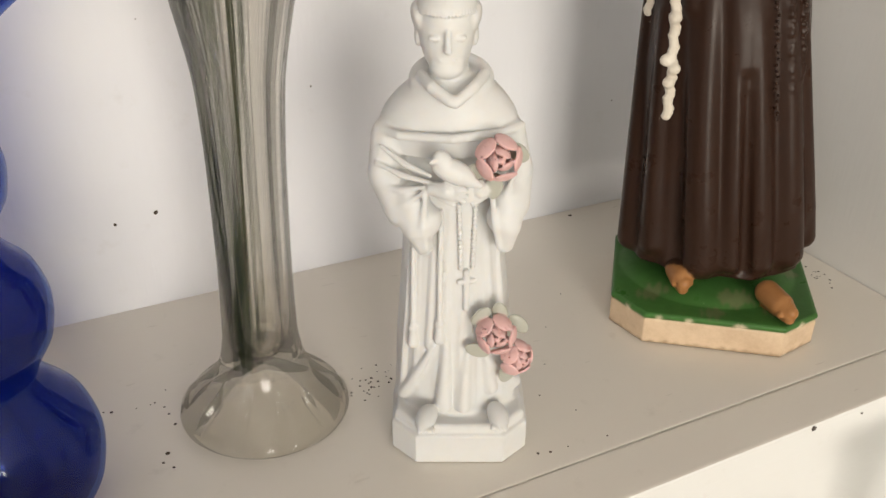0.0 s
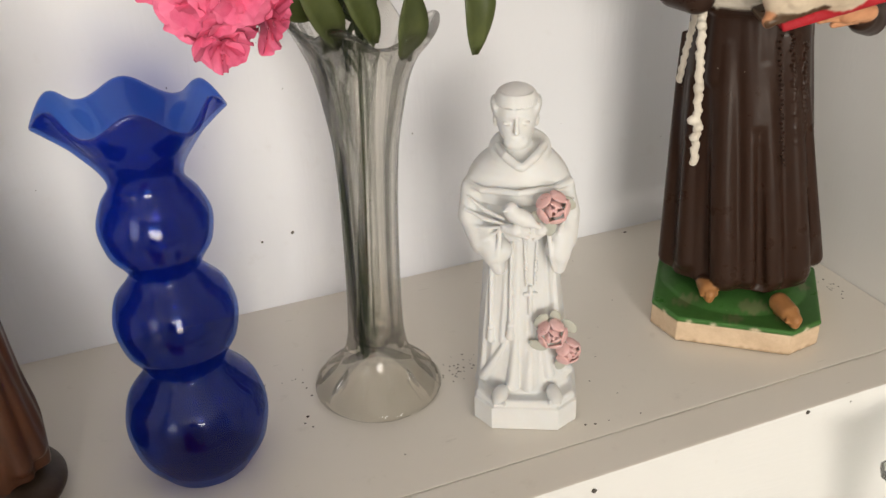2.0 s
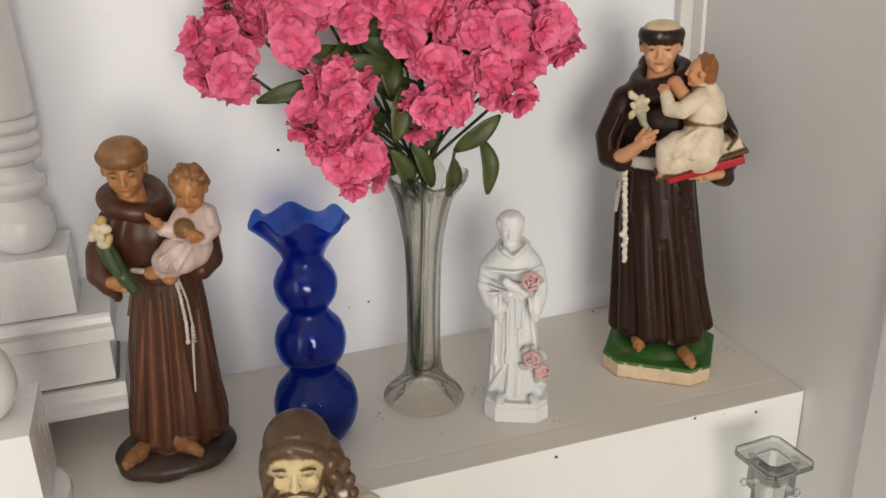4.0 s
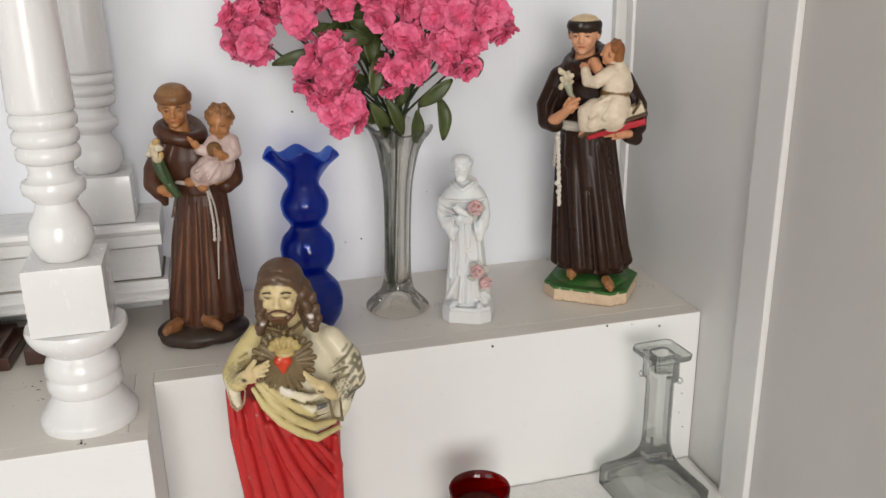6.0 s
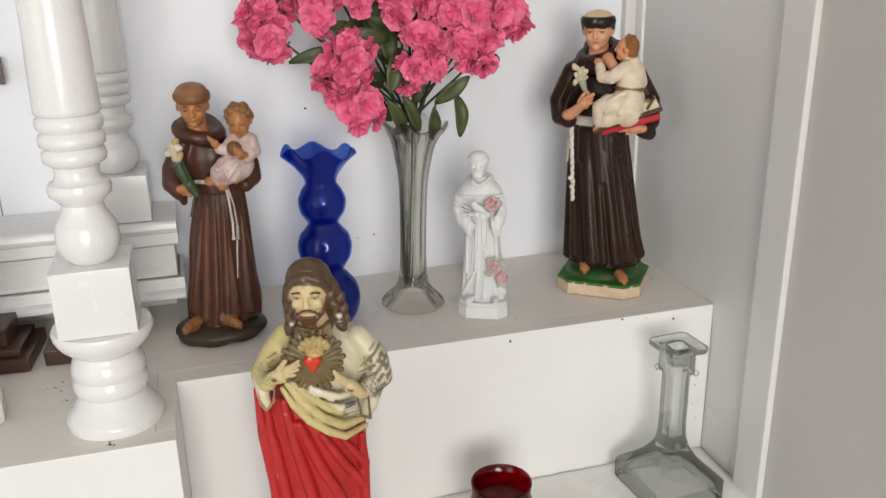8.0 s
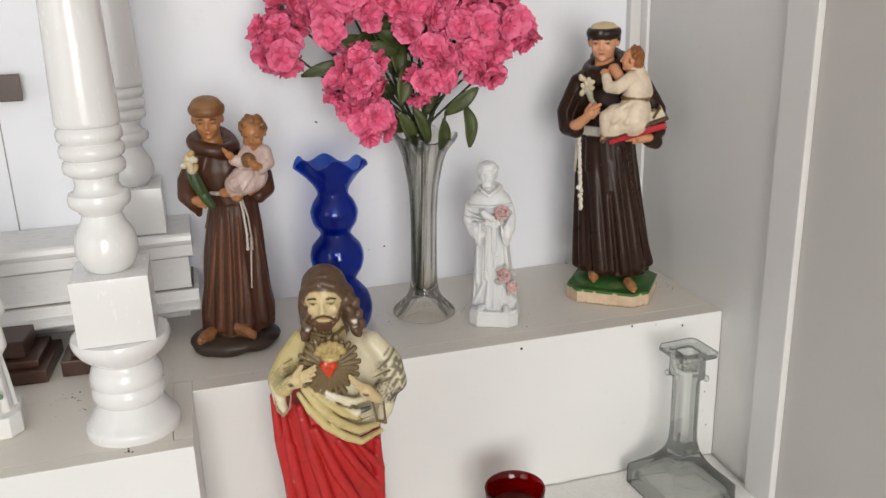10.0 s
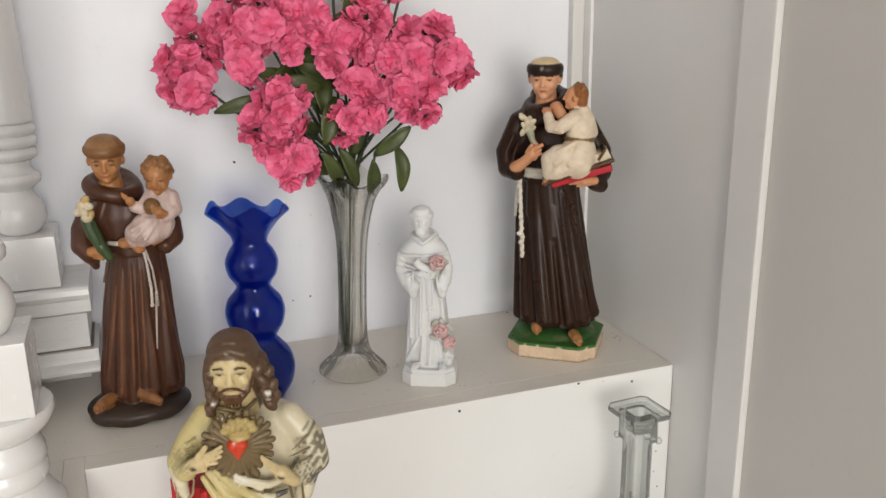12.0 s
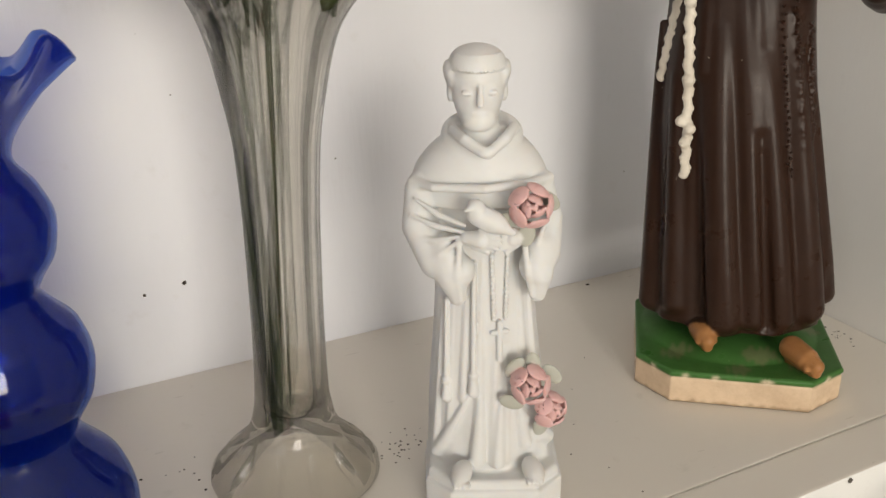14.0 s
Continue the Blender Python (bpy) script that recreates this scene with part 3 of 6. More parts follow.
# ---- vases and glass ----
def blue_vase():
    outer = smooth_curve([(0.0, 0.0235), (0.004, 0.0262), (0.016, 0.0328), (0.030, 0.0350), (0.044, 0.0322), (0.056, 0.0236), (0.0625, 0.0190), (0.068, 0.0214), (0.078, 0.0270), (0.0895, 0.0289), (0.101, 0.0264), (0.110, 0.0194), (0.1155, 0.0162), (0.120, 0.0182), (0.129, 0.0236), (0.1395, 0.0253), (0.150, 0.0220), (0.1600, 0.0163), (0.178, 0.0258), (0.1875, 0.0338), (0.1925, 0.0380)], 150)
    n = len(outer)
    rows = [(0.0, 0.0)] + [(r, z) for z, r in outer]
    rows += [(0.0382, 0.1938)] + [(max(r - 0.0017, 0.004), z + 0.0012) for z, r in outer[::-1] if z > 0.003] + [(0.0, 0.0045)]

    def ruffle(r, z, a, i):
        f = max(0.0, (z - 0.160) / 0.034) ** 2
        w = math.cos(6 * a - 1.15) + 0.18 * math.cos(3 * a + 1.0)
        return r * (1 - 0.040 * f * w), z + 0.0046 * f * w + 0.0035 * f * math.cos(a + 2.6)

    v, f = lathe(rows, 112, ruffle)
    ob = mesh_object("blue_vase", v, f, BLUE_GLASS)
    ob.matrix_basis = pose(-0.4255, 0.0935, SHELF_Z + 0.0003, 0, 0, 20)
    return tagged(ob, "cobalt blue glass vase with three bulbs and a ruffled rim", "vase")


blue_vase()


def clear_vase():
    outer = smooth_curve([(0.0, 0.0340), (0.0012, 0.0358), (0.0030, 0.0364), (0.0052, 0.0356), (0.0095, 0.0320), (0.0150, 0.0262), (0.0210, 0.0208), (0.028, 0.0176), (0.042, 0.0152), (0.078, 0.0141), (0.112, 0.0143), (0.144, 0.0155), (0.172, 0.0196), (0.188, 0.0234), (0.200, 0.0290), (0.208, 0.0345)], 96)
    # the foot is hollow below, a shell about three millimetres thick
    under = [(0.0, 0.0235), (0.006, 0.0225), (0.0125, 0.0182), (0.0190, 0.0128), (0.0255, 0.0072), (0.0300, 0.0034), (0.0322, 0.0010), (0.0330, 0.0)]
    rows = under + [(r, z) for z, r in outer] + [(0.0352, 0.2092), (0.0350, 0.2106), (0.0338, 0.2112)]
    inner = smooth_curve([(0.0290, 0.004), (0.0315, 0.0085), (0.038, 0.0106), (0.05, 0.0112), (0.078, 0.0110), (0.112, 0.0113), (0.144, 0.0126), (0.172, 0.0168), (0.188, 0.0206), (0.200, 0.0262), (0.209, 0.0318)], 64)
    k = len(rows)
    rows += [(r, z) for z, r in inner[::-1]] + [(0.0, 0.0285)]

    def rib(r, z, a, i):
        up = max(0.0, min(1.0, (z - 0.02) / 0.05))
        g = abs(math.cos(3 * a + 0.5)) ** 0.7
        amp = 0.13 * up if i < k else 0.05 * up
        low = max(0.0, 1 - abs(z - 0.0120) / 0.0095) if 8 <= i < k else 0.0
        nick = abs(math.cos(5.5 * a + 0.3)) ** 16
        rr = r * (1 + amp * (g - 0.55) + (0.03 * up * math.cos(9 * a + 0.4) if i >= k else 0) - 0.26 * low * nick)
        f = max(0.0, (z - 0.165) / 0.045) ** 2
        w = math.cos(6 * a + 1.0)
        return rr * (1 + 0.05 * f * w), z + 0.0042 * f * w + 0.0040 * f * math.cos(a - 2.6)

    v, f = lathe(rows, 160, rib)
    ob = mesh_object("glass_vase", v, f, CLEAR_GLASS)
    ob.matrix_basis = pose(VASE_X, VASE_Y, SHELF_Z + 0.0003, 0.4, 1.8, 10)
    return tagged(ob, "tall clear ribbed glass vase with a flared foot and scalloped rim", "vase")


VASE_X, VASE_Y = -0.3250, 0.1145
clear_vase()


def chamfer_loft(rows):
    """A form with chamfered square sections. rows: half width, z, chamfer."""
    verts, faces = [], []
    for w, z, c in rows:
        verts += [(w, -(w - c), z), (w, w - c, z), (w - c, w, z), (-(w - c), w, z), (-w, w - c, z), (-w, -(w - c), z), (-(w - c), -w, z), (w - c, -w, z)]
    for i in range(len(rows) - 1):
        for j in range(8):
            k = (j + 1) % 8
            faces.append((i * 8 + j, i * 8 + k, (i + 1) * 8 + k, (i + 1) * 8 + j))
    faces.append(tuple(range(7, -1, -1)))
    faces.append(tuple((len(rows) - 1) * 8 + j for j in range(8)))
    return verts, faces


def candlestick():
    # hollow foot, concave flare, faceted stem, socket block and square drip plate
    hollow = smooth_curve([(0.0, 0.0385), (0.016, 0.0375), (0.021, 0.0330), (0.028, 0.0240), (0.035, 0.0150), (0.040, 0.0070)], 14)
    flare = smooth_curve([(0.0215, 0.0430), (0.026, 0.0385), (0.033, 0.0300), (0.042, 0.0220), (0.054, 0.0155), (0.067, 0.0130), (0.085, 0.0124), (0.138, 0.0124)], 30)
    rows = [(0.003, 0.0415, 0.001)] + [(w, z, w * 0.12) for z, w in hollow[::-1]]
    rows += [(0.0425, 0.0, 0.004), (0.0437, 0.0012, 0.004), (0.0437, 0.0200, 0.004)] + [(w, z, 0.0036 + 0.0012 * min(1, z / 0.05)) for z, w in flare]
    rows += [(0.0148, 0.1402, 0.004), (0.0153, 0.1416, 0.004), (0.0150, 0.1620, 0.004), (0.0165, 0.1645, 0.005), (0.0228, 0.1662, 0.005), (0.0238, 0.1676, 0.0052), (0.0238, 0.1706, 0.0052), (0.0230, 0.1718, 0.005),
             (0.0128, 0.1710, 0.004), (0.0108, 0.1698, 0.0036), (0.0098, 0.1500, 0.003), (0.002, 0.1490, 0.0008)]
    v, f = chamfer_loft(rows)
    # glass drops at the corners of the socket block
    for sx, sy in ((1, -1), (-1, 1)):
        b = len(v)
        lv, lf = lathe([(0.0, -0.0036), (0.0022, -0.0029), (0.0036, 0.0), (0.0022, 0.0029), (0.0, 0.0036)], 12)
        v = v + [(p[0] + sx * 0.0142, p[1] + sy * 0.0142, p[2] + 0.1412) for p in lv]
        f = f + [tuple(i + b for i in g) for g in lf]
    ob = mesh_object("glass_candlestick", v, f, CANDLE_GLASS)
    sharp(ob, 24)
    ob.matrix_basis = pose(-0.083, -0.063, TABLE_Z + 0.0008, 0, 0, 4) @ Matrix.Diagonal((1, 1, 1.025, 1))
    return tagged(ob, "clear pressed glass square candlestick standing on the cloth", "candlestick")


candlestick()


def votive():
    e = empty("votive_cup", pose(-0.294, -0.100, TABLE_Z + 0.0008))
    rows = [(0.0, 0.0), (0.021, 0.0), (0.0235, 0.002), (0.0245, 0.010), (0.0262, 0.030), (0.0290, 0.052), (0.0302, 0.056), (0.0288, 0.060), (0.0298, 0.0725), (0.0302, 0.074), (0.0296, 0.0752),
            (0.0280, 0.0745), (0.0270, 0.060), (0.0245, 0.030), (0.0225, 0.010), (0.0, 0.008)]
    v, f = lathe(rows, 64)
    mesh_object("cup", v, f, RED_GLASS, True, e)
    v, f = lathe([(0.0, 0.0085), (0.0222, 0.0105), (0.0262, 0.050), (0.0262, 0.052), (0.018, 0.0505), (0.0, 0.050)], 40)
    tagged(mesh_object("candle", v, f, WAX, True, e), "dark burnt candle wax")
    return tagged(e, "dark ruby red glass votive cup on the cloth", "candle cup")


votive()


# dark wooden cross on the wall, plinths on the shelf
def wall_cross():
    e = empty("wooden_cross", pose(-0.832, BACK - 0.0006, 1.378))
    part("upright", box_bm(-0.013, 0.013, -0.014, 0.0, -0.135, 0.11, 0.001), DARKWOOD, e)
    part("crossbar", box_bm(-0.104, 0.104, -0.019, -0.0142, -0.014, 0.014, 0.001), DARKWOOD, e)
    v, f = lathe([(0.0, 0.0035), (0.0025, 0.0030), (0.0034, 0.0012), (0.0034, 0.0), (0, 0)], 16)
    o = mesh_object("rivet", v, f, BRASS, True, e)
    o.matrix_basis = pose(0.066, -0.019, 0.0, 90, 0, 0)
    return tagged(e, "dark varnished wooden cross hanging on the white wall", "cross")


wall_cross()


def plinth(x, y, turn, steps, label):
    e = empty("wooden_plinth", pose(x, y, SHELF_Z + 0.0004, 0, 0, turn))
    z = 0.0
    for hw, hd, hh in steps:
        part("step", box_bm(-hw, hw, -hd, hd, z, z + hh, 0.0018), DARKWOOD, e)
        z += hh + 0.0002
    return tagged(e, label, "plinth")


plinth(-0.777, 0.112, -4, ((0.052, 0.040, 0.014), (0.044, 0.032, 0.008), (0.031, 0.024, 0.018)), "dark varnished wooden plinth with three steps on the shelf")
plinth(-0.677, 0.104, -3, ((0.037, 0.030, 0.017), (0.028, 0.022, 0.014)), "small dark varnished wooden stepped plinth on the shelf")

# ---- statues ----
SKIN, LIP = (0.62, 0.30, 0.16), (0.42, 0.12, 0.07)
BROWN = (0.031, 0.0145, 0.0092)


def face(s, c, r, skin, hair, brow=(0.05, 0.03, 0.02), beard=None, turn=0.0, nod=0.0, k=0.0015, eyes=True, lip=LIP, bushy=1.0):
    """A plain carved head: skull, jaw, nose, sockets. c: its middle, r: half its height; turn and nod in degrees."""
    R = Euler((radians(nod), 0, radians(turn))).to_matrix()

    def at(x, y, z):
        return tuple(Vector(c) + R @ Vector((x * r, y * r, z * r)))
    rot = (nod, 0, turn)
    s.ell(at(0, 0.05, 0.15), (0.76 * r, 0.84 * r, 0.85 * r), skin, rot, k)
    s.ell(at(0, -0.10, -0.32), (0.62 * r, 0.66 * r, 0.68 * r), skin, rot, k * 2)
    s.ell(at(0, -0.52, -0.78), (0.24 * r, 0.22 * r, 0.19 * r), skin, rot, k)
    for x in (-0.33, 0.33):
        s.ell(at(x, -0.82, 0.10), (0.17 * r, (0.14 if eyes else 0.11) * r, 0.11 * r), skin, rot, k * (1 if eyes else 1.6), cut=True)
        if eyes:
            s.ell(at(x, -0.665, 0.09), (0.15 * r, 0.10 * r, 0.075 * r), skin, rot, k * 0.4)
            if brow != skin:
                s.stain(at(x, -0.74, 0.085), (0.15 * r, 0.10 * r, 0.036 * r), tuple(min(0.7, c_ * 1.25) for c_ in skin), rot)
                s.stain(at(x, -0.74, 0.105), (0.17 * r, 0.10 * r, 0.030 * r), brow, rot)
                s.stain(at(x, -0.74, 0.080), (0.055 * r, 0.10 * r, 0.055 * r), brow, rot)
            s.limb([at(x - 0.18, -0.72, 0.27), at(x, -0.775, 0.32), at(x + 0.18, -0.72, 0.27)], 0.035 * r, brow, k * 0.5)
        s.ell(at(x * 2.35, 0.10, 0.02), (0.12 * r, 0.2 * r, 0.26 * r), skin, rot, k * 0.5)
        s.ell(at(x * 1.1, -0.60, -0.22), (0.2 * r, 0.14 * r, 0.2 * r), skin, rot, k)
    s.limb([at(0, -0.74, 0.20), at(0, -0.90, -0.18)], [0.07 * r, 0.11 * r], skin, k)
    s.ell(at(0, -0.87, -0.19), (0.16 * r, 0.11 * r, 0.09 * r), skin, rot, k * 0.6)
    if eyes:
        s.ell(at(0, -0.70, -0.48), (0.21 * r, 0.09 * r, 0.06 * r), lip, rot, k * 0.5)
    else:
        s.ell(at(0, -0.70, -0.48), (0.21 * r, 0.09 * r, 0.06 * r), skin, rot, k * 0.4)
    if beard:
        s.ell(at(0, -0.46, -0.76 - 0.06 * bushy), (0.46 * r * bushy, 0.42 * r, 0.42 * r * bushy), beard, rot, k)
        for x in (-0.5, 0.5):
            s.ell(at(x, -0.20, -0.52), (0.18 * r * bushy, 0.34 * r * bushy, 0.46 * r * bushy), beard, rot, k)
            s.limb([at(0, -0.80, -0.37), at(x * 0.7, -0.66, -0.50)], [0.07 * r, 0.05 * r], beard, k * 0.5)
    return at


def hand(s, wrist, tip, skin, size, spread=(0, 0, 1), k=0.0012, gap=None, fan=1.0):
    """A plain hand: palm and four fingers side by side, from wrist to tip; gap: dark paint of the lines between them,
    for grime and the shade there.
    """
    w, t, sp = Vector(wrist), Vector(tip), Vector(spread).normalized()
    mid = w.lerp(t, 0.40)
    s.limb([tuple(w), tuple(mid)], [size * 0.75, size * 0.95], skin, k)
    slim = 0.78 if gap else 1.0
    for i in range(4):
        o = sp * size * (i - 1.5) * 0.62
        end = t + o * fan - (t - w) * (0.06 * abs(i - 1.4))
        s.limb([tuple(mid + o * 0.9), tuple(mid.lerp(end, 0.6) + o * 0.1), tuple(end)], [size * 0.40 * slim, size * 0.36 * slim, size * 0.26 * slim], skin, k * 0.4)
        if gap and i < 3:
            o2 = sp * size * (i - 1.0) * 0.62
            e2 = t + o2 * fan - (t - w) * 0.12
            s.limb([tuple(mid + o2), tuple(mid.lerp(e2, 0.6) + o2 * 0.1), tuple(e2)], [size * 0.12, size * 0.20, size * 0.16], gap, k * 0.3)
    s.limb([tuple(w.lerp(mid, 0.5) - sp * size * 0.8), tuple(mid.lerp(t, 0.35) - sp * size * 1.35)], [size * 0.42, size * 0.3], skin, k * 0.5)


def rope(s, pts, r, colour, knots=0, k=0.0006):
    """A twisted cord: beads along a line."""
    pts = [Vector(p) for p in pts]
    for a, b in zip(pts[:-1], pts[1:]):
        n = max(2, int((b - a).length / (r * 1.05)))
        for i in range(n):
            p = a.lerp(b, i / n)
            g = 0.95 + 0.20 * abs(math.sin(i * 1.3))
            p = p + Vector((r * 0.28 * math.sin(i * 1.7), 0, 0))
            s.ell(tuple(p), (r * 1.15 * g, r * 0.95, r * 1.0), colour, (0, 25 + 15 * math.sin(i * 3.1), 0), k)
    for i in range(knots):
        p = pts[-1].lerp(pts[-2], 0.12 + 0.16 * i)
        s.ell(tuple(p), (r * 1.9, r * 1.5, r * 1.6), colour, k=k)


def foot(s, heel, toe, r, skin, strap=None):
    h, t = Vector(heel), Vector(toe)
    s.limb([tuple(h), tuple(h.lerp(t, 0.6)), tuple(t)], [r, r * 0.95, r * 0.6], skin, 0.0012)
    side = Vector((-(t - h).y, (t - h).x, 0)).normalized()
    for i in range(5):
        p = t + side * r * (i - 2) * 0.34 - (t - h).normalized() * r * 0.16 * abs(i - 2)
        s.ell(tuple(p + Vector((0, 0, -r * 0.25))), (r * 0.24, r * 0.34, r * 0.26), skin, k=0.0008)
    if strap:
        for f in (0.35, 0.7):
            p = h.lerp(t, f)
            s.ring(tuple(p), (r * 0.96, r * 0.92), r * 0.12, strap, (90, 0, math.degrees(math.atan2((t - h).y, (t - h).x)) - 90), 0.0005)
    s.limb([tuple(h + Vector((0, 0, -r * 0.9))), tuple(t + Vector((0, 0, -r * 0.55)))], [r * 0.5, r * 0.45], strap or skin, 0.0008)


def chamfered(w, d, c):
    return [(-w + c, -d), (w - c, -d), (w, -d + c), (w, d - c), (w - c, d), (-w + c, d), (-w, d - c), (-w, -d + c)]


# friar in a dark brown habit, a child seated on a book on his arm
def friar_with_book():
    s = Sculpt(0.00088)
    cream, green, white, red, rope_c = (0.66, 0.50, 0.35), (0.050, 0.150, 0.036), (0.70, 0.59, 0.45), (0.42, 0.02, 0.03), (0.70, 0.65, 0.56)
    s.slab(chamfered(0.0490, 0.0480, 0.0165), 0.0, 0.0138, cream, 0.0005)
    s.slab(chamfered(0.0494, 0.0484, 0.0165), 0.0138, 0.0172, green, 0.0005, 0.0016)
    s.ell((-0.002, 0.004, 0.0165), (0.043, 0.040, 0.0075), green, k=0.003)
    # chips and dirt on the base
    for x_, y_, w_ in ((0.012, -0.0480, 0.0050), (-0.012, -0.0480, 0.0022), (0.0400, -0.0400, 0.0034), (-0.0405, -0.0400, 0.0026), (0.0490, -0.010, 0.0030), (-0.0490, 0.006, 0.0028), (-0.026, -0.0480, 0.0020)):
        s.stain((x_, y_, 0.0146), (w_ * 0.6, w_ * 0.6, 0.0012), (0.72, 0.62, 0.46), (0, 0, 0), 0.0006, 1500)
    s.stain((0, 0, 0.0), (0.09, 0.09, 0.0016), (0.38, 0.27, 0.17), (0, 0, 0), 0.0010, 500)
    for x_, y_, w_ in ((0.030, -0.034, 0.006), (-0.030, -0.030, 0.007), (0.000, -0.042, 0.006), (0.040, 0.004, 0.006), (0.010, -0.030, 0.008)):
        s.stain((x_, y_, 0.0190), (w_, w_ * 0.7, 0.005), (0.125, 0.165, 0.070), (0, 0, 20), 0.0024, 700)
    # habit: skirt with broad hanging folds
    skirt = [(0.0300, 0.0432, 0.0335, -0.0015, 0.003), (0.050, 0.0432, 0.0335, -0.0020, 0.003), (0.085, 0.0408, 0.0312, -0.0048, 0.003), (0.115, 0.0385, 0.0290, -0.0075, 0.003), (0.150, 0.0355, 0.0268, -0.0100, 0.003), (0.180, 0.0327, 0.0252, -0.0118, 0.002), (0.205, 0.0312, 0.0245, -0.0125, 0.002)]
    s.robe(skirt, BROWN, 0.040, 9, 5.0, 0.003, z_fold=(0.04, 0.215), seed=3)
    for x0, z0, x1, z1, r, bow in ((-0.0470, 0.1752, -0.0424, 0.0364, 0.0060, 0.0), (-0.0392, 0.1519, -0.0320, 0.0404, 0.0048, 0.0), (-0.0223, 0.1761, -0.0083, 0.0381, 0.0080, -0.001), (-0.0154, 0.1947, 0.0049, 0.0392, 0.0056, 0.001),
                                   (-0.0031, 0.1652, 0.0184, 0.0385, 0.0056, 0.001), (0.0066, 0.1809, 0.0317, 0.0411, 0.0074, 0.001), (0.0196, 0.1519, 0.0413, 0.0427, 0.0058, 0.0), (-0.0114, 0.2034, -0.0024, 0.1335, 0.0030, 0.0), (-0.0296, 0.1995, -0.0284, 0.1568, 0.0030, 0.0)):
        s.pleat(skirt, x0, z0, x1, z1, r, BROWN, 0.0035, -0.0022, bow)
    for x0, z0, x1, z1, r in ((-0.0319, 0.1493, -0.0213, 0.0342, 0.0046), (0.0004, 0.1208, 0.0122, 0.0346, 0.0028), (0.0295, 0.0923, 0.0379, 0.0413, 0.0022)):
        a_, b_ = np.array(s.on(skirt, x0, z0, 0.0022)), np.array(s.on(skirt, x1, z1, 0.0016))
        def groove(P, a_=a_, b_=b_, r=r):
            ab = b_ - a_
            t = np.clip(((P - a_) @ ab) / (ab @ ab), 0, 1)
            return np.linalg.norm(P - a_ - t[..., None] * ab, axis=-1) - r * (0.35 + 0.65 * t)
        s.add(groove, np.minimum(a_, b_) - r, np.maximum(a_, b_) + r, BROWN, 0.0030, True)
    # upper body
    s.robe([(0.1933, 0.0306, 0.0240, -0.0107, 0.0000), (0.2108, 0.0355, 0.0250, -0.0115, -0.0001), (0.2300, 0.0407, 0.0255, -0.0117, 0.0009), (0.2468, 0.0405, 0.0235, -0.0116, 0.0029), (0.2592, 0.0336, 0.0195, -0.0130, 0.0047), (0.2692, 0.0219, 0.0150, -0.0155, 0.0042)],
           BROWN, 0.025, 9, 12.0, 0.004, z_fold=(0.19, 0.29), seed=5)
    # hood round the neck
    s.ring((-0.0143, -0.0047, 0.2740), (0.0200, 0.0185), 0.0078, BROWN, (20, -14, 0), 0.004)
    s.ring((-0.0149, -0.0069, 0.2668), (0.0235, 0.0205), 0.0062, BROWN, (18, -12, 0), 0.004)
    s.ell((-0.0174, 0.0151, 0.2792), (0.0200, 0.0120, 0.0150), BROWN, (0, 0, 0), 0.004)
    s.limb([(-0.0149, -0.0069, 0.2680), (-0.0157, -0.0070, 0.2865)], [0.0120, 0.0105], SKIN, 0.002)
    # sleeves
    s.limb([(-0.0436, -0.0082, 0.2536), (-0.0562, -0.0167, 0.2225), (-0.0520, -0.0240, 0.2066), (-0.0414, -0.0322, 0.2041)], [0.0118, 0.0110, 0.0110, 0.0094], BROWN, 0.005)
    for a0, a1, a2 in (((-0.0467, -0.0230, 0.2417), (-0.0533, -0.0283, 0.2245), (-0.0519, -0.0321, 0.2080)), ((-0.0401, -0.0258, 0.2361), (-0.0443, -0.0307, 0.2228), (-0.0455, -0.0370, 0.2099)), ((-0.0585, -0.0211, 0.2282), (-0.0602, -0.0235, 0.2144), (-0.0557, -0.0267, 0.2023))):
        s.limb([a0, a1, a2], [0.0010, 0.0022, 0.0014], BROWN, 0.0030)
    s.limb([(0.0247, 0.0087, 0.2498), (0.0417, 0.0058, 0.2232), (0.0442, -0.0019, 0.2018), (0.0409, -0.0168, 0.1930)], [0.0120, 0.0112, 0.0108, 0.0080], BROWN, 0.005)
    s.limb([(-0.0406, -0.0361, 0.2093), (-0.0285, -0.0399, 0.2188)], [0.0064, 0.0054], SKIN, 0.001)
    hand(s, (-0.0283, -0.0409, 0.2196), (-0.0132, -0.0432, 0.2325), SKIN, 0.0062, (0.5, 0, -1), 0.0010, (0.26, 0.11, 0.05))
    s.limb([(-0.0215, -0.0447, 0.2299), (-0.0117, -0.0449, 0.2353)], [0.0026, 0.0020], SKIN, 0.0008)
    # open book on the supporting hand
    s.brick((0.0272, -0.0315, 0.2046), (0.0320, 0.0140, 0.0036), red, (0, -17, 12), 0.0012)
    s.brick((0.0242, -0.0331, 0.2091), (0.0380, 0.0155, 0.0018), (0.085, 0.048, 0.026), (0, -20, 12), 0.0010)
    s.brick((0.0405, -0.0250, 0.2208), (0.0150, 0.0135, 0.0050), (0.66, 0.56, 0.40), (0, -26, 12), 0.0014)
    s.brick((0.0461, -0.0239, 0.2271), (0.0070, 0.0145, 0.0012), (0.10, 0.055, 0.03), (0, -60, 12), 0.0006)
    s.stain((0.0280, -0.0477, 0.2095), (0.0036, 0.004, 0.0020), (0.85, 0.80, 0.74), (0, -20, 0), 0.0008, 1400)
    s.limb([(0.0452, -0.0119, 0.1898), (0.0393, -0.0231, 0.1942)], [0.0080, 0.0074], BROWN, 0.003)
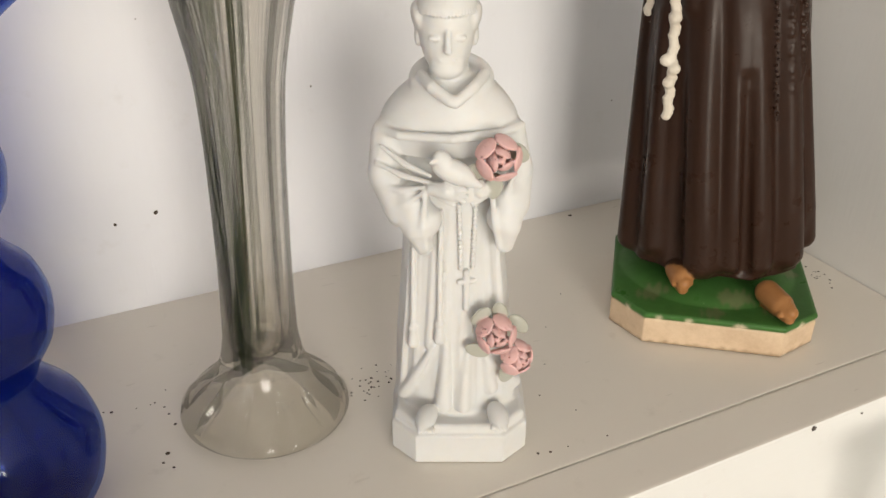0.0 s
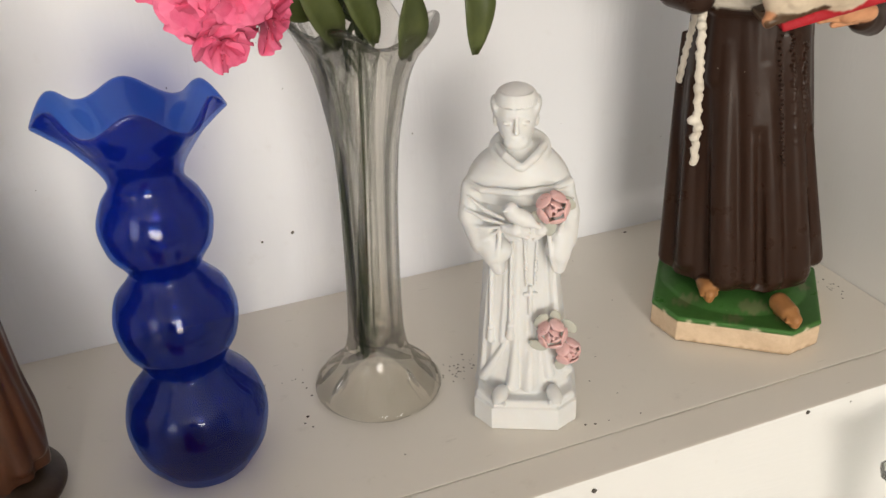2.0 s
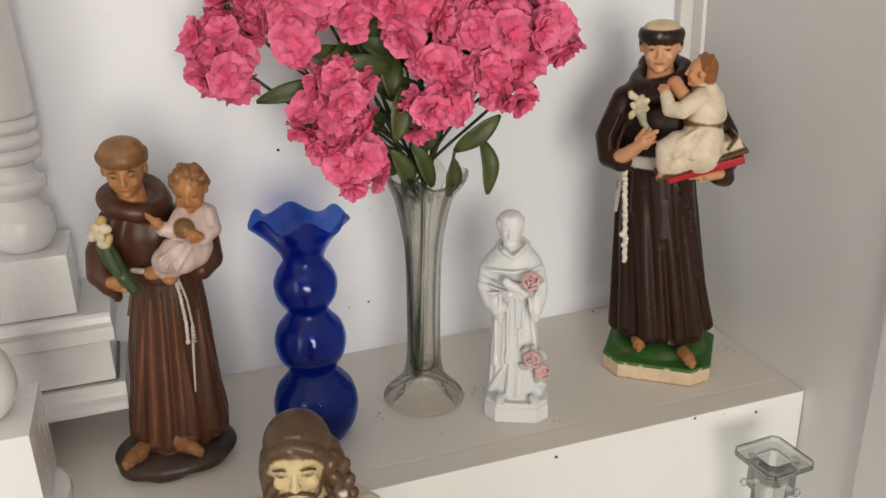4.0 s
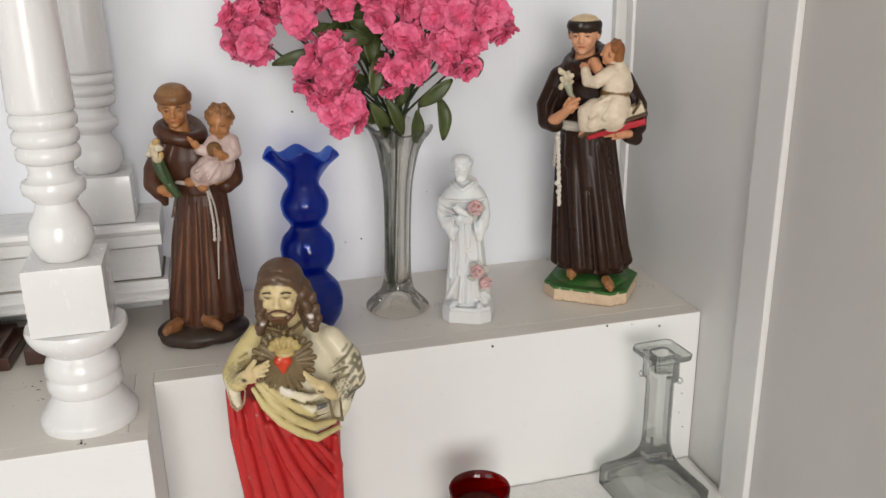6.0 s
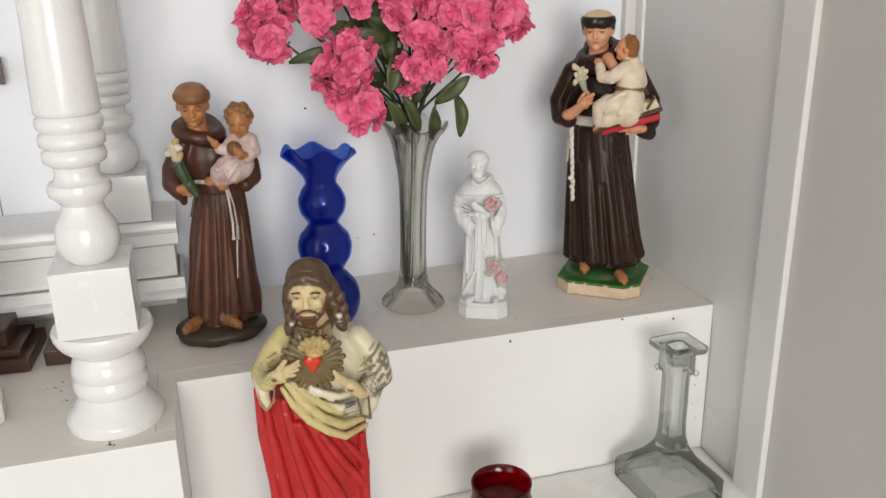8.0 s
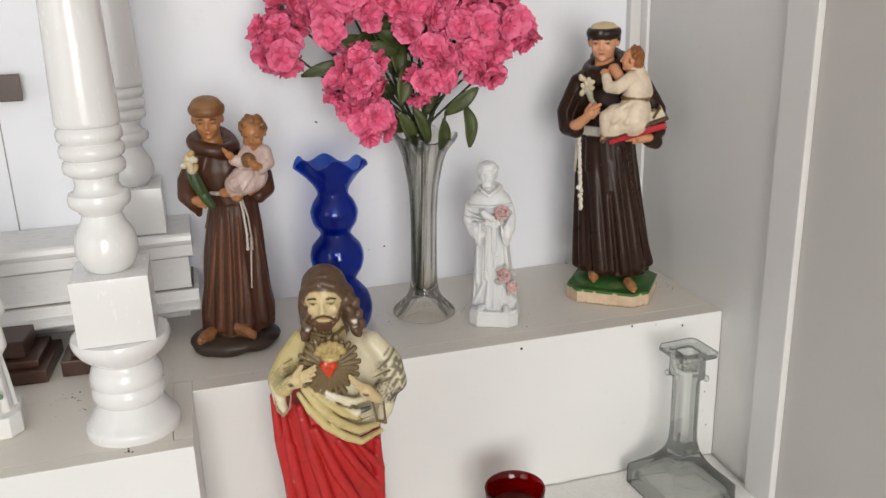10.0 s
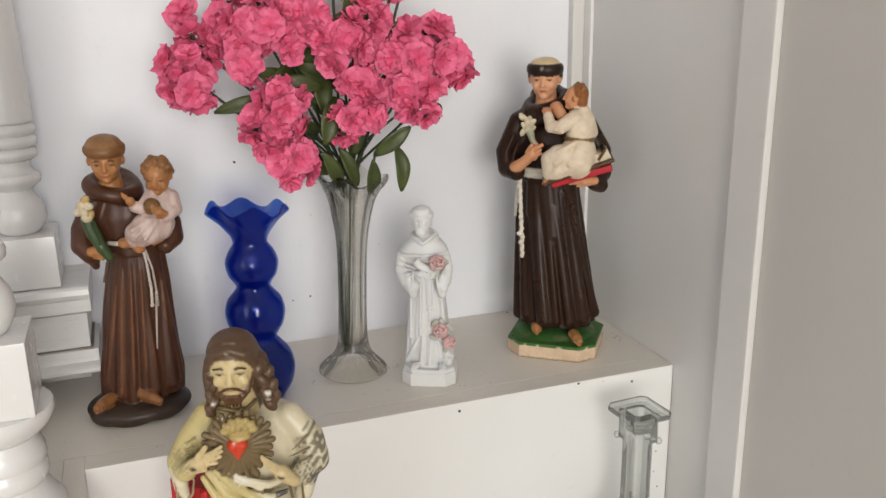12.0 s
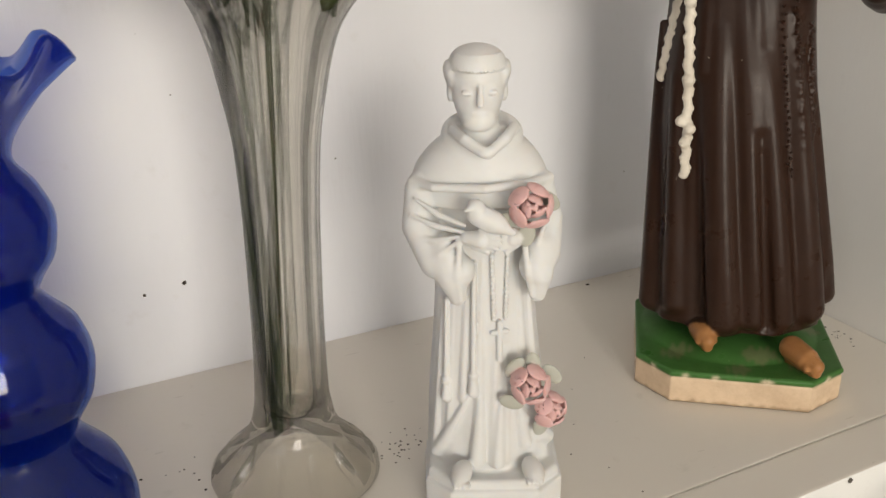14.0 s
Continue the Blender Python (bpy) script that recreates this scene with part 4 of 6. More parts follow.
    hand(s, (0.0413, -0.0289, 0.1980), (0.0158, -0.0449, 0.2002), SKIN, 0.0056, (0.1, -0.5, 1), 0.0010, (0.30, 0.13, 0.06))
    # child on the book, facing the friar
    s.limb([(0.0243, -0.0300, 0.2660), (0.0254, -0.0319, 0.2518), (0.0247, -0.0320, 0.2421)], [0.0112, 0.0150, 0.0138], white, 0.003)
    s.limb([(0.0312, -0.0267, 0.2610), (0.0343, -0.0261, 0.2477)], [0.0078, 0.0082], white, 0.004)
    s.limb([(0.0242, -0.0321, 0.2397), (0.0245, -0.0341, 0.2290), (0.0231, -0.0364, 0.2183)], [0.0140, 0.0178, 0.0186], white, 0.003)
    s.limb([(0.0255, -0.0379, 0.2236), (0.0065, -0.0476, 0.2255), (-0.0016, -0.0491, 0.2217), (-0.0021, -0.0472, 0.2090)], [0.0140, 0.0118, 0.0098, 0.0086], white, 0.004)
    s.limb([(0.0171, -0.0456, 0.2141), (0.0058, -0.0498, 0.2099), (-0.0013, -0.0470, 0.2041)], [0.0080, 0.0076, 0.0060], white, 0.004)
    for a0, a1 in (((0.0212, -0.0489, 0.2397), (0.0082, -0.0575, 0.2309)), ((0.0194, -0.0533, 0.2331), (0.0052, -0.0580, 0.2187)), ((0.0270, -0.0499, 0.2365), (0.0193, -0.0554, 0.2178)), ((0.0332, -0.0446, 0.2372), (0.0315, -0.0500, 0.2186)), ((0.0060, -0.0569, 0.2234), (0.0039, -0.0552, 0.2084))):
        s.limb([a0, a1], [0.0012, 0.0022], white, 0.0026)
    for z_, dx_ in ((0.0, 0.0), (0.0022, 0.0)):
        s.ring(tuple(np.array((0.0241, -0.0321, 0.2415)) + (dx_, 0, z_ - 0.001)), (0.0150, 0.0138), 0.0011, (0.17, 0.10, 0.035), (0, 4, 0), 0.0006)
    s.limb([(0.0203, -0.0410, 0.2637), (0.0079, -0.0494, 0.2549), (-0.0022, -0.0472, 0.2548), (-0.0062, -0.0419, 0.2642)], [0.0078, 0.0070, 0.0062, 0.0052], white, 0.003)
    for a0, a1 in (((0.0160, -0.0499, 0.2635), (0.0100, -0.0531, 0.2507)), ((0.0093, -0.0522, 0.2624), (0.0041, -0.0542, 0.2530))):
        s.limb([a0, a1], [0.0008, 0.0016], white, 0.0020)
    hand(s, (-0.0068, -0.0420, 0.2653), (-0.0089, -0.0363, 0.2730), SKIN, 0.0036, (1, 0, 0))
    s.limb([(0.0062, -0.0334, 0.2647), (-0.0010, -0.0266, 0.2720)], [0.0060, 0.0060], SKIN, 0.002)
    s.ring((0.0222, -0.0304, 0.2714), (0.0082, 0.0080), 0.0013, (0.20, 0.12, 0.045), (0, -6, 0), 0.0005)
    s.limb([(0.0217, -0.0305, 0.2708), (0.0208, -0.0307, 0.2767)], [0.0066, 0.0062], SKIN, 0.001)
    s.limb([(-0.0035, -0.0475, 0.2003), (-0.0062, -0.0520, 0.1973)], [0.0042, 0.0032], SKIN, 0.001)
    at = face(s, (0.0187, -0.0311, 0.2832), 0.0122, SKIN, None, turn=-82, nod=-4, eyes=False)
    hairc = (0.27, 0.105, 0.036)
    s.ell(at(0.0, 0.34, 0.30), (0.0102, 0.0096, 0.0108), hairc, (0, 0, -82), 0.0015)
    s.ell(at(0.0, 0.58, -0.25), (0.0090, 0.0064, 0.0086), hairc, (0, 0, -82), 0.0015)
    for i in range(16):
        a = i * 0.62
        s.ell(at(0.82 * math.cos(a), 0.30 + 0.34 * math.sin(a * 2), 0.40 + 0.66 * math.sin(a)), (0.0024, 0.0024, 0.0030), hairc, k=0.0016)
    # head of the friar
    at = face(s, (-0.0157, -0.0152, 0.2994), 0.0196, (0.66, 0.34, 0.20), None, turn=4, nod=5, k=0.0014)
    dark_hair = (0.026, 0.017, 0.012)
    for i in range(40):
        a = radians(360 * i / 40)
        s.ell(at(0.80 * math.cos(a), 0.06 + 0.80 * math.sin(a), 0.56 - 0.03 * math.sin(a)), (0.0034, 0.0034, 0.0056), dark_hair, k=0.0014)
    for sx in (-1, 1):
        s.ell(at(0.78 * sx, 0.22, 0.22), (0.0030, 0.0060, 0.0068), dark_hair, (0, 0, 4), 0.0016)
    s.ell(at(0, 0.08, 0.82), (0.0150, 0.0152, 0.0068), (0.62, 0.48, 0.29), (5, 0, 4), 0.0008)
    s.stain(at(-0.05, -0.75, 0.70), (0.0012, 0.006, 0.0014), (0.30, 0.28, 0.26), (0, 0, 0), 0.0008, 1600)
    # lily
    for i, p_ in enumerate(((-0.0318, -0.0375, 0.2616), (-0.0267, -0.0376, 0.2605), (-0.0231, -0.0369, 0.2581), (-0.0288, -0.0390, 0.2570), (-0.0249, -0.0393, 0.2547), (-0.0322, -0.0376, 0.2542), (-0.0337, -0.0379, 0.2468), (-0.0286, -0.0389, 0.2509), (-0.0349, -0.0381, 0.2634), (-0.0235, -0.0370, 0.2520))):
        s.ell(p_, (0.0028, 0.0022, 0.0042), ((0.60, 0.51, 0.34), (0.50, 0.44, 0.32), (0.66, 0.58, 0.42))[i % 3], (10, (-40, 20, 50, -15, 70)[i % 5], 0), 0.0006)
    s.limb([(-0.0268, -0.0355, 0.2492), (-0.0236, -0.0370, 0.2397), (-0.0154, -0.0416, 0.2321)], [0.0048, 0.0030, 0.0014], (0.36, 0.37, 0.27), 0.001)
    # girdle, cords, beads
    for dz in (-0.0032, 0.0, 0.0032):
        s.ring((-0.0125, 0.002, 0.2015 + dz), (0.0338, 0.0272), 0.0018, rope_c, k=0.0005)
    line = [(-0.0385, -0.0291, 0.2035), (-0.0374, -0.0301, 0.1854), (-0.0364, -0.0312, 0.1672), (-0.0350, -0.0322, 0.1452), (-0.0343, -0.0323, 0.1314), (-0.0336, -0.0323, 0.1094)]
    rope(s, line, 0.0019, rope_c, 0)
    for p_ in ((-0.0334, -0.0343, 0.1335), (-0.0350, -0.0342, 0.1273), (-0.0372, -0.0331, 0.1368), (-0.0354, -0.0332, 0.1552), (-0.0377, -0.0321, 0.1889)):
        s.ell(p_, (0.0027, 0.0022, 0.0026), rope_c, k=0.0012)
    rope(s, [(-0.0409, -0.0219, 0.1958), (-0.0440, -0.0158, 0.1749), (-0.0471, -0.0096, 0.1499)], 0.0015, rope_c, 0)
    for x0, z0, x1, z1, n_ in ((0.0025, 0.1859, 0.0040, 0.1695, 6), (0.0050, 0.1665, 0.0143, 0.1106, 22), (0.0073, 0.1907, 0.0195, 0.1230, 26), (0.0166, 0.1765, 0.0235, 0.1268, 20)):
        for i in range(n_):
            f = i / (n_ - 1)
            x = x0 + (x1 - x0) * f + 0.0006 * math.sin(i * 1.9)
            z = z0 + (z1 - z0) * f
            s.ell((x, s.on(skirt, x, z, 0.0026)[1], z), (0.0009, 0.0011, 0.0009), BROWN, k=0.0014)
    # feet
    foot(s, (0.0245, -0.0313, 0.0258), (0.0332, -0.0458, 0.0243), 0.0060, (0.36, 0.165, 0.062))
    foot(s, (-0.0183, -0.0251, 0.0299), (-0.0156, -0.0352, 0.0282), 0.0060, (0.36, 0.165, 0.062))
    ob = s.skin("friar_statue", PLASTER)
    ob.matrix_basis = pose(-0.0895, 0.1005, SHELF_Z + 0.0002, 0, 0, -38)
    return tagged(ob, "painted plaster friar in dark brown habit holding a child and book", "statue")


friar_with_book()


# reddish-brown friar with lily and child
def friar_with_lily():
    s = Sculpt(0.00088)
    robe_c, base_c = (0.074, 0.026, 0.0115), (0.042, 0.026, 0.017)
    skin, hairc, pale = (0.42, 0.185, 0.068), (0.21, 0.092, 0.032), (0.60, 0.46, 0.42)
    # lighter stroke colour: highlights painted onto the ridges of folds and sleeve
    highlight = (0.16, 0.060, 0.024)
    s.ell((0.001, 0.0, 0.009), (0.0480, 0.0385, 0.0130), base_c, k=0.003)
    s.ell((-0.022, -0.018, 0.008), (0.020, 0.016, 0.0105), base_c, k=0.004)
    s.ell((0.020, -0.016, 0.008), (0.020, 0.016, 0.0105), base_c, k=0.004)
    s.ell((-0.006, -0.026, 0.006), (0.020, 0.012, 0.0090), base_c, k=0.002)
    s.brick((0, 0, -0.003), (0.06, 0.06, 0.003), base_c, cut=True, k=0.0005)
    skirt = [(0.0207, 0.0375, 0.0265, 0.0055, 0.0034), (0.0377, 0.0376, 0.0270, 0.0069, 0.0035), (0.0699, 0.0337, 0.0255, 0.0083, 0.0036), (0.1015, 0.0314, 0.0230, 0.0094, 0.0036), (0.1322, 0.0282, 0.0210, 0.0119, 0.0038), (0.1533, 0.0250, 0.0195, 0.0137, 0.0039), (0.1694, 0.0232, 0.0190, 0.0147, 0.0040)]
    s.robe(skirt, robe_c, 0.055, 11, 9.0, 0.003, z_fold=(0.02, 0.19), seed=11)
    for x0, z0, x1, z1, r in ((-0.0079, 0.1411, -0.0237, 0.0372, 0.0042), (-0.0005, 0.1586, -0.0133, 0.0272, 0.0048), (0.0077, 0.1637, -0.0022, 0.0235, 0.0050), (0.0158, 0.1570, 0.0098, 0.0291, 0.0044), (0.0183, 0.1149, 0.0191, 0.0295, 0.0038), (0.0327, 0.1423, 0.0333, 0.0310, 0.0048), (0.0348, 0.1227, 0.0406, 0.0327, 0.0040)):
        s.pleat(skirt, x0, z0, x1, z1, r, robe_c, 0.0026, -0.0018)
        s.pleat(skirt, x0 + 0.0008, z0 - 0.01, x1 + 0.0010, z1 + 0.002, r * 0.35, highlight, 0.0010, 0.55 * r - 0.0014)
    s.robe([(0.1612, 0.0238, 0.0190, 0.0133, 0.0039), (0.1777, 0.0294, 0.0200, 0.0081, 0.0035), (0.1938, 0.0297, 0.0205, 0.0059, 0.0034), (0.2076, 0.0257, 0.0190, 0.0056, 0.0044), (0.2179, 0.0174, 0.0155, 0.0038, 0.0053), (0.2260, 0.0092, 0.0115, 0.0019, 0.0051)], robe_c, 0.025, 8, 14.0, 0.004, z_fold=(0.16, 0.24), seed=2)
    # hood
    s.ring((0.0001, -0.0030, 0.2220), (0.0195, 0.0165), 0.0070, robe_c, (16, 12, 0), 0.005)
    s.ring((0.0034, 0.0062, 0.2257), (0.0150, 0.0135), 0.0056, robe_c, (24, 22, 0), 0.004)
    s.limb([(-0.0002, -0.0080, 0.2264), (-0.0018, -0.0081, 0.2411)], [0.0095, 0.0085], skin, 0.002)
    # sleeves and hands
    s.limb([(-0.0175, -0.0052, 0.2088), (-0.0284, -0.0099, 0.1866), (-0.0293, -0.0179, 0.1743), (-0.0232, -0.0236, 0.1678)], [0.0098, 0.0104, 0.0102, 0.0086], robe_c, 0.004)
    s.limb([(-0.0234, -0.0216, 0.1673), (-0.0204, -0.0214, 0.1553)], [0.0078, 0.0034], robe_c, 0.004)
    s.limb([(-0.0316, -0.0141, 0.1935), (-0.0314, -0.0221, 0.1806), (-0.0293, -0.0280, 0.1683)], [0.0010, 0.0018, 0.0010], highlight, 0.0016)
    hand(s, (-0.0215, -0.0295, 0.1704), (-0.0070, -0.0345, 0.1729), skin, 0.0056, (0, 0, 1), 0.0010, (0.20, 0.08, 0.03))
    s.limb([(0.0346, 0.0003, 0.2042), (0.0452, -0.0031, 0.1855), (0.0463, -0.0110, 0.1744), (0.0402, -0.0194, 0.1688)], [0.0096, 0.0104, 0.0104, 0.0080], robe_c, 0.004)
    hand(s, (0.0424, -0.0313, 0.1821), (0.0240, -0.0405, 0.1812), skin, 0.0052, (0, -0.2, 1), 0.0010, (0.20, 0.08, 0.03))
    # lily
    s.limb([(-0.0220, -0.0315, 0.2014), (-0.0181, -0.0332, 0.1887), (-0.0119, -0.0369, 0.1761), (-0.0066, -0.0365, 0.1665)], [0.0052, 0.0062, 0.0048, 0.0040], (0.050, 0.085, 0.030), 0.001)
    s.limb([(-0.0196, -0.0364, 0.2013), (-0.0132, -0.0410, 0.1807)], [0.0008, 0.0010], (0.022, 0.04, 0.014), 0.0006)
    for i, p_ in enumerate(((-0.0251, -0.0337, 0.2132), (-0.0208, -0.0344, 0.2186), (-0.0188, -0.0353, 0.2131), (-0.0229, -0.0366, 0.2082), (-0.0182, -0.0343, 0.2051), (-0.0273, -0.0339, 0.2079), (-0.0215, -0.0365, 0.2025))):
        s.ell(p_, (0.0034, 0.0026, 0.0046), ((0.66, 0.56, 0.38), (0.52, 0.36, 0.14), (0.70, 0.63, 0.48))[i % 3], (15, 50 * i, 0), 0.0004)
    # child
    s.limb([(0.0414, -0.0314, 0.2173), (0.0395, -0.0335, 0.2089), (0.0353, -0.0338, 0.1980)], [0.0098, 0.0122, 0.0128], pale, 0.003)
    s.limb([(0.0380, -0.0336, 0.1932), (0.0262, -0.0404, 0.1923), (0.0183, -0.0429, 0.1878), (0.0144, -0.0412, 0.1809)], [0.0132, 0.0120, 0.0098, 0.0066], pale, 0.003)
    s.limb([(0.0386, -0.0376, 0.1873), (0.0287, -0.0422, 0.1847), (0.0206, -0.0407, 0.1792)], [0.0088, 0.0082, 0.0060], pale, 0.003)
    for a0, a1 in (((0.0335, -0.0479, 0.2014), (0.0184, -0.0529, 0.1870)), ((0.0375, -0.0477, 0.1988), (0.0255, -0.0524, 0.1841)), ((0.0292, -0.0482, 0.2006), (0.0158, -0.0521, 0.1925)), ((0.0416, -0.0444, 0.1966), (0.0340, -0.0479, 0.1845))):
        s.limb([a0, a1], [0.0010, 0.0018], pale, 0.0018)
    s.limb([(0.0329, -0.0379, 0.2180), (0.0259, -0.0444, 0.2099), (0.0197, -0.0448, 0.2115)], [0.0064, 0.0058, 0.0050], pale, 0.002)
    hand(s, (0.0188, -0.0459, 0.2129), (0.0127, -0.0493, 0.2239), skin, 0.0040, (0.7, 0, -0.5), 0.0009, (0.20, 0.08, 0.03))
    s.limb([(0.0498, -0.0308, 0.2155), (0.0521, -0.0367, 0.2054), (0.0441, -0.0442, 0.2009)], [0.0068, 0.0064, 0.0052], pale, 0.002)
    s.ell((0.0334, -0.0469, 0.2111), (0.0074, 0.0064, 0.0074), (0.20, 0.10, 0.035), k=0.0006)
    hand(s, (0.0433, -0.0473, 0.2039), (0.0334, -0.0539, 0.2104), skin, 0.0042, (0, 0, 1), 0.0009, (0.20, 0.08, 0.03))
    for p_ in ((0.0079, -0.0436, 0.1798), (0.0191, -0.0428, 0.1742)):
        s.ell(p_, (0.0058, 0.0060, 0.0040), skin, (20, 15, 0), 0.001)
    s.limb([(0.0406, -0.0314, 0.2207), (0.0402, -0.0314, 0.2274)], [0.0056, 0.0054], skin, 0.001)
    at = face(s, (0.0404, -0.0354, 0.2347), 0.0140, skin, None, brow=(0.16, 0.07, 0.025), turn=-12, nod=12, eyes=False)
    for sx in (-1, 1):
        s.limb([at(0.18 * sx, -0.73, 0.06), at(0.34 * sx, -0.72, 0.02), at(0.50 * sx, -0.62, 0.06)], 0.0005, (0.14, 0.06, 0.022), 0.0004)
        s.ell(at(0.40 * sx, -0.52, -0.36), (0.0036, 0.0030, 0.0036), skin, k=0.0010)
    s.ell(at(0, -0.70, -0.50), (0.0026, 0.0014, 0.0009), (0.26, 0.08, 0.04), k=0.0003)
    s.ell(at(0.0, 0.30, 0.38), (0.0124, 0.0116, 0.0118), hairc, k=0.0015)
    for i in range(34):
        a, b_ = i * 2.399, i / 34
        s.ell(at(0.92 * math.cos(a) * (0.45 + 0.55 * b_), 0.22 + 0.62 * math.sin(a) * (0.5 + 0.5 * b_), 1.12 - 1.05 * b_ + (0.35 if math.sin(a) < -0.2 and b_ > 0.5 else 0)), (0.0036, 0.0032, 0.0030), (0.25, 0.11, 0.036), (0, 40 * i, 0), 0.0009)
    # head
    at = face(s, (-0.0023, -0.0162, 0.2480), 0.0178, skin, None, brow=(0.06, 0.03, 0.015), turn=-2, nod=12, k=0.0014)
    for i in range(34):
        a = radians(360 * i / 34)
        s.ell(at(0.80 * math.cos(a), 0.12 + 0.78 * math.sin(a), 0.58 - 0.08 * math.sin(a)), (0.0034, 0.0034, 0.0050), hairc, (0, 20 * math.sin(5 * a), 0), 0.0012)
    s.ell(at(0, 0.12, 0.84), (0.0150, 0.0148, 0.0086), (0.27, 0.135, 0.055), (11, 0, -2), 0.002)
    # girdle, cords, feet
    s.limb([(-0.0073, -0.0225, 0.1755), (-0.0006, -0.0266, 0.1755), (0.0102, -0.0269, 0.1753)], [0.0018, 0.0022, 0.0020], (0.62, 0.56, 0.50), 0.0006)
    rope(s, [(0.0208, -0.0287, 0.1727), (0.0229, -0.0276, 0.1553), (0.0244, -0.0275, 0.1315), (0.0238, -0.0285, 0.1133)], 0.0011, (0.64, 0.58, 0.52), 1)
    rope(s, [(0.0227, -0.0276, 0.1699), (0.0272, -0.0253, 0.1485), (0.0285, -0.0242, 0.1272)], 0.0008, (0.58, 0.52, 0.47), 0)
    s.limb([(0.0285, -0.0252, 0.1275), (0.0262, -0.0253, 0.1035), (0.0238, -0.0265, 0.0720)], [0.0012, 0.0010, 0.0007], (0.58, 0.52, 0.47), 0.0006)
    for i in range(5):
        s.ell(tuple(np.array((0.0283, -0.0262, 0.1254)) + (0, 0, -0.0028 * i)), (0.0020, 0.0016, 0.0010), (0.50, 0.45, 0.40), k=0.0004)
    rope(s, [(-0.0103, -0.0207, 0.1590), (-0.0159, -0.0191, 0.1384)], 0.0009, (0.13, 0.08, 0.05), 0)
    foot(s, (-0.0227, -0.0215, 0.0255), (-0.0334, -0.0363, 0.0243), 0.0058, (0.27, 0.115, 0.042))
    foot(s, (0.0062, -0.0216, 0.0274), (0.0208, -0.0327, 0.0228), 0.0058, (0.27, 0.115, 0.042))
    ob = s.skin("friar_statue", CARVED)
    ob.matrix_basis = pose(-0.5420, 0.1010, SHELF_Z + 0.0002, 0, 0, -4)
    return tagged(ob, "reddish-brown stained friar statue holding a lily and a child", "statue")


friar_with_lily()


# bearded figure in cream and red with a heart on the chest
def heart_statue():
    s = Sculpt(0.00090)
    cream, ochre, red, hairc, skin = (0.66, 0.59, 0.42), (0.54, 0.44, 0.20), (0.44, 0.022, 0.022), (0.100, 0.056, 0.030), (0.60, 0.47, 0.25)
    dark, sooty = (0.17, 0.125, 0.055), (0.13, 0.115, 0.085)
    # red robe
    lower = [(0.0, 0.0460, 0.0360, 0.004, 0.004), (0.012, 0.0450, 0.0350, 0.004, 0.004), (0.018, 0.0440, 0.0330, 0.004, 0.004), (0.0980, 0.0427, 0.0310, -0.0029, 0.0039), (0.1343, 0.0443, 0.0310, -0.0033, 0.0039), (0.1696, 0.0468, 0.0305, -0.0041, 0.0038), (0.1953, 0.0473, 0.0290, -0.0043, 0.0038), (0.2146, 0.0433, 0.0270, -0.0024, 0.0039)]
    s.robe(lower, red, 0.030, 10, 16.0, 0.003, z_fold=(0.0, 0.16), seed=4)
    for pts, r in (([(-0.0478, -0.0122, 0.2218), (-0.0459, -0.0161, 0.1800), (-0.0385, -0.0178, 0.1160)], 0.0044), ([(-0.0403, -0.0199, 0.2092), (-0.0376, -0.0227, 0.1721), (-0.0301, -0.0244, 0.1198)], 0.0036), ([(-0.0255, -0.0252, 0.2151), (-0.0182, -0.0279, 0.1733), (-0.0064, -0.0293, 0.1206)], 0.0048), ([(-0.0138, -0.0277, 0.1938), (0.0007, -0.0290, 0.1542), (0.0180, -0.0292, 0.1178)], 0.0046),
                   ([(0.0053, -0.0268, 0.1804), (0.0201, -0.0271, 0.1543), (0.0357, -0.0184, 0.1261)], 0.0040), ([(0.0214, -0.0251, 0.1755), (0.0313, -0.0226, 0.1594), (0.0397, -0.0142, 0.1428)], 0.0034), ([(0.0386, -0.0153, 0.1712), (0.0389, -0.0143, 0.1359), (0.0384, -0.0133, 0.1043)], 0.0046), ([(-0.0353, -0.0226, 0.1774), (-0.0280, -0.0263, 0.1209)], 0.0026)):
        s.limb(pts, [r * 0.7] + [r] * (len(pts) - 1), red, 0.0038)
    # mantle, its lower edge drawn aslant
    upper = [(0.1557, 0.0378, 0.0320, 0.0043, 0.0042), (0.1799, 0.0387, 0.0315, 0.0056, 0.0043), (0.2024, 0.0393, 0.0300, 0.0071, 0.0043), (0.2272, 0.0401, 0.0280, 0.0089, 0.0044), (0.2479, 0.0387, 0.0250, 0.0100, 0.0065), (0.2604, 0.0332, 0.0210, 0.0102, 0.0085), (0.2691, 0.0216, 0.0160, 0.0086, 0.0084), (0.2746, 0.0131, 0.0120, 0.0067, 0.0083)]
    s.robe(upper, cream, 0.018, 9, 14.0, 0.003, z_fold=(0.19, 0.31), seed=9)
    body, *rest = s.prims.pop()
    h1, h2, h3 = (-0.0248, -0.0332, 0.2311), (0.0210, -0.0351, 0.1817), (0.0435, -0.0180, 0.1848)
    g1, g2 = (h2[2] - h1[2]) / (h2[0] - h1[0]), (h3[2] - h2[2]) / (h3[0] - h2[0])
    s.prims.append((lambda P: np.maximum(body(P), np.maximum((h1[2] + g1 * (P[..., 0] - h1[0]) - P[..., 2]) * 0.8, (h2[2] + g2 * (P[..., 0] - h2[0]) - P[..., 2]) * 0.8)), *rest))
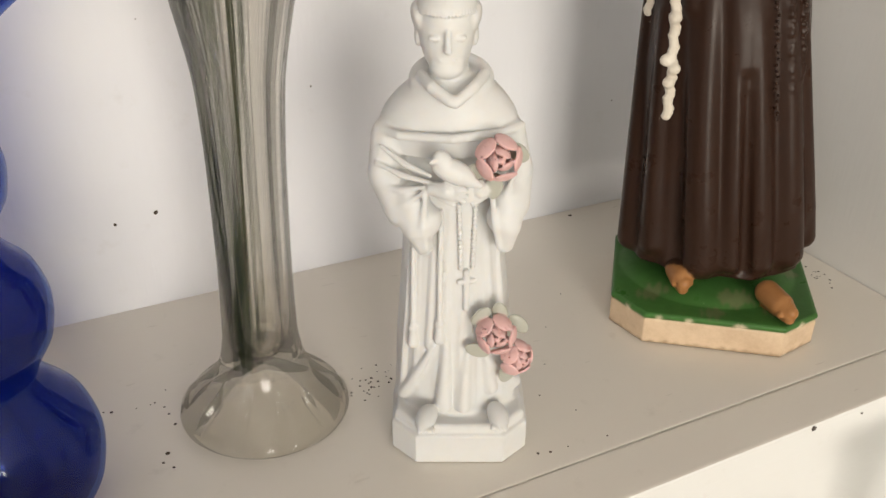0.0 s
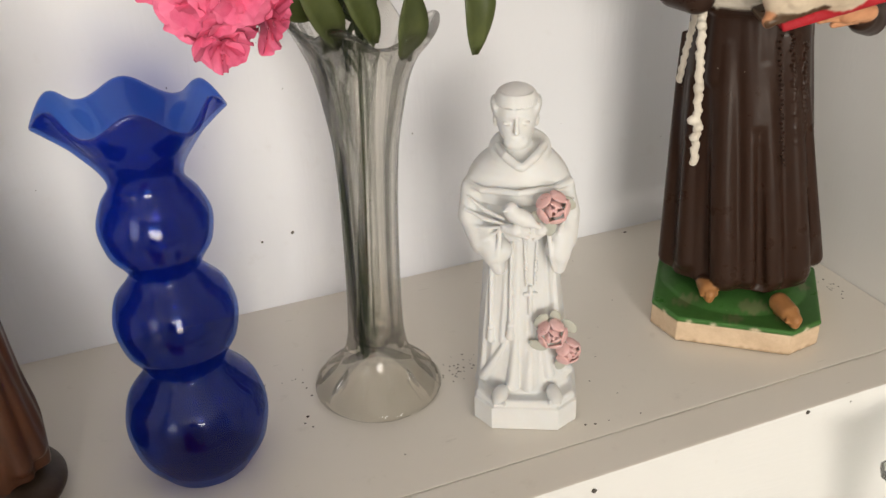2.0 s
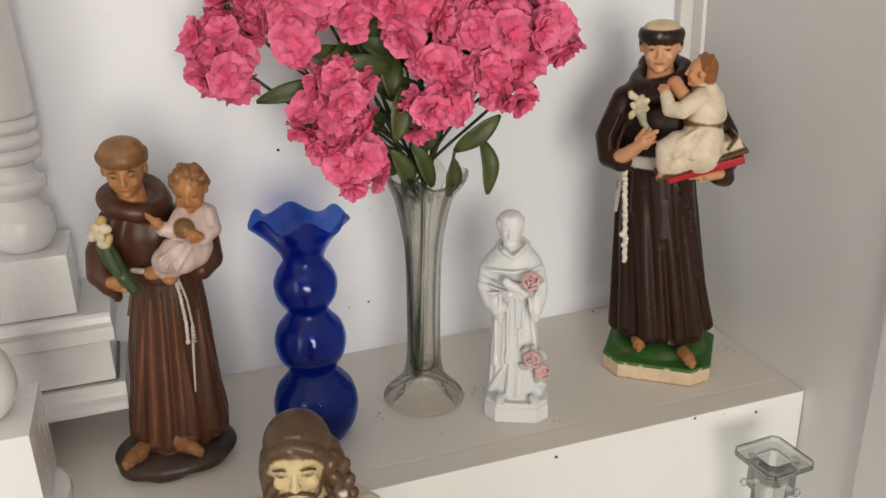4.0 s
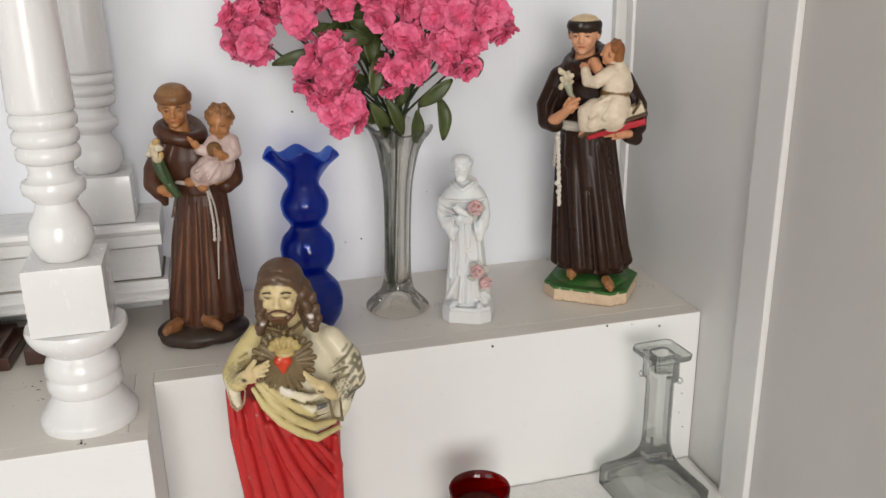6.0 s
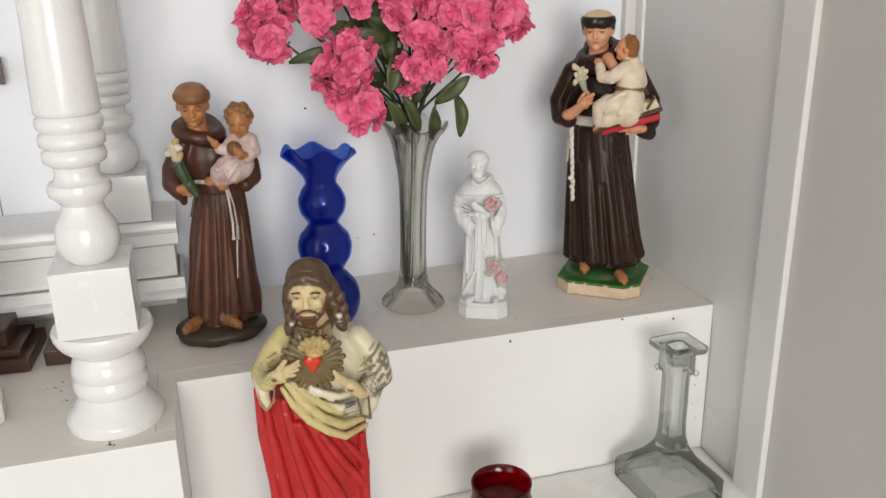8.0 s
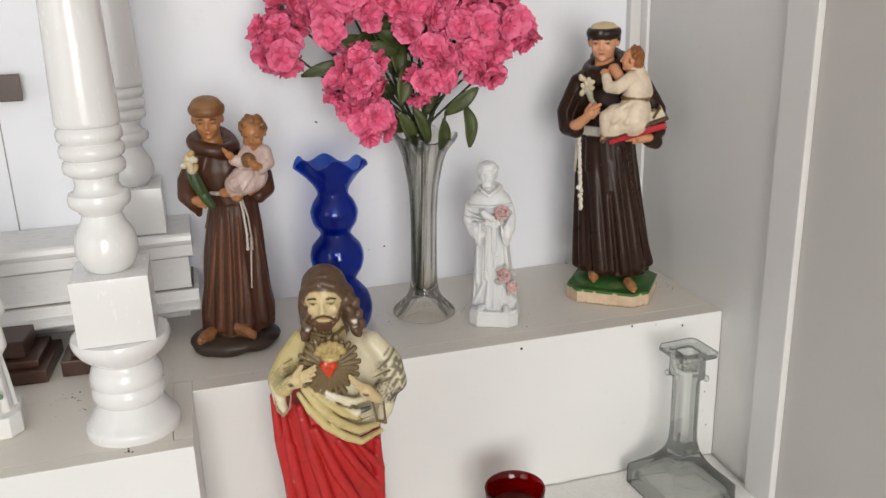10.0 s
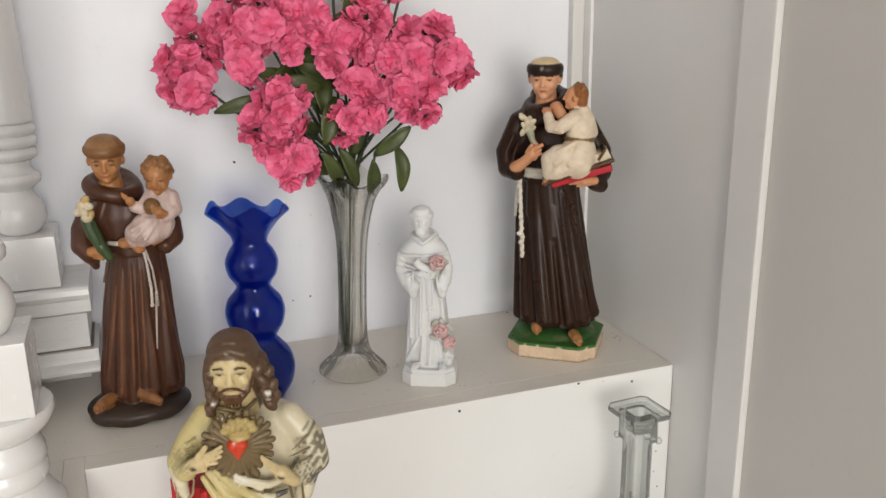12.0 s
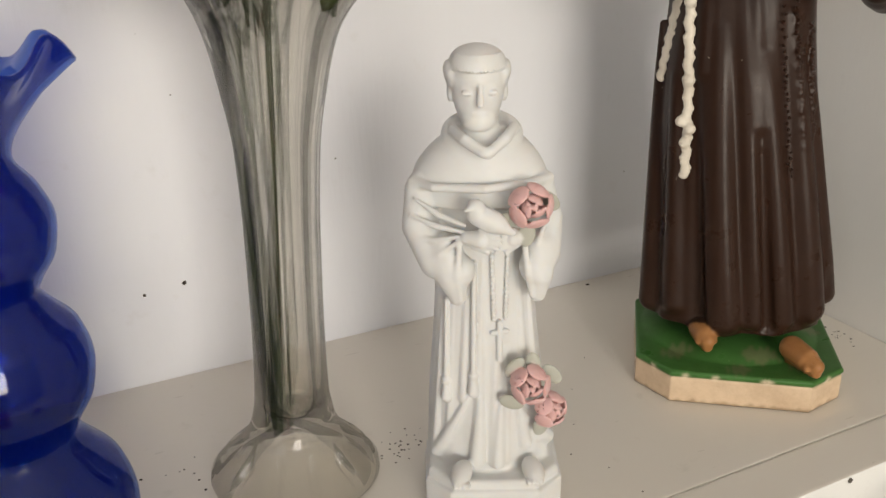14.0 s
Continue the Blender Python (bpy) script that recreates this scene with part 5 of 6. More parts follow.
    for pts, r, c in (([(-0.0249, -0.0312, 0.2311), (-0.0166, -0.0348, 0.2165), (-0.0037, -0.0362, 0.2016), (0.0120, -0.0355, 0.1894), (0.0245, -0.0329, 0.1822), (0.0425, -0.0181, 0.1827)], 0.0036, ochre), ([(-0.0208, -0.0330, 0.2359), (-0.0094, -0.0365, 0.2200), (0.0059, -0.0378, 0.2054), (0.0223, -0.0350, 0.1947), (0.0388, -0.0243, 0.1923)], 0.0040, ochre), ([(-0.0161, -0.0338, 0.2370), (-0.0043, -0.0372, 0.2263), (0.0111, -0.0375, 0.2134), (0.0247, -0.0349, 0.2041)], 0.0034, ochre),
                      ([(-0.0082, -0.0344, 0.2376), (0.0037, -0.0369, 0.2285), (0.0162, -0.0363, 0.2197)], 0.0026, cream), ([(0.0029, -0.0369, 0.2307), (0.0210, -0.0351, 0.2217), (0.0329, -0.0315, 0.2230)], 0.0026, cream), ([(0.0091, -0.0366, 0.2184), (0.0222, -0.0350, 0.2109), (0.0347, -0.0305, 0.2126)], 0.0028, cream)):
        s.limb(pts, [r * (0.6 + 0.5 * math.sin(3.1416 * i / (len(pts) - 1))) for i in range(len(pts))], c, 0.0022)
    for pts, r in (([(0.0060, -0.0383, 0.2217), (0.0169, -0.0383, 0.2175), (0.0312, -0.0346, 0.2190)], 0.0008), ([(0.0092, -0.0391, 0.2123), (0.0209, -0.0386, 0.2045), (0.0372, -0.0313, 0.2053)], 0.0009), ([(-0.0173, -0.0358, 0.2319), (-0.0073, -0.0396, 0.2162), (0.0039, -0.0397, 0.2035)], 0.0008), ([(-0.0085, -0.0374, 0.2320), (0.0023, -0.0397, 0.2207)], 0.0006), ([(-0.0224, -0.0345, 0.2264), (-0.0159, -0.0378, 0.2128)], 0.0007)):
        s.limb(pts, [r * 0.5] + [r] * (len(pts) - 2) + [r * 0.4], dark, 0.0008)
    # folds over shoulders and breast
    for a0, a1, c in (((-0.0167, -0.0148, 0.2732), (-0.0237, -0.0221, 0.2514), ochre), ((-0.0210, -0.0110, 0.2687), (-0.0295, -0.0184, 0.2500), ochre), ((-0.0253, -0.0072, 0.2631), (-0.0366, -0.0137, 0.2462), ochre), ((0.0390, -0.0022, 0.2578), (0.0416, -0.0081, 0.2357), cream), ((-0.0113, -0.0165, 0.2705), (-0.0158, -0.0217, 0.2584), cream)):
        s.limb([a0, tuple((np.array(a0) + a1) / 2), a1], [0.0012, 0.0020, 0.0012], c, 0.0038)
    # sleeves
    s.limb([(-0.0203, -0.0049, 0.2679), (-0.0325, -0.0115, 0.2521), (-0.0404, -0.0199, 0.2412), (-0.0364, -0.0297, 0.2376)], [0.0102, 0.0112, 0.0100, 0.0076], ochre, 0.004)
    s.limb([(-0.0423, -0.0239, 0.2372), (-0.0413, -0.0279, 0.2245), (-0.0384, -0.0288, 0.2151)], [0.0066, 0.0052, 0.0034], cream, 0.003)
    s.limb([(-0.0447, -0.0296, 0.2320), (-0.0438, -0.0330, 0.2191), (-0.0393, -0.0328, 0.2127), (-0.0331, -0.0325, 0.2199), (-0.0313, -0.0325, 0.2313)], [0.0009, 0.0011, 0.0011, 0.0011, 0.0007], (0.34, 0.22, 0.14), 0.0008)
    s.limb([(0.0391, -0.0022, 0.2599), (0.0527, -0.0056, 0.2422), (0.0564, -0.0135, 0.2274), (0.0459, -0.0259, 0.2220)], [0.0104, 0.0116, 0.0110, 0.0080], cream, 0.004)
    s.limb([(0.0499, -0.0178, 0.2161), (0.0467, -0.0239, 0.2056), (0.0438, -0.0260, 0.1983)], [0.0078, 0.0064, 0.0040], cream, 0.003)
    s.limb([(0.0360, -0.0324, 0.2200), (0.0388, -0.0343, 0.2014), (0.0463, -0.0329, 0.1977), (0.0453, -0.0330, 0.2173)], [0.0010, 0.0012, 0.0012, 0.0008], dark, 0.0008)
    for a0, a1, a2 in (((0.0371, -0.0283, 0.2389), (0.0488, -0.0238, 0.2409), (0.0610, -0.0092, 0.2379)), ((0.0405, -0.0292, 0.2327), (0.0523, -0.0237, 0.2342), (0.0626, -0.0092, 0.2296)), ((0.0427, -0.0291, 0.2282), (0.0539, -0.0226, 0.2270), (0.0623, -0.0092, 0.2214)), ((0.0393, -0.0262, 0.2430), (0.0473, -0.0219, 0.2475), (0.0556, -0.0115, 0.2502))):
        s.limb([a0, a1, a2], [0.0005, 0.0011, 0.0005], (0.22, 0.19, 0.12), 0.0010)
    for a0, a1 in (((-0.0435, -0.0220, 0.2468), (-0.0305, -0.0274, 0.2546)), ((-0.0469, -0.0201, 0.2409), (-0.0336, -0.0296, 0.2498)), ((-0.0373, -0.0217, 0.2544), (-0.0284, -0.0243, 0.2602))):
        s.limb([a0, a1], [0.0005, 0.0010], (0.32, 0.24, 0.10), 0.0010)
    # hands pointing at the heart
    hand(s, (-0.0354, -0.0376, 0.2438), (-0.0086, -0.0484, 0.2583), skin, 0.0060, (0.35, 0, 1), 0.0008, (0.16, 0.11, 0.04), 1.2)
    s.limb([(-0.0252, -0.0432, 0.2550), (-0.0199, -0.0460, 0.2630)], [0.0026, 0.0018], skin, 0.0008)
    hand(s, (0.0398, -0.0362, 0.2238), (0.0187, -0.0472, 0.2482), skin, 0.0062, (-0.45, 0, 1), 0.0008, (0.22, 0.16, 0.07), 1.05)
    s.stain((-0.0298, -0.0454, 0.2464), (0.0024, 0.006, 0.0020), (0.03, 0.02, 0.015), (0, 0, 0), 0.0004, 1500)
    s.stain((0.0307, -0.0447, 0.2324), (0.0028, 0.006, 0.0012), (0.03, 0.02, 0.015), (0, 15, 0), 0.0004, 1500)
    # grime worn into sleeves and folds
    s.stain((0.0608, -0.0053, 0.2250), (0.0080, 0.020, 0.0260), (0.20, 0.175, 0.12), (0, -14, 0), 0.0070, 420)
    s.stain((0.0510, -0.0197, 0.2214), (0.0110, 0.014, 0.0070), sooty, (0, 20, 0), 0.0040, 800)
    s.stain((0.0309, -0.0346, 0.2131), (0.0050, 0.010, 0.0060), (0.10, 0.10, 0.10), (0, 0, 0), 0.0020, 900)
    s.stain((0.0188, -0.0252, 0.2773), (0.0050, 0.010, 0.0030), (0.16, 0.18, 0.26), (0, 35, 0), 0.0018, 900)
    s.stain((0.0311, -0.0226, 0.2721), (0.0080, 0.010, 0.0060), (0.74, 0.70, 0.62), (0, 30, 0), 0.0036, 900)
    s.stain((-0.0134, -0.0266, 0.2754), (0.0030, 0.010, 0.0080), (0.82, 0.80, 0.76), (0, 10, 0), 0.0022, 900)
    s.stain((0.0030, -0.0399, 0.2313), (0.0060, 0.010, 0.0050), (0.72, 0.67, 0.56), (0, 10, 0), 0.0030, 900)
    s.stain((-0.0375, -0.0297, 0.2461), (0.0100, 0.014, 0.0050), (0.36, 0.30, 0.15), (0, -20, 0), 0.0040, 800)
    for p_ in ((-0.0083, -0.0404, 0.2008), (-0.0179, -0.0368, 0.2114), (-0.0063, -0.0403, 0.1963), (-0.0377, -0.0277, 0.1437), (-0.0254, -0.0312, 0.1527), (-0.0244, -0.0351, 0.2057), (0.0072, -0.0397, 0.1892), (-0.0241, -0.0331, 0.1436)):
        s.stain(p_, (0.0013, 0.006, 0.0012), (0.80, 0.62, 0.54), (0, 0, 0), 0.0008, 1500)
    # shield of rays, flame and heart
    bronze, gold = (0.165, 0.115, 0.055), (0.44, 0.33, 0.13)
    mid = np.array((0.0024, -0.0344, 0.2569))
    s.ell(tuple(mid), (0.0215, 0.0052, 0.0235), bronze, k=0.001)
    for i in range(26):
        a = radians(360 * i / 26 + 4)
        l = (0.0252, 0.0232, 0.0262)[i % 3] * (1.10 if math.sin(a) < -0.8 else 1.0)
        d0, d1 = np.array((math.cos(a), 0, math.sin(a))) * 0.0090, np.array((math.cos(a) * 0.96, 0, math.sin(a))) * l
        s.limb([tuple(mid + d0 + (0, -0.0044, 0)), tuple(mid + d1 + (0, -0.0006, 0))], [0.0010, 0.0024], bronze, 0.0004)
    for sx in (-1, 1):
        s.limb([tuple(np.array((0.0017, -0.0415, 0.2590)) + (sx * 0.0030, 0, 0.0006)), (0.0015, -0.0405, 0.2498)], [0.0042, 0.0014], (0.58, 0.05, 0.018), 0.0012)
    s.stain((-0.0003, -0.0461, 0.2629), (0.0011, 0.004, 0.0010), (0.80, 0.55, 0.45), (0, 0, 0), 0.0003, 1500)
    s.ell((0.0038, -0.0399, 0.2712), (0.0090, 0.0040, 0.0066), gold, k=0.001)
    for i in range(7):
        a = radians(-84 + 28 * i)
        s.ell(tuple(np.array((0.0038, -0.0414, 0.2709)) + (0.0096 * math.sin(a), 0, 0.0070 * math.cos(a))), (0.0030, 0.0030, 0.0038), gold, (0, math.degrees(a), 0), 0.0008)
    for i in range(3):
        s.ell(tuple(np.array((0.0040, -0.0434, 0.2738)) + (0.0042 * (i - 1), 0, 0.0006 * (i % 2))), (0.0020, 0.0024, 0.0034), gold, k=0.0005)
    s.limb([(-0.0010, -0.0406, 0.2659), (0.0034, -0.0414, 0.2639), (0.0089, -0.0401, 0.2653)], [0.0022, 0.0020, 0.0022], gold, 0.0008)
    # neck, head, hair
    s.limb([(0.0018, -0.0079, 0.2738), (0.0021, -0.0079, 0.2919)], [0.0150, 0.0125], skin, 0.002)
    s.limb([(-0.0156, -0.0127, 0.2835), (-0.0103, -0.0225, 0.2814), (-0.0003, -0.0280, 0.2801), (0.0097, -0.0236, 0.2793), (0.0164, -0.0153, 0.2812)], [0.0014, 0.0017, 0.0018, 0.0017, 0.0014], (0.19, 0.13, 0.06), 0.0008)
    beard = (0.115, 0.058, 0.028)
    at = face(s, (0.0016, -0.0139, 0.3096), 0.0222, skin, None, brow=(0.07, 0.045, 0.02), turn=-6, nod=6, lip=(0.44, 0.25, 0.14), k=0.0014)
    s.ell(at(0, -0.42, -0.86), (0.0078, 0.0066, 0.0066), beard, (6, 0, -6), 0.0012)
    for sx in (-1, 1):
        s.limb([at(0.60 * sx, -0.30, -0.28), at(0.46 * sx, -0.48, -0.66), at(0.16 * sx, -0.60, -0.92)], [0.0018, 0.0028, 0.0034], beard, 0.0014)
        s.limb([at(0.03 * sx, -0.86, -0.36), at(0.22 * sx, -0.80, -0.45), at(0.40 * sx, -0.64, -0.64)], [0.0009, 0.0010, 0.0008], beard, 0.0007)
    for i in range(5):
        s.limb([at(-0.20 + 0.10 * i, -0.74, -0.74), at(-0.24 + 0.12 * i, -0.62, -1.16)], [0.0012, 0.0008], beard, 0.0008)
    s.ell(at(0.0, 0.20, 0.40), (0.0186, 0.0200, 0.0174), hairc, k=0.002)
    for sx in (-1, 1):
        s.limb([at(0.02, -0.52, 0.84), at(0.46 * sx, -0.50, 0.66), at(0.72 * sx, -0.18, 0.12), at(0.78 * sx, 0.02, -0.45)], [0.0024, 0.0036, 0.0042, 0.0048], hairc, 0.002)
    fall = [(0.0192, -0.0091, 0.3114), (0.0222, -0.0110, 0.2993), (0.0252, -0.0129, 0.2887), (0.0275, -0.0148, 0.2801)]
    s.limb(fall, [0.0070, 0.0076, 0.0074, 0.0050], hairc, 0.003)
    for i, p_ in enumerate(((0.0218, -0.0180, 0.3098), (0.0260, -0.0168, 0.3025), (0.0220, -0.0210, 0.2985), (0.0282, -0.0187, 0.2930), (0.0242, -0.0229, 0.2891), (0.0295, -0.0187, 0.2837), (0.0264, -0.0208, 0.2798), (0.0188, -0.0212, 0.3068))):
        s.ell(p_, (0.0042, 0.0036, 0.0066), hairc, (0, 35 if i % 2 else -35, 0), 0.0008)
    s.limb([(-0.0139, -0.0106, 0.3118), (-0.0148, -0.0147, 0.2985), (-0.0137, -0.0186, 0.2870), (-0.0167, -0.0208, 0.2770)], [0.0048, 0.0052, 0.0052, 0.0034], hairc, 0.003)
    for i, p_ in enumerate(((-0.0141, -0.0197, 0.3055), (-0.0128, -0.0226, 0.2977), (-0.0151, -0.0237, 0.2904), (-0.0127, -0.0246, 0.2855), (-0.0163, -0.0238, 0.2804))):
        s.ell(p_, (0.0032, 0.0032, 0.0058), hairc, (0, 30 if i % 2 else -30, 0), 0.0008)
    s.limb([at(0.0, 0.42, 0.2), at(0.0, 0.56, -0.6), at(0.1, 0.50, -1.5)], [0.0175, 0.0180, 0.0150], hairc, 0.004)
    for i in range(13):
        x = -0.84 + 1.68 * i / 12
        s.limb([at(x * 0.25, -0.34, 1.02), at(x * 0.62, 0.08, 1.08 - 0.30 * x * x), at(x * 0.96, 0.22, 0.40)], [0.0006, 0.0009, 0.0009], hairc, 0.0016)
    for p_, w_ in (((-0.0096, -0.0345, 0.3335), 0.0026), ((-0.0029, -0.0362, 0.3351), 0.0034), ((-0.0013, -0.0401, 0.3255), 0.0016), ((0.0111, -0.0355, 0.3339), 0.0030), ((-0.0138, -0.0307, 0.2868), 0.0026), ((0.0255, -0.0289, 0.2905), 0.0034), ((0.0248, -0.0289, 0.2851), 0.0020)):
        s.stain(p_, (w_ * 0.6, 0.008, w_ * 0.4), (0.80, 0.74, 0.66), (0, 0, 0), 0.0010, 1500)
    ob = s.skin("robed_statue", OLD_PLASTER)
    ob.matrix_basis = pose(-0.4705, -0.1080, TABLE_Z + 0.0008, 0, 0, -9)
    return tagged(ob, "chipped plaster statue in cream and red robes, heart on chest", "statue")


heart_statue()


# white bisque figurine with pink roses
def rose_pink(s, c, r, normal, colour=(0.72, 0.46, 0.45)):
    """A rose of cupped petals round a bud; normal: where it looks."""
    n = Vector(normal).normalized()
    a = n.cross(Vector((0, 0, 1))).normalized()
    b = n.cross(a)
    c = Vector(c)

    def petal(mid, R, d, wide, thick, tint):
        m0, p0 = np.array(mid), np.array(mid + d * R)

        def fn(P):
            return np.maximum(np.abs(np.linalg.norm(P - m0, axis=-1) - R) - thick, np.linalg.norm(P - p0, axis=-1) - wide)
        s.add(fn, p0 - wide, p0 + wide, tint, 0.00015)
    s.ell(tuple(c + n * r * 0.30), (r * 0.19, r * 0.19, r * 0.38), colour, tuple(math.degrees(x) for x in n.to_track_quat("Z", "Y").to_euler()), 0.0002)
    s.ell(tuple(c - n * r * 0.30), (r * 0.60, r * 0.60, r * 0.30), tuple(x * 0.92 for x in colour), tuple(math.degrees(x) for x in n.to_track_quat("Z", "Y").to_euler()), 0.0004)
    for layer, (cnt, R, back, up, wide) in enumerate(((3, 0.50, -0.12, 10, 0.50), (5, 1.02, 0.30, 20, 0.62))):
        for i in range(cnt):
            t = 2 * math.pi * (i + 0.37 * layer) / cnt
            d = (a * math.cos(t) + b * math.sin(t)) * math.cos(radians(up)) + n * math.sin(radians(up))
            petal(c - n * r * back + (a * math.cos(t + 1.3) + b * math.sin(t + 1.3)) * r * 0.10, r * R, d, r * wide, 0.00042, tuple(min(1, x * (0.94 + 0.05 * layer)) for x in colour))


def white_figurine():
    s = Sculpt(0.00056)
    w = (0.70, 0.705, 0.70)
    s.slab(chamfered(0.0275, 0.0238, 0.0100), 0.0, 0.0140, w, 0.001, 0.0010)
    s.slab(chamfered(0.0262, 0.0225, 0.0100), 0.0138, 0.0185, w, 0.002, 0.002)
    s.ell((0.0, -0.004, 0.0195), (0.0215, 0.0170, 0.0026), w, k=0.003, cut=True)
    # habit
    skirt = [(0.0074, 0.0255, 0.0180, -0.0016, 0.0030), (0.0288, 0.0248, 0.0175, -0.0010, 0.0030), (0.0510, 0.0228, 0.0168, -0.0021, 0.0030), (0.0724, 0.0208, 0.0158, -0.0025, 0.0030), (0.0928, 0.0194, 0.0150, -0.0028, 0.0030), (0.1123, 0.0192, 0.0140, -0.0037, 0.0030), (0.1280, 0.0189, 0.0130, -0.0033, 0.0030)]
    s.robe(skirt, w, 0.020, 13, 6.0, 0.0015, z_fold=(0.02, 0.10), seed=12)
    for x0, z0, x1, z1, r in ((-0.0190, 0.0896, -0.0228, 0.0243, 0.0018), (-0.0152, 0.0909, -0.0178, 0.0297, 0.0012), (-0.0104, 0.0922, -0.0122, 0.0496, 0.0014), (-0.0045, 0.1078, -0.0066, 0.0238, 0.0020), (0.0009, 0.0788, -0.0003, 0.0221, 0.0018),
                              (0.0047, 0.0722, 0.0045, 0.0223, 0.0016), (0.0089, 0.1037, 0.0113, 0.0642, 0.0014), (0.0136, 0.0914, 0.0181, 0.0293, 0.0018), (0.0093, 0.0501, 0.0127, 0.0285, 0.0024)):
        s.pleat(skirt, x0, z0, x1, z1, r, w, 0.0012, -0.0005)
    # open front of the hem, two lapping edges
    s.pleat(skirt, -0.0104, 0.0503, -0.0227, 0.0228, 0.0022, w, 0.0016, 0.0006)
    s.pleat(skirt, -0.0052, 0.0512, -0.0068, 0.0227, 0.0030, w, 0.0014, 0.0008)
    s.pleat(skirt, 0.0029, 0.0514, 0.0015, 0.0222, 0.0026, w, 0.0014, 0.0008)
    s.pleat(skirt, 0.0109, 0.0430, 0.0224, 0.0264, 0.0026, w, 0.0022, 0.0002)
    # cape and hood
    s.robe([(0.1286, 0.0248, 0.0168, -0.0047, 0.0030), (0.1341, 0.0256, 0.0172, -0.0046, 0.0030), (0.1402, 0.0240, 0.0168, -0.0046, 0.0030), (0.1467, 0.0198, 0.0152, -0.0044, 0.0030), (0.1520, 0.0142, 0.0125, -0.0041, 0.0030), (0.1561, 0.0094, 0.0095, -0.0042, 0.0030)], w, 0.0, k=0.0012)
    edge = ((-0.0290, -0.0043, 0.1366), (-0.0217, -0.0127, 0.1370), (-0.0039, -0.0185, 0.1379), (0.0130, -0.0124, 0.1379), (0.0201, -0.0038, 0.1375))
    s.limb(edge, 0.0016, w, 0.0014)
    s.ring((-0.0039, 0.0010, 0.1529), (0.0118, 0.0104), 0.0030, w, (22, 0, 0), 0.0014)
    s.limb([(-0.0144, -0.0041, 0.1555), (-0.0104, -0.0126, 0.1539), (-0.0047, -0.0170, 0.1508), (-0.0029, -0.0172, 0.1503)], [0.0018, 0.0022, 0.0020, 0.0016], w, 0.0018)
    s.limb([(0.0074, -0.0039, 0.1561), (0.0035, -0.0125, 0.1540), (-0.0011, -0.0168, 0.1513), (-0.0029, -0.0172, 0.1503)], [0.0018, 0.0020, 0.0018, 0.0016], w, 0.0018)
    s.limb([(-0.0046, -0.0000, 0.1527), (-0.0052, -0.0021, 0.1621)], [0.0072, 0.0064], w, 0.001)
    # wide sleeves with hanging cuffs
    s.limb([(-0.0265, -0.0023, 0.1326), (-0.0273, -0.0063, 0.1204), (-0.0207, -0.0122, 0.1090), (-0.0131, -0.0166, 0.1068)], [0.0058, 0.0064, 0.0070, 0.0060], w, 0.003)
    s.limb([(-0.0175, -0.0142, 0.1148), (-0.0158, -0.0167, 0.1042), (-0.0137, -0.0166, 0.0963)], [0.0056, 0.0056, 0.0034], w, 0.0022)
    s.limb([(-0.0128, -0.0206, 0.1195), (-0.0139, -0.0216, 0.1065), (-0.0125, -0.0191, 0.0962)], [0.0010, 0.0014, 0.0012], w, 0.0010)
    for a0, a1, a2 in (((-0.0284, -0.0103, 0.1322), (-0.0200, -0.0152, 0.1275), (-0.0112, -0.0196, 0.1250)), ((-0.0302, -0.0103, 0.1261), (-0.0211, -0.0157, 0.1235), (-0.0118, -0.0199, 0.1228)), ((-0.0303, -0.0113, 0.1180), (-0.0217, -0.0162, 0.1182), (-0.0134, -0.0199, 0.1209)), ((-0.0270, -0.0133, 0.1104), (-0.0200, -0.0182, 0.1138), (-0.0139, -0.0206, 0.1189))):
        s.limb([a0, a1, a2], [0.0006, 0.0012, 0.0007], w, 0.0010)
    s.limb([(0.0170, -0.0018, 0.1330), (0.0195, -0.0058, 0.1222), (0.0177, -0.0118, 0.1110), (0.0142, -0.0159, 0.1076)], [0.0054, 0.0058, 0.0064, 0.0056], w, 0.003)
    s.limb([(0.0157, -0.0138, 0.1152), (0.0159, -0.0163, 0.1047), (0.0156, -0.0158, 0.0968)], [0.0050, 0.0052, 0.0032], w, 0.0022)
    s.limb([(0.0102, -0.0194, 0.1180), (0.0115, -0.0204, 0.1063), (0.0134, -0.0184, 0.0970)], [0.0010, 0.0013, 0.0011], w, 0.0010)
    for a0, a1 in (((0.0217, -0.0098, 0.1314), (0.0150, -0.0179, 0.1173)), ((0.0231, -0.0098, 0.1224), (0.0174, -0.0173, 0.1103)), ((0.0212, -0.0118, 0.1142), (0.0171, -0.0173, 0.1015))):
        s.limb([a0, a1], [0.0005, 0.0011], w, 0.0010)
    # hands and bird
    hand(s, (-0.0101, -0.0206, 0.1207), (0.0014, -0.0255, 0.1211), w, 0.0034, (0, 0, 1), 0.0008)
    hand(s, (0.0106, -0.0199, 0.1219), (-0.0012, -0.0240, 0.1191), w, 0.0032, (0, 0, 1), 0.0008)
    s.ell((-0.0036, -0.0260, 0.1296), (0.0078, 0.0040, 0.0040), w, (0, 24, 0), 0.001)
    s.ell((-0.0075, -0.0266, 0.1339), (0.0032, 0.0030, 0.0032), w, k=0.0012)
    s.limb([(-0.0096, -0.0286, 0.1343), (-0.0111, -0.0291, 0.1337)], [0.0011, 0.0005], w, 0.0004)
    s.limb([(-0.0010, -0.0262, 0.1280), (0.0053, -0.0261, 0.1245)], [0.0034, 0.0012], w, 0.001)
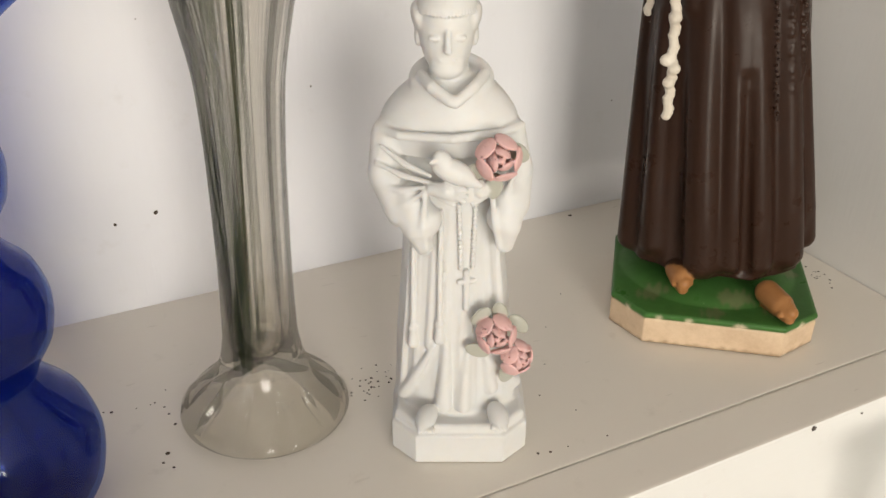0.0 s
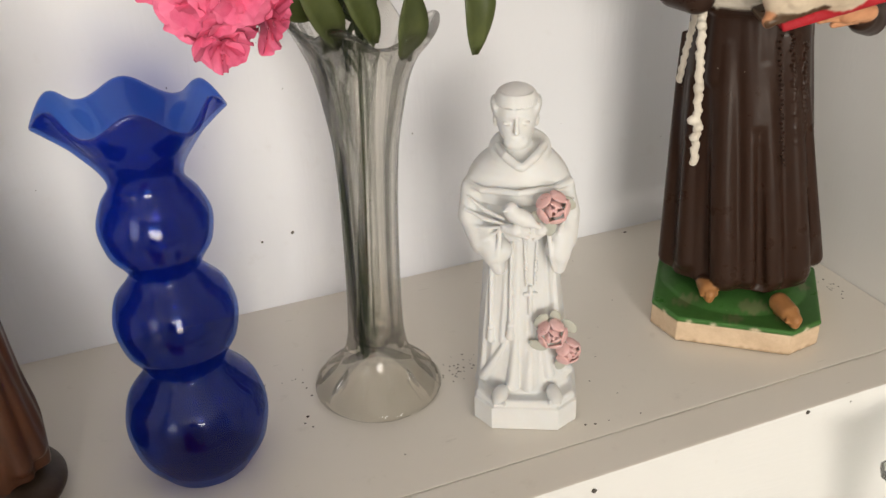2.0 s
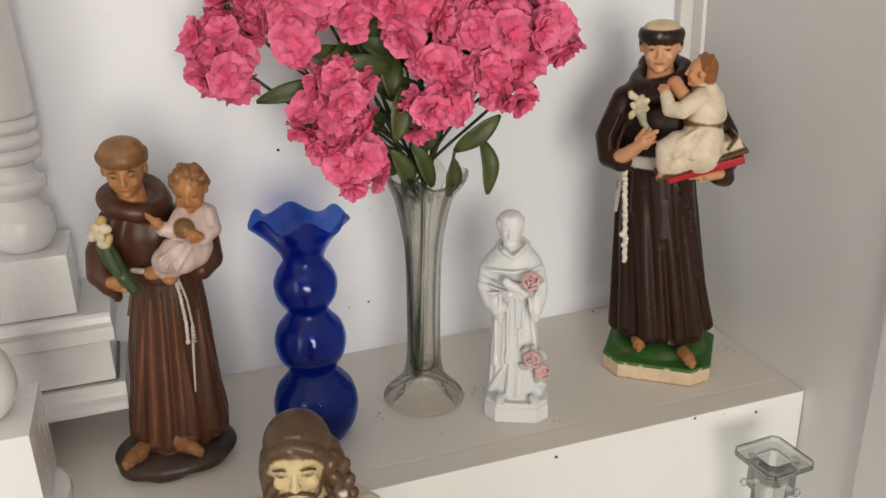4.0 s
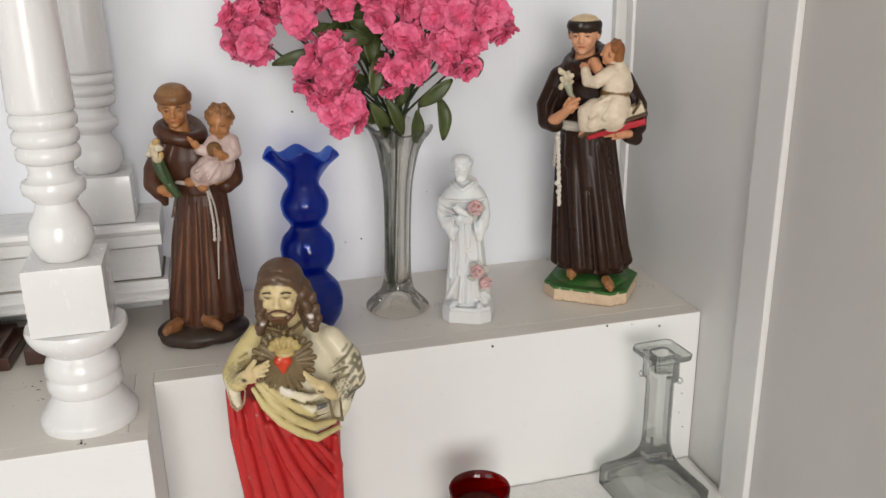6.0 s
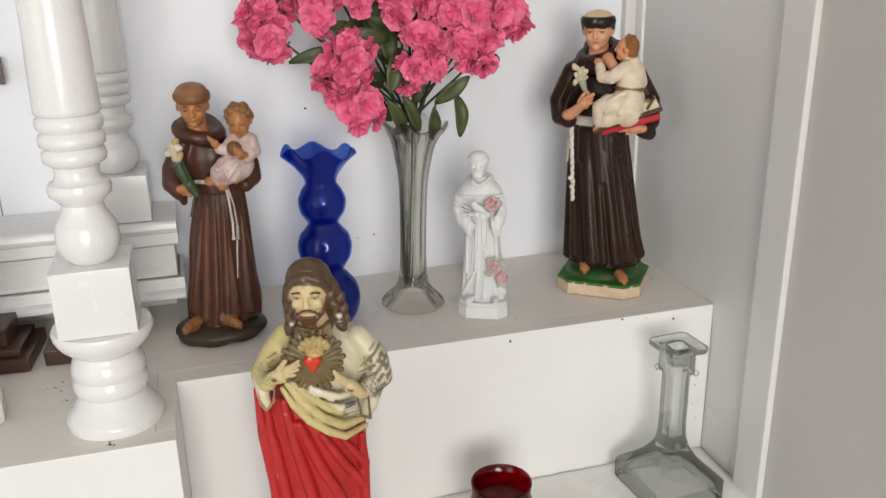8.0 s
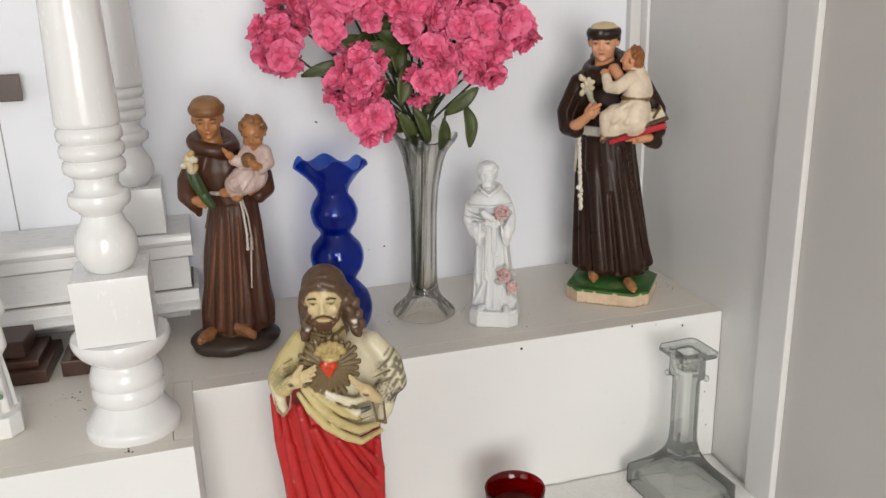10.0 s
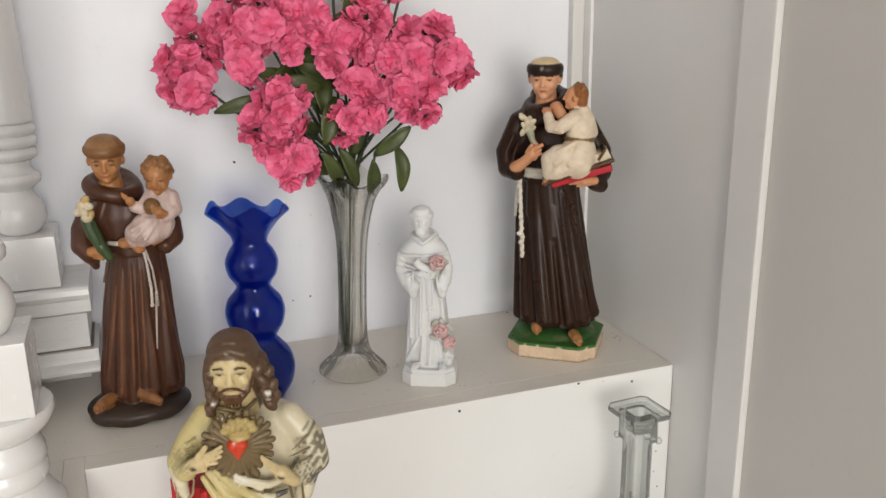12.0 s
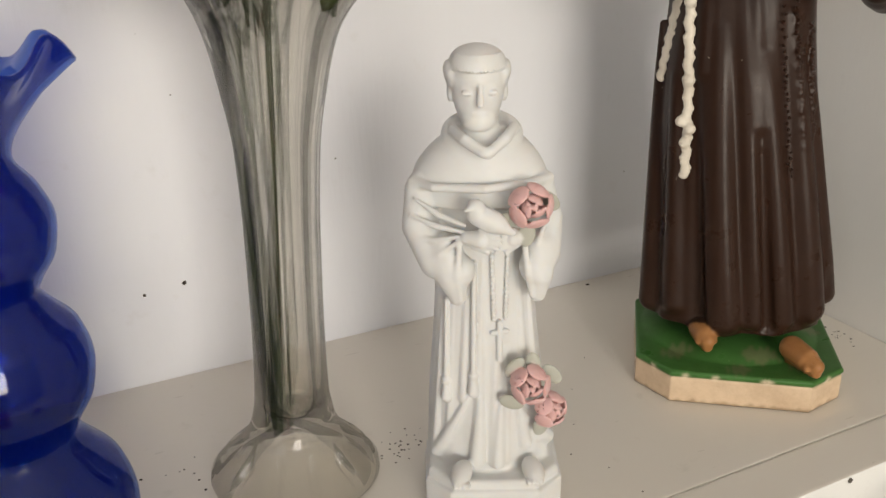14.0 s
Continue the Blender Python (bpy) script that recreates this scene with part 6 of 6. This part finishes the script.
    # head: smooth skull, soft brow and nose, short beard, tonsured hair
    mid = (-0.0057, -0.0041, 0.1707)

    def at(x, y, z):
        return tuple(Vector(mid) + Euler((radians(4), 0, radians(2))).to_matrix() @ Vector((x, y, z)) * 0.0134)
    s.ell(at(0, 0.05, 0.18), (0.0098, 0.0112, 0.0112), w, k=0.001)
    s.ell(at(0, -0.12, -0.34), (0.0080, 0.0086, 0.0090), w, k=0.003)
    for sx in (-1, 1):
        s.ell(at(0.34 * sx, -0.86, 0.06), (0.0024, 0.0016, 0.0017), w, k=0.0022, cut=True)
        s.ell(at(0.33 * sx, -0.70, 0.03), (0.0019, 0.0012, 0.0010), w, k=0.0006)
        s.ell(at(0.68 * sx, 0.16, 0.34), (0.0026, 0.0066, 0.0046), w, (0, 14 * sx, 0), 0.0022)
        s.ell(at(0.70 * sx, 0.02, -0.12), (0.0014, 0.0026, 0.0036), w, k=0.0008)
    s.limb([at(0, -0.82, 0.20), at(0, -0.96, -0.20)], [0.0008, 0.0013], w, 0.0014)
    s.ell(at(0, -0.70, -0.52), (0.0030, 0.0012, 0.0008), w, k=0.0006)
    s.ell(at(0, -0.50, -0.76), (0.0058, 0.0044, 0.0040), w, k=0.0014)
    s.ell(at(0, 0.62, 0.10), (0.0092, 0.0050, 0.0096), w, k=0.002)
    s.ell(at(0, 0.08, 0.66), (0.0098, 0.0110, 0.0056), w, (6, 0, 2), 0.0006)
    for i in range(20):
        a = radians(-22 - 136 * i / 19)
        s.limb([at(0.62 * math.cos(a), 0.08 + 0.66 * math.sin(a), 0.94), at(0.74 * math.cos(a), 0.06 + 0.86 * math.sin(a), 0.56)], [0.0003, 0.0004], w, 0.0008)
    # cords and beads
    for x0, z0, x1, z1 in ((-0.0178, 0.0909, -0.0184, 0.0579), (-0.0075, 0.1077, -0.0081, 0.0623)):
        s.limb([s.on(skirt, x0, z0, 0.0012), s.on(skirt, x1, z1, 0.0014)], [0.0010, 0.0011], w, 0.0004)
        s.ell(s.on(skirt, x1, z1 - 0.001, 0.0014), (0.0019,) * 3, w, k=0.0004)
        s.limb([s.on(skirt, x1, z1 - 0.001, 0.0014), s.on(skirt, x1, z1 - 0.0080, 0.0014)], [0.0013, 0.0023], w, 0.0004)
    for x0, z0, x1, z1 in ((-0.0010, 0.1102, -0.0002, 0.0850), (0.0050, 0.1103, 0.0042, 0.0851)):
        for i in range(15):
            f = i / 14
            s.ell(s.on(skirt, x0 + (x1 - x0) * f, z0 + (z1 - z0) * f, 0.0012), (0.0010,) * 3, w, k=0.0003)
    s.limb([s.on(skirt, 0.0020, 0.0834, 0.0012), s.on(skirt, 0.0019, 0.0680, 0.0012)], 0.0012, w, 0.0004)
    s.limb([s.on(skirt, -0.0007, 0.0794, 0.0012), s.on(skirt, 0.0049, 0.0795, 0.0012)], 0.0010, w, 0.0004)
    # feet
    for p_, rz_ in (((-0.0133, -0.0221, 0.0219), -16), ((0.0152, -0.0198, 0.0213), 14)):
        s.ell(p_, (0.0042, 0.0072, 0.0034), w, (8, 0, rz_), 0.0014)
        for i in range(4):
            s.ell(tuple(np.array(p_) + (0.0017 * (i - 1.5), -0.0062, -0.0010)), (0.0010, 0.0018, 0.0012), w, k=0.0005)
    # roses with grey-green leaves
    leaf = (0.46, 0.465, 0.41)
    for c, r, n_ in (((0.0119, -0.0254, 0.1336), 0.0072, (0.15, -1, 0.20)), ((0.0133, -0.0224, 0.0611), 0.0070, (0.05, -1, 0.2)), ((0.0224, -0.0163, 0.0466), 0.0064, (0.6, -0.8, 0.1))):
        rose_pink(s, c, r, n_)
    for c, rot in (((0.0182, -0.0188, 0.1334), (0, 40, 10)), ((0.0106, -0.0224, 0.1226), (0, 95, 0)), ((0.0042, -0.0225, 0.1279), (0, 160, 0)), ((0.0076, -0.0179, 0.0668), (0, -50, 0)), ((0.0064, -0.0184, 0.0519), (0, 20, 0)), ((0.0147, -0.0164, 0.0673), (0, 80, 0)), ((0.0219, -0.0158, 0.0624), (0, 50, 0)), ((0.0183, -0.0163, 0.0400), (0, 110, 0))):
        s.ell(c, (0.0050, 0.0010, 0.0030), leaf, rot, 0.0004)
    ob = s.skin("white_figurine", BISQUE)
    ob.matrix_basis = pose(-0.2540, 0.0670, SHELF_Z + 0.0002, 0, 0, -26)
    return tagged(ob, "white bisque porcelain friar figurine with a dove and pink roses", "figurine")


white_figurine()


# white praying figurine with green sprigs
def praying_figurine():
    s = Sculpt(0.00095)
    w, g, pk = (0.80, 0.79, 0.77), (0.22, 0.33, 0.20), (0.60, 0.30, 0.30)
    s.slab(chamfered(0.031, 0.026, 0.010), 0.0, 0.020, w, 0.001, 0.0015)
    s.robe([(0.018, 0.0270, 0.0205, 0, 0.002), (0.05, 0.0245, 0.0185, 0, 0.002), (0.09, 0.0210, 0.0165, 0, 0.002), (0.12, 0.0205, 0.0150, 0, 0.002), (0.14, 0.0190, 0.0135, 0, 0.003), (0.155, 0.0095, 0.0095, 0, 0.003)], w, 0.06, 11, 8.0, 0.002, z_fold=(0.02, 0.16), seed=21)
    for sx in (-1, 1):
        s.limb([(sx * 0.017, 0.002, 0.140), (sx * 0.025, -0.004, 0.115), (sx * 0.016, -0.016, 0.112), (sx * 0.004, -0.021, 0.126)], [0.0075, 0.0085, 0.0085, 0.0055], w, 0.003)
        s.limb([(sx * 0.020, -0.012, 0.110), (sx * 0.022, -0.013, 0.085), (sx * 0.019, -0.013, 0.072)], [0.0078, 0.0080, 0.0040], w, 0.003)
    s.limb([(0, -0.022, 0.122), (0, -0.023, 0.142)], [0.0042, 0.0022], w, 0.001)
    s.limb([(0, 0.002, 0.150), (0, 0.0, 0.166)], [0.0070, 0.0062], w, 0.001)
    at = face(s, (0, -0.001, 0.177), 0.0125, w, None, brow=w, nod=10, k=0.001, eyes=False)
    s.ell(at(0, 0.32, 0.25), (0.0122, 0.0120, 0.0135), w, k=0.002)
    s.limb([at(0, 0.4, 0.3), (0.0, 0.010, 0.150), (0.0, 0.014, 0.11)], [0.012, 0.015, 0.014], w, 0.003)
    for i in range(8):
        s.ell((0.006 + 0.010 * math.sin(i * 1.7), -0.021 + 0.002 * (i % 2), 0.032 + 0.0065 * i * 0.5 + 0.004 * (i % 3)), (0.0045, 0.0012, 0.0028), g, (0, 40 * i, 0), 0.0006)
    rose_pink(s, (0.002, -0.0225, 0.040), 0.0048, (0, -1, 0.2), pk)
    ob = s.skin("white_figurine", BISQUE)
    ob.matrix_basis = pose(-0.7680, -0.0170, SHELF_Z + 0.0002, 0, 0, 8)
    return tagged(ob, "white bisque porcelain figurine with folded hands and green sprigs", "figurine")


praying_figurine()

# ---- bouquet of silk flowers ----
def petal_grid(verts, faces, m, r, ruff, seed, nu=5, nv=5):
    """One cupped, crinkled petal: from its root at the origin outwards along +x."""
    rng = random.Random(seed)
    ph = rng.random() * 6.28
    base = len(verts)
    for i in range(nu):
        for j in range(nv):
            a, b = 2 * i / (nu - 1) - 1, 2 * j / (nv - 1) - 1
            u, v = 0.5 + 0.5 * a * math.sqrt(1 - b * b / 2), b * math.sqrt(1 - a * a / 2)
            edge = max(a * a, b * b)
            x = r * u * (1 + 0.05 * edge * math.cos(6 * v + ph))
            z = r * (0.26 * u * u - 0.10 * u) + ruff * r * u * u * 0.34 * math.sin(2.4 * v + ph) + ruff * r * 0.16 * u * math.sin(11 * v + ph * 2)
            verts.append(m @ Vector((x, v * r * 0.74, z - 0.14 * r * v * v * u - 0.10 * r * max(0, u - 0.75))))
    for i in range(nu - 1):
        for j in range(nv - 1):
            a = base + i * nv + j
            faces.append((a, a + 1, a + nv + 1, a + nv))


def floret_mesh(seed, r):
    """A double blossom of ruffled petals, facing +z."""
    rng = random.Random(seed)
    verts, faces = [], []
    for count, lift, size, up in ((5, -0.05, 1.0, 4), (5, 0.08, 0.80, 26), (3, 0.16, 0.52, 52)):
        for i in range(count):
            a = 360 * (i + rng.uniform(-0.18, 0.18)) / count + lift * 300
            m = pose(0, 0, lift * r, 0, 0, a) @ pose(0, 0, 0, rng.uniform(-14, 14), -up + rng.uniform(-14, 14), 0)
            petal_grid(verts, faces, m, r * size * rng.uniform(0.88, 1.1), 0.46, rng.random(), 7, 13)
    b = len(verts)
    tv, tf = tube([(0, 0, -r * 0.45), (0, 0, r * 0.02)], [r * 0.10, r * 0.2], 6)
    me = bpy.data.meshes.new("floret")
    me.from_pydata([tuple(v) for v in verts + tv], [], faces + [tuple(i + b for i in f) for f in tf])
    me.materials.append(PETAL)
    me.materials.append(STEM)
    n = len(faces)
    me.polygons.foreach_set("material_index", [0] * n + [1] * len(tf))
    me.polygons.foreach_set("use_smooth", [True] * (n + len(tf)))
    me.update()
    return me


def leaf_blade(name, parent, root, tip, width, bend, seed, mat):
    """A pointed oval leaf with a folded midrib and thickness."""
    rng = random.Random(seed)
    root, tip = Vector(root), Vector(tip)
    d = tip - root
    side = d.cross(Vector((0.2, -1, 0.25))).normalized()
    nrm = side.cross(d).normalized()
    verts, faces = [], []
    nu, nv = 10, 5
    for i in range(nu):
        u = i / (nu - 1)
        w = width * (math.sin(math.pi * min(1, u * 0.92 + 0.05)) ** 0.75)
        c = root + d * u + nrm * bend * math.sin(math.pi * u) + Vector((0, 0, -abs(bend) * 0.6 * u * u))
        for j in range(nv):
            v = 2 * j / (nv - 1) - 1
            verts.append(c + side * w * v + nrm * (abs(v) * w * 0.35 + 0.0006 * math.sin(9 * u + 3 * v + seed)))
    for i in range(nu - 1):
        for j in range(nv - 1):
            a = i * nv + j
            faces.append((a, a + 1, a + nv + 1, a + nv))
    ob = mesh_object(name, verts, faces, mat, True, parent)
    so = ob.modifiers.new("thickness", "SOLIDIFY")
    so.thickness, so.offset = 0.0006, 0
    return ob


def bouquet():
    vx, vy, vz = VASE_X, VASE_Y, SHELF_Z
    e = empty("flower_bouquet", pose(vx, vy, vz))
    meshes = [floret_mesh(31 + i, 0.0172) for i in range(7)]
    rng = random.Random(7)
    # where each main stem stands at the bottom and at the mouth of the vase, and its radius
    mains = [(-0.0070, 0.001, -0.010, 0.005, 0.0014), (-0.0050, 0.004, 0.000, 0.010, 0.0017), (-0.0060, -0.003, 0.008, 0.002, 0.0011), (-0.0020, 0.006, -0.004, -0.004, 0.0012), (-0.0035, 0.000, 0.004, -0.007, 0.0010), (0.0005, 0.004, 0.012, 0.008, 0.0009)]
    # head centre (x, y, z from the vase's foot), its spread, number of blossoms
    heads = [(-0.140, 0.010, 0.315, 0.029, 13), (-0.139, 0.032, 0.370, 0.007, 2), (-0.132, 0.020, 0.348, 0.012, 3), (-0.102, 0.023, 0.372, 0.015, 4), (-0.107, 0.012, 0.347, 0.012, 3),
             (-0.076, -0.018, 0.359, 0.029, 13), (-0.092, -0.025, 0.327, 0.012, 3), (-0.058, -0.033, 0.346, 0.014, 4), (-0.081, 0.019, 0.402, 0.018, 6), (-0.059, 0.003, 0.400, 0.014, 4),
             (-0.035, -0.023, 0.368, 0.016, 4), (-0.005, -0.035, 0.343, 0.022, 8), (0.028, -0.022, 0.362, 0.016, 5), (-0.002, 0.006, 0.415, 0.030, 12), (-0.035, 0.003, 0.407, 0.016, 4),
             (0.032, 0.008, 0.412, 0.015, 4), (0.074, 0.004, 0.415, 0.011, 3), (0.056, 0.003, 0.392, 0.004, 1), (0.075, -0.029, 0.327, 0.034, 18), (0.104, -0.034, 0.321, 0.016, 5),
             (0.046, -0.031, 0.329, 0.015, 4), (0.067, -0.041, 0.284, 0.014, 4), (0.049, -0.040, 0.296, 0.012, 3), (0.006, -0.051, 0.308, 0.011, 3), (0.009, -0.055, 0.281, 0.016, 5),
             (-0.007, -0.045, 0.271, 0.012, 3), (-0.066, -0.034, 0.293, 0.019, 6), (-0.082, -0.029, 0.272, 0.014, 4), (-0.048, -0.046, 0.268, 0.003, 1), (-0.058, -0.040, 0.239, 0.019, 7),
             (-0.076, -0.029, 0.252, 0.012, 3)]
    for hi, (hx, hy, hz, spread, count) in enumerate(heads):
        a = 2.4 * hi
        sx0, sy0, sx1, sy1, sr = mains[hi % len(mains)]
        fz = 0.86 + 0.05 * (hi % 4)
        neck = Vector((sx0 + (sx1 - sx0) * fz, sy0 + (sy1 - sy0) * fz, 0.024 + 0.19 * fz))
        top = Vector((hx, hy, hz))
        line = bez(neck, neck + Vector((hx * 0.10, hy * 0.10, 0.03)), top - Vector((hx * 0.35, hy * 0.35, (hz - 0.19) * 0.35)), top, 11)
        v, f = tube(line, [0.0014] * 11, 6)
        spray = mesh_object("flower_spray", v, f, STEM, True, e)
        axis = (top - Vector((hx * 0.3, 0.05, hz - 0.12))).normalized()
        for i in range(count):
            # blossoms on a dome over the head's middle
            t = (i + 0.5) / count
            th = math.acos(1 - 1.7 * t)
            ph = i * 2.39996 + hi
            q = Vector((hx * 2.2, -0.16, hz - 0.20)).normalized().to_track_quat("Z", "Y")
            d = q @ Vector((math.sin(th) * math.cos(ph), math.sin(th) * math.sin(ph), math.cos(th)))
            pos = top + Vector((d.x, d.y * 0.8, d.z)) * spread * (rng.uniform(0.78, 1.04) if i % 4 else rng.uniform(0.3, 0.6)) if count > 1 else top
            ob = new("floret", rng.choice(meshes))
            ob.parent = spray
            sc = rng.uniform(0.82, 1.08)
            qq = (d + Vector((rng.uniform(-0.35, 0.35), rng.uniform(-0.5, 0.1), rng.uniform(-0.3, 0.35)))).to_track_quat("Z", "Y")
            ob.matrix_basis = Matrix.LocRotScale(pos, qq, (sc, sc, sc * rng.uniform(0.85, 1.1))) @ pose(0, 0, 0, 0, 0, rng.uniform(0, 360))
    # the main stems that stand in the vase
    for x0, y0, x1, y1, r in mains:
        v, f = tube([(x0 + (x1 - x0) * f_, y0 + (y1 - y0) * f_, 0.024 + 0.19 * f_) for f_ in (0, 0.2, 0.4, 0.6, 0.8, 1.0)], r, 8)
        mesh_object("stem", v, f, STEM, True, e)
    # twigs that carry the low leaves
    for a, b in (((0.0225, -0.0175, 0.1957), (0.0227, -0.0339, 0.2367)), ((0.0227, -0.0339, 0.2367), (0.0430, -0.0406, 0.2445))):
        v, f = tube([a, tuple((Vector(a) + Vector(b)) / 2 + Vector((0, 0, 0.002))), b], 0.0012, 6)
        mesh_object("stem", v, f, STEM, True, e)
    # leaves
    blades = [((0.022, -0.036, 0.237), (0.055, -0.049, 0.267), 0.0098, 0.004), ((0.043, -0.041, 0.245), (0.045, -0.046, 0.205), 0.0098, 0.006), ((-0.023, -0.026, 0.303), (-0.074, -0.024, 0.311), 0.0103, 0.006),
              ((-0.066, -0.005, 0.291), (-0.122, -0.003, 0.287), 0.0092, 0.008), ((-0.019, -0.037, 0.290), (-0.028, -0.045, 0.254), 0.0115, 0.004), ((0.043, -0.010, 0.347), (0.068, -0.016, 0.362), 0.0098, 0.004),
              ((0.007, -0.012, 0.350), (0.005, -0.017, 0.385), 0.0098, 0.003), ((0.086, -0.020, 0.285), (0.087, -0.030, 0.265), 0.0092, 0.004), ((0.019, -0.025, 0.198), (0.017, -0.045, 0.236), 0.0098, 0.003),
              ((-0.009, -0.019, 0.206), (-0.029, -0.034, 0.245), 0.0098, 0.004), ((0.007, -0.022, 0.205), (-0.011, -0.028, 0.248), 0.0086, 0.004), ((-0.020, -0.016, 0.219), (-0.040, -0.022, 0.234), 0.0080, 0.003),
              ((0.005, -0.022, 0.236), (0.004, -0.022, 0.274), 0.0126, 0.003), ((-0.009, -0.008, 0.304), (-0.043, -0.011, 0.327), 0.0138, 0.006), ((-0.016, 0.004, 0.309), (-0.043, -0.011, 0.285), 0.0126, 0.005),
              ((-0.002, 0.000, 0.296), (-0.004, -0.020, 0.328), 0.0138, 0.004), ((-0.024, -0.005, 0.316), (-0.024, -0.025, 0.282), 0.0126, 0.005)]
    for _ in range(22):
        root = Vector((rng.uniform(-0.060, 0.040), rng.uniform(-0.006, 0.016), rng.uniform(0.245, 0.385)))
        way = Vector((rng.uniform(-1, 1), rng.uniform(-1.0, 0.1), rng.uniform(-0.35, 0.9))).normalized()
        blades.append((root, root + way * rng.uniform(0.034, 0.052), rng.uniform(0.0115, 0.0150), rng.uniform(0.002, 0.007)))
    for i, (a, b, w, bend) in enumerate(blades):
        leaf_blade("leaf", e, a, b, w * 0.8, bend, i, LEAF)
    return tagged(e, "bouquet of bright pink artificial silk flowers with green leaves", "flowers")


bouquet()


# ---- small things ----
def speck(name, x, y, z, r, mat, flat=(0, 0, 1), seed=0, label="", kind="", parent=None):
    rng = random.Random(seed)
    bm = bmesh.new()
    bmesh.ops.create_icosphere(bm, subdivisions=1, radius=r)
    for v in bm.verts:
        v.co *= rng.uniform(0.75, 1.2)
    ob = part(name, bm, mat, parent, label)
    q = Vector(flat).to_track_quat("Z", "Y")
    ob.matrix_basis = Matrix.LocRotScale((x, y, z), q, (1, 1.0, 0.45))
    return ob


for i, (x, z, r) in enumerate(((-0.248, 1.0915, 0.0017), (-0.116, 1.0980, 0.0015), (-0.052, 1.0895, 0.0016), (-0.086, 1.0955, 0.0007), (-0.0165, 1.0, 0.0011), (-0.012, 0.955, 0.0010), (-0.018, 0.975, 0.0008))):
    tagged(speck("nail_head", x, -0.0003, z, r, NAIL, (0, -1, 0), i), "small dark nail head in the white shelf front", "nail", "nail heads of the shelf front")


def grit(name, label, spots, seed, flat):
    """Specks scattered over a board, all in one mesh."""
    rng = random.Random(seed)
    verts, faces = [], []
    for x, y, z, sx, sy, n, r0 in spots:
        for _ in range(n):
            r = r0 * rng.uniform(0.5, 1.3)
            dx, dy = rng.gauss(0, sx), rng.gauss(0, sy)
            c = Vector((x + dx, y + dy, z)) if flat else Vector((x + dx, y, z + dy))
            b = len(verts)
            a0 = rng.random() * 6.28
            k = 5
            for j in range(k):
                a = a0 + 6.283 * j / k
                rr = r * rng.uniform(0.7, 1.3)
                o = Vector((rr * math.cos(a), rr * math.sin(a), 0.0001)) if flat else Vector((rr * math.cos(a), -0.0001, rr * math.sin(a)))
                verts.append(c + o)
            verts.append(c + (Vector((0, 0, r * 0.7)) if flat else Vector((0, -r * 0.6, 0))))
            faces += [(b + j, b + (j + 1) % k, b + k) if flat else (b + (j + 1) % k, b + j, b + k) for j in range(k)]
    ob = mesh_object(name, verts, faces, GRIT, False)
    return tagged(ob, label, "grit", "", "stuff")


grit("shelf_grit", "dark specks of grit scattered on the shelf top",
     [(-0.280, 0.112, SHELF_Z, 0.010, 0.006, 38, 0.00055), (-0.370, 0.132, SHELF_Z, 0.012, 0.010, 9, 0.0006), (-0.368, 0.096, SHELF_Z, 0.004, 0.005, 3, 0.0009), (-0.20, 0.10, SHELF_Z, 0.05, 0.05, 8, 0.0005), (-0.42, 0.06, SHELF_Z, 0.06, 0.03, 8, 0.0005),
      (-0.018, 0.090, SHELF_Z, 0.006, 0.006, 16, 0.0006), (-0.099, 0.216, SHELF_Z, 0.0005, 0.0005, 1, 0.0012), (-0.211, 0.069, SHELF_Z, 0.001, 0.001, 1, 0.0009), (-0.22, 0.033, SHELF_Z, 0.006, 0.003, 3, 0.0007), (-0.66, -0.03, SHELF_Z, 0.03, 0.04, 12, 0.0007), (-0.70, 0.02, SHELF_Z, 0.012, 0.012, 14, 0.0010), (-0.642, -0.098, SHELF_Z, 0.004, 0.002, 6, 0.0010), (-0.60, 0.05, SHELF_Z, 0.02, 0.04, 6, 0.0006)], 3, True)
grit("wall_specks", "small dark specks on the white wall",
     [(-0.346, BACK, 1.153, 0.0003, 0.0003, 1, 0.0012), (-0.366, BACK, 1.150, 0.0003, 0.0003, 1, 0.0010), (-0.261, BACK, 1.206, 0.0003, 0.0003, 1, 0.0008), (-0.42, BACK, 1.315, 0.0004, 0.0004, 1, 0.0012), (-0.07, BACK, 1.17, 0.0004, 0.0004, 1, 0.0007), (-0.3, BACK, 1.2, 0.12, 0.06, 7, 0.0004)], 5, False)


def window_unit(name, m, w, h, label):
    """A white sash window with four panes in its opening."""
    e = empty(name, m)
    for x0, x1, z0, z1 in ((-w / 2, w / 2, 0, 0.05), (-w / 2, w / 2, h - 0.05, h), (-w / 2, -w / 2 + 0.05, 0.05, h - 0.05), (w / 2 - 0.05, w / 2, 0.05, h - 0.05)):
        part("window_frame", box_bm(x0, x1, -0.03, 0.0, z0, z1, 0.002), GLOSS, e)
    return tagged(e, label, "window", "", "structure")


window_unit("window_1", pose(-0.70, -3.03, 1.02), 1.2, 1.2, "white painted window frame in the room wall")
# unseen frame that goes with the added left fill
window_unit("window_2", pose(-2.43, -1.75, 1.15, 0, 0, 90), 1.2, 1.15, "unseen window frame added round the left fill light")
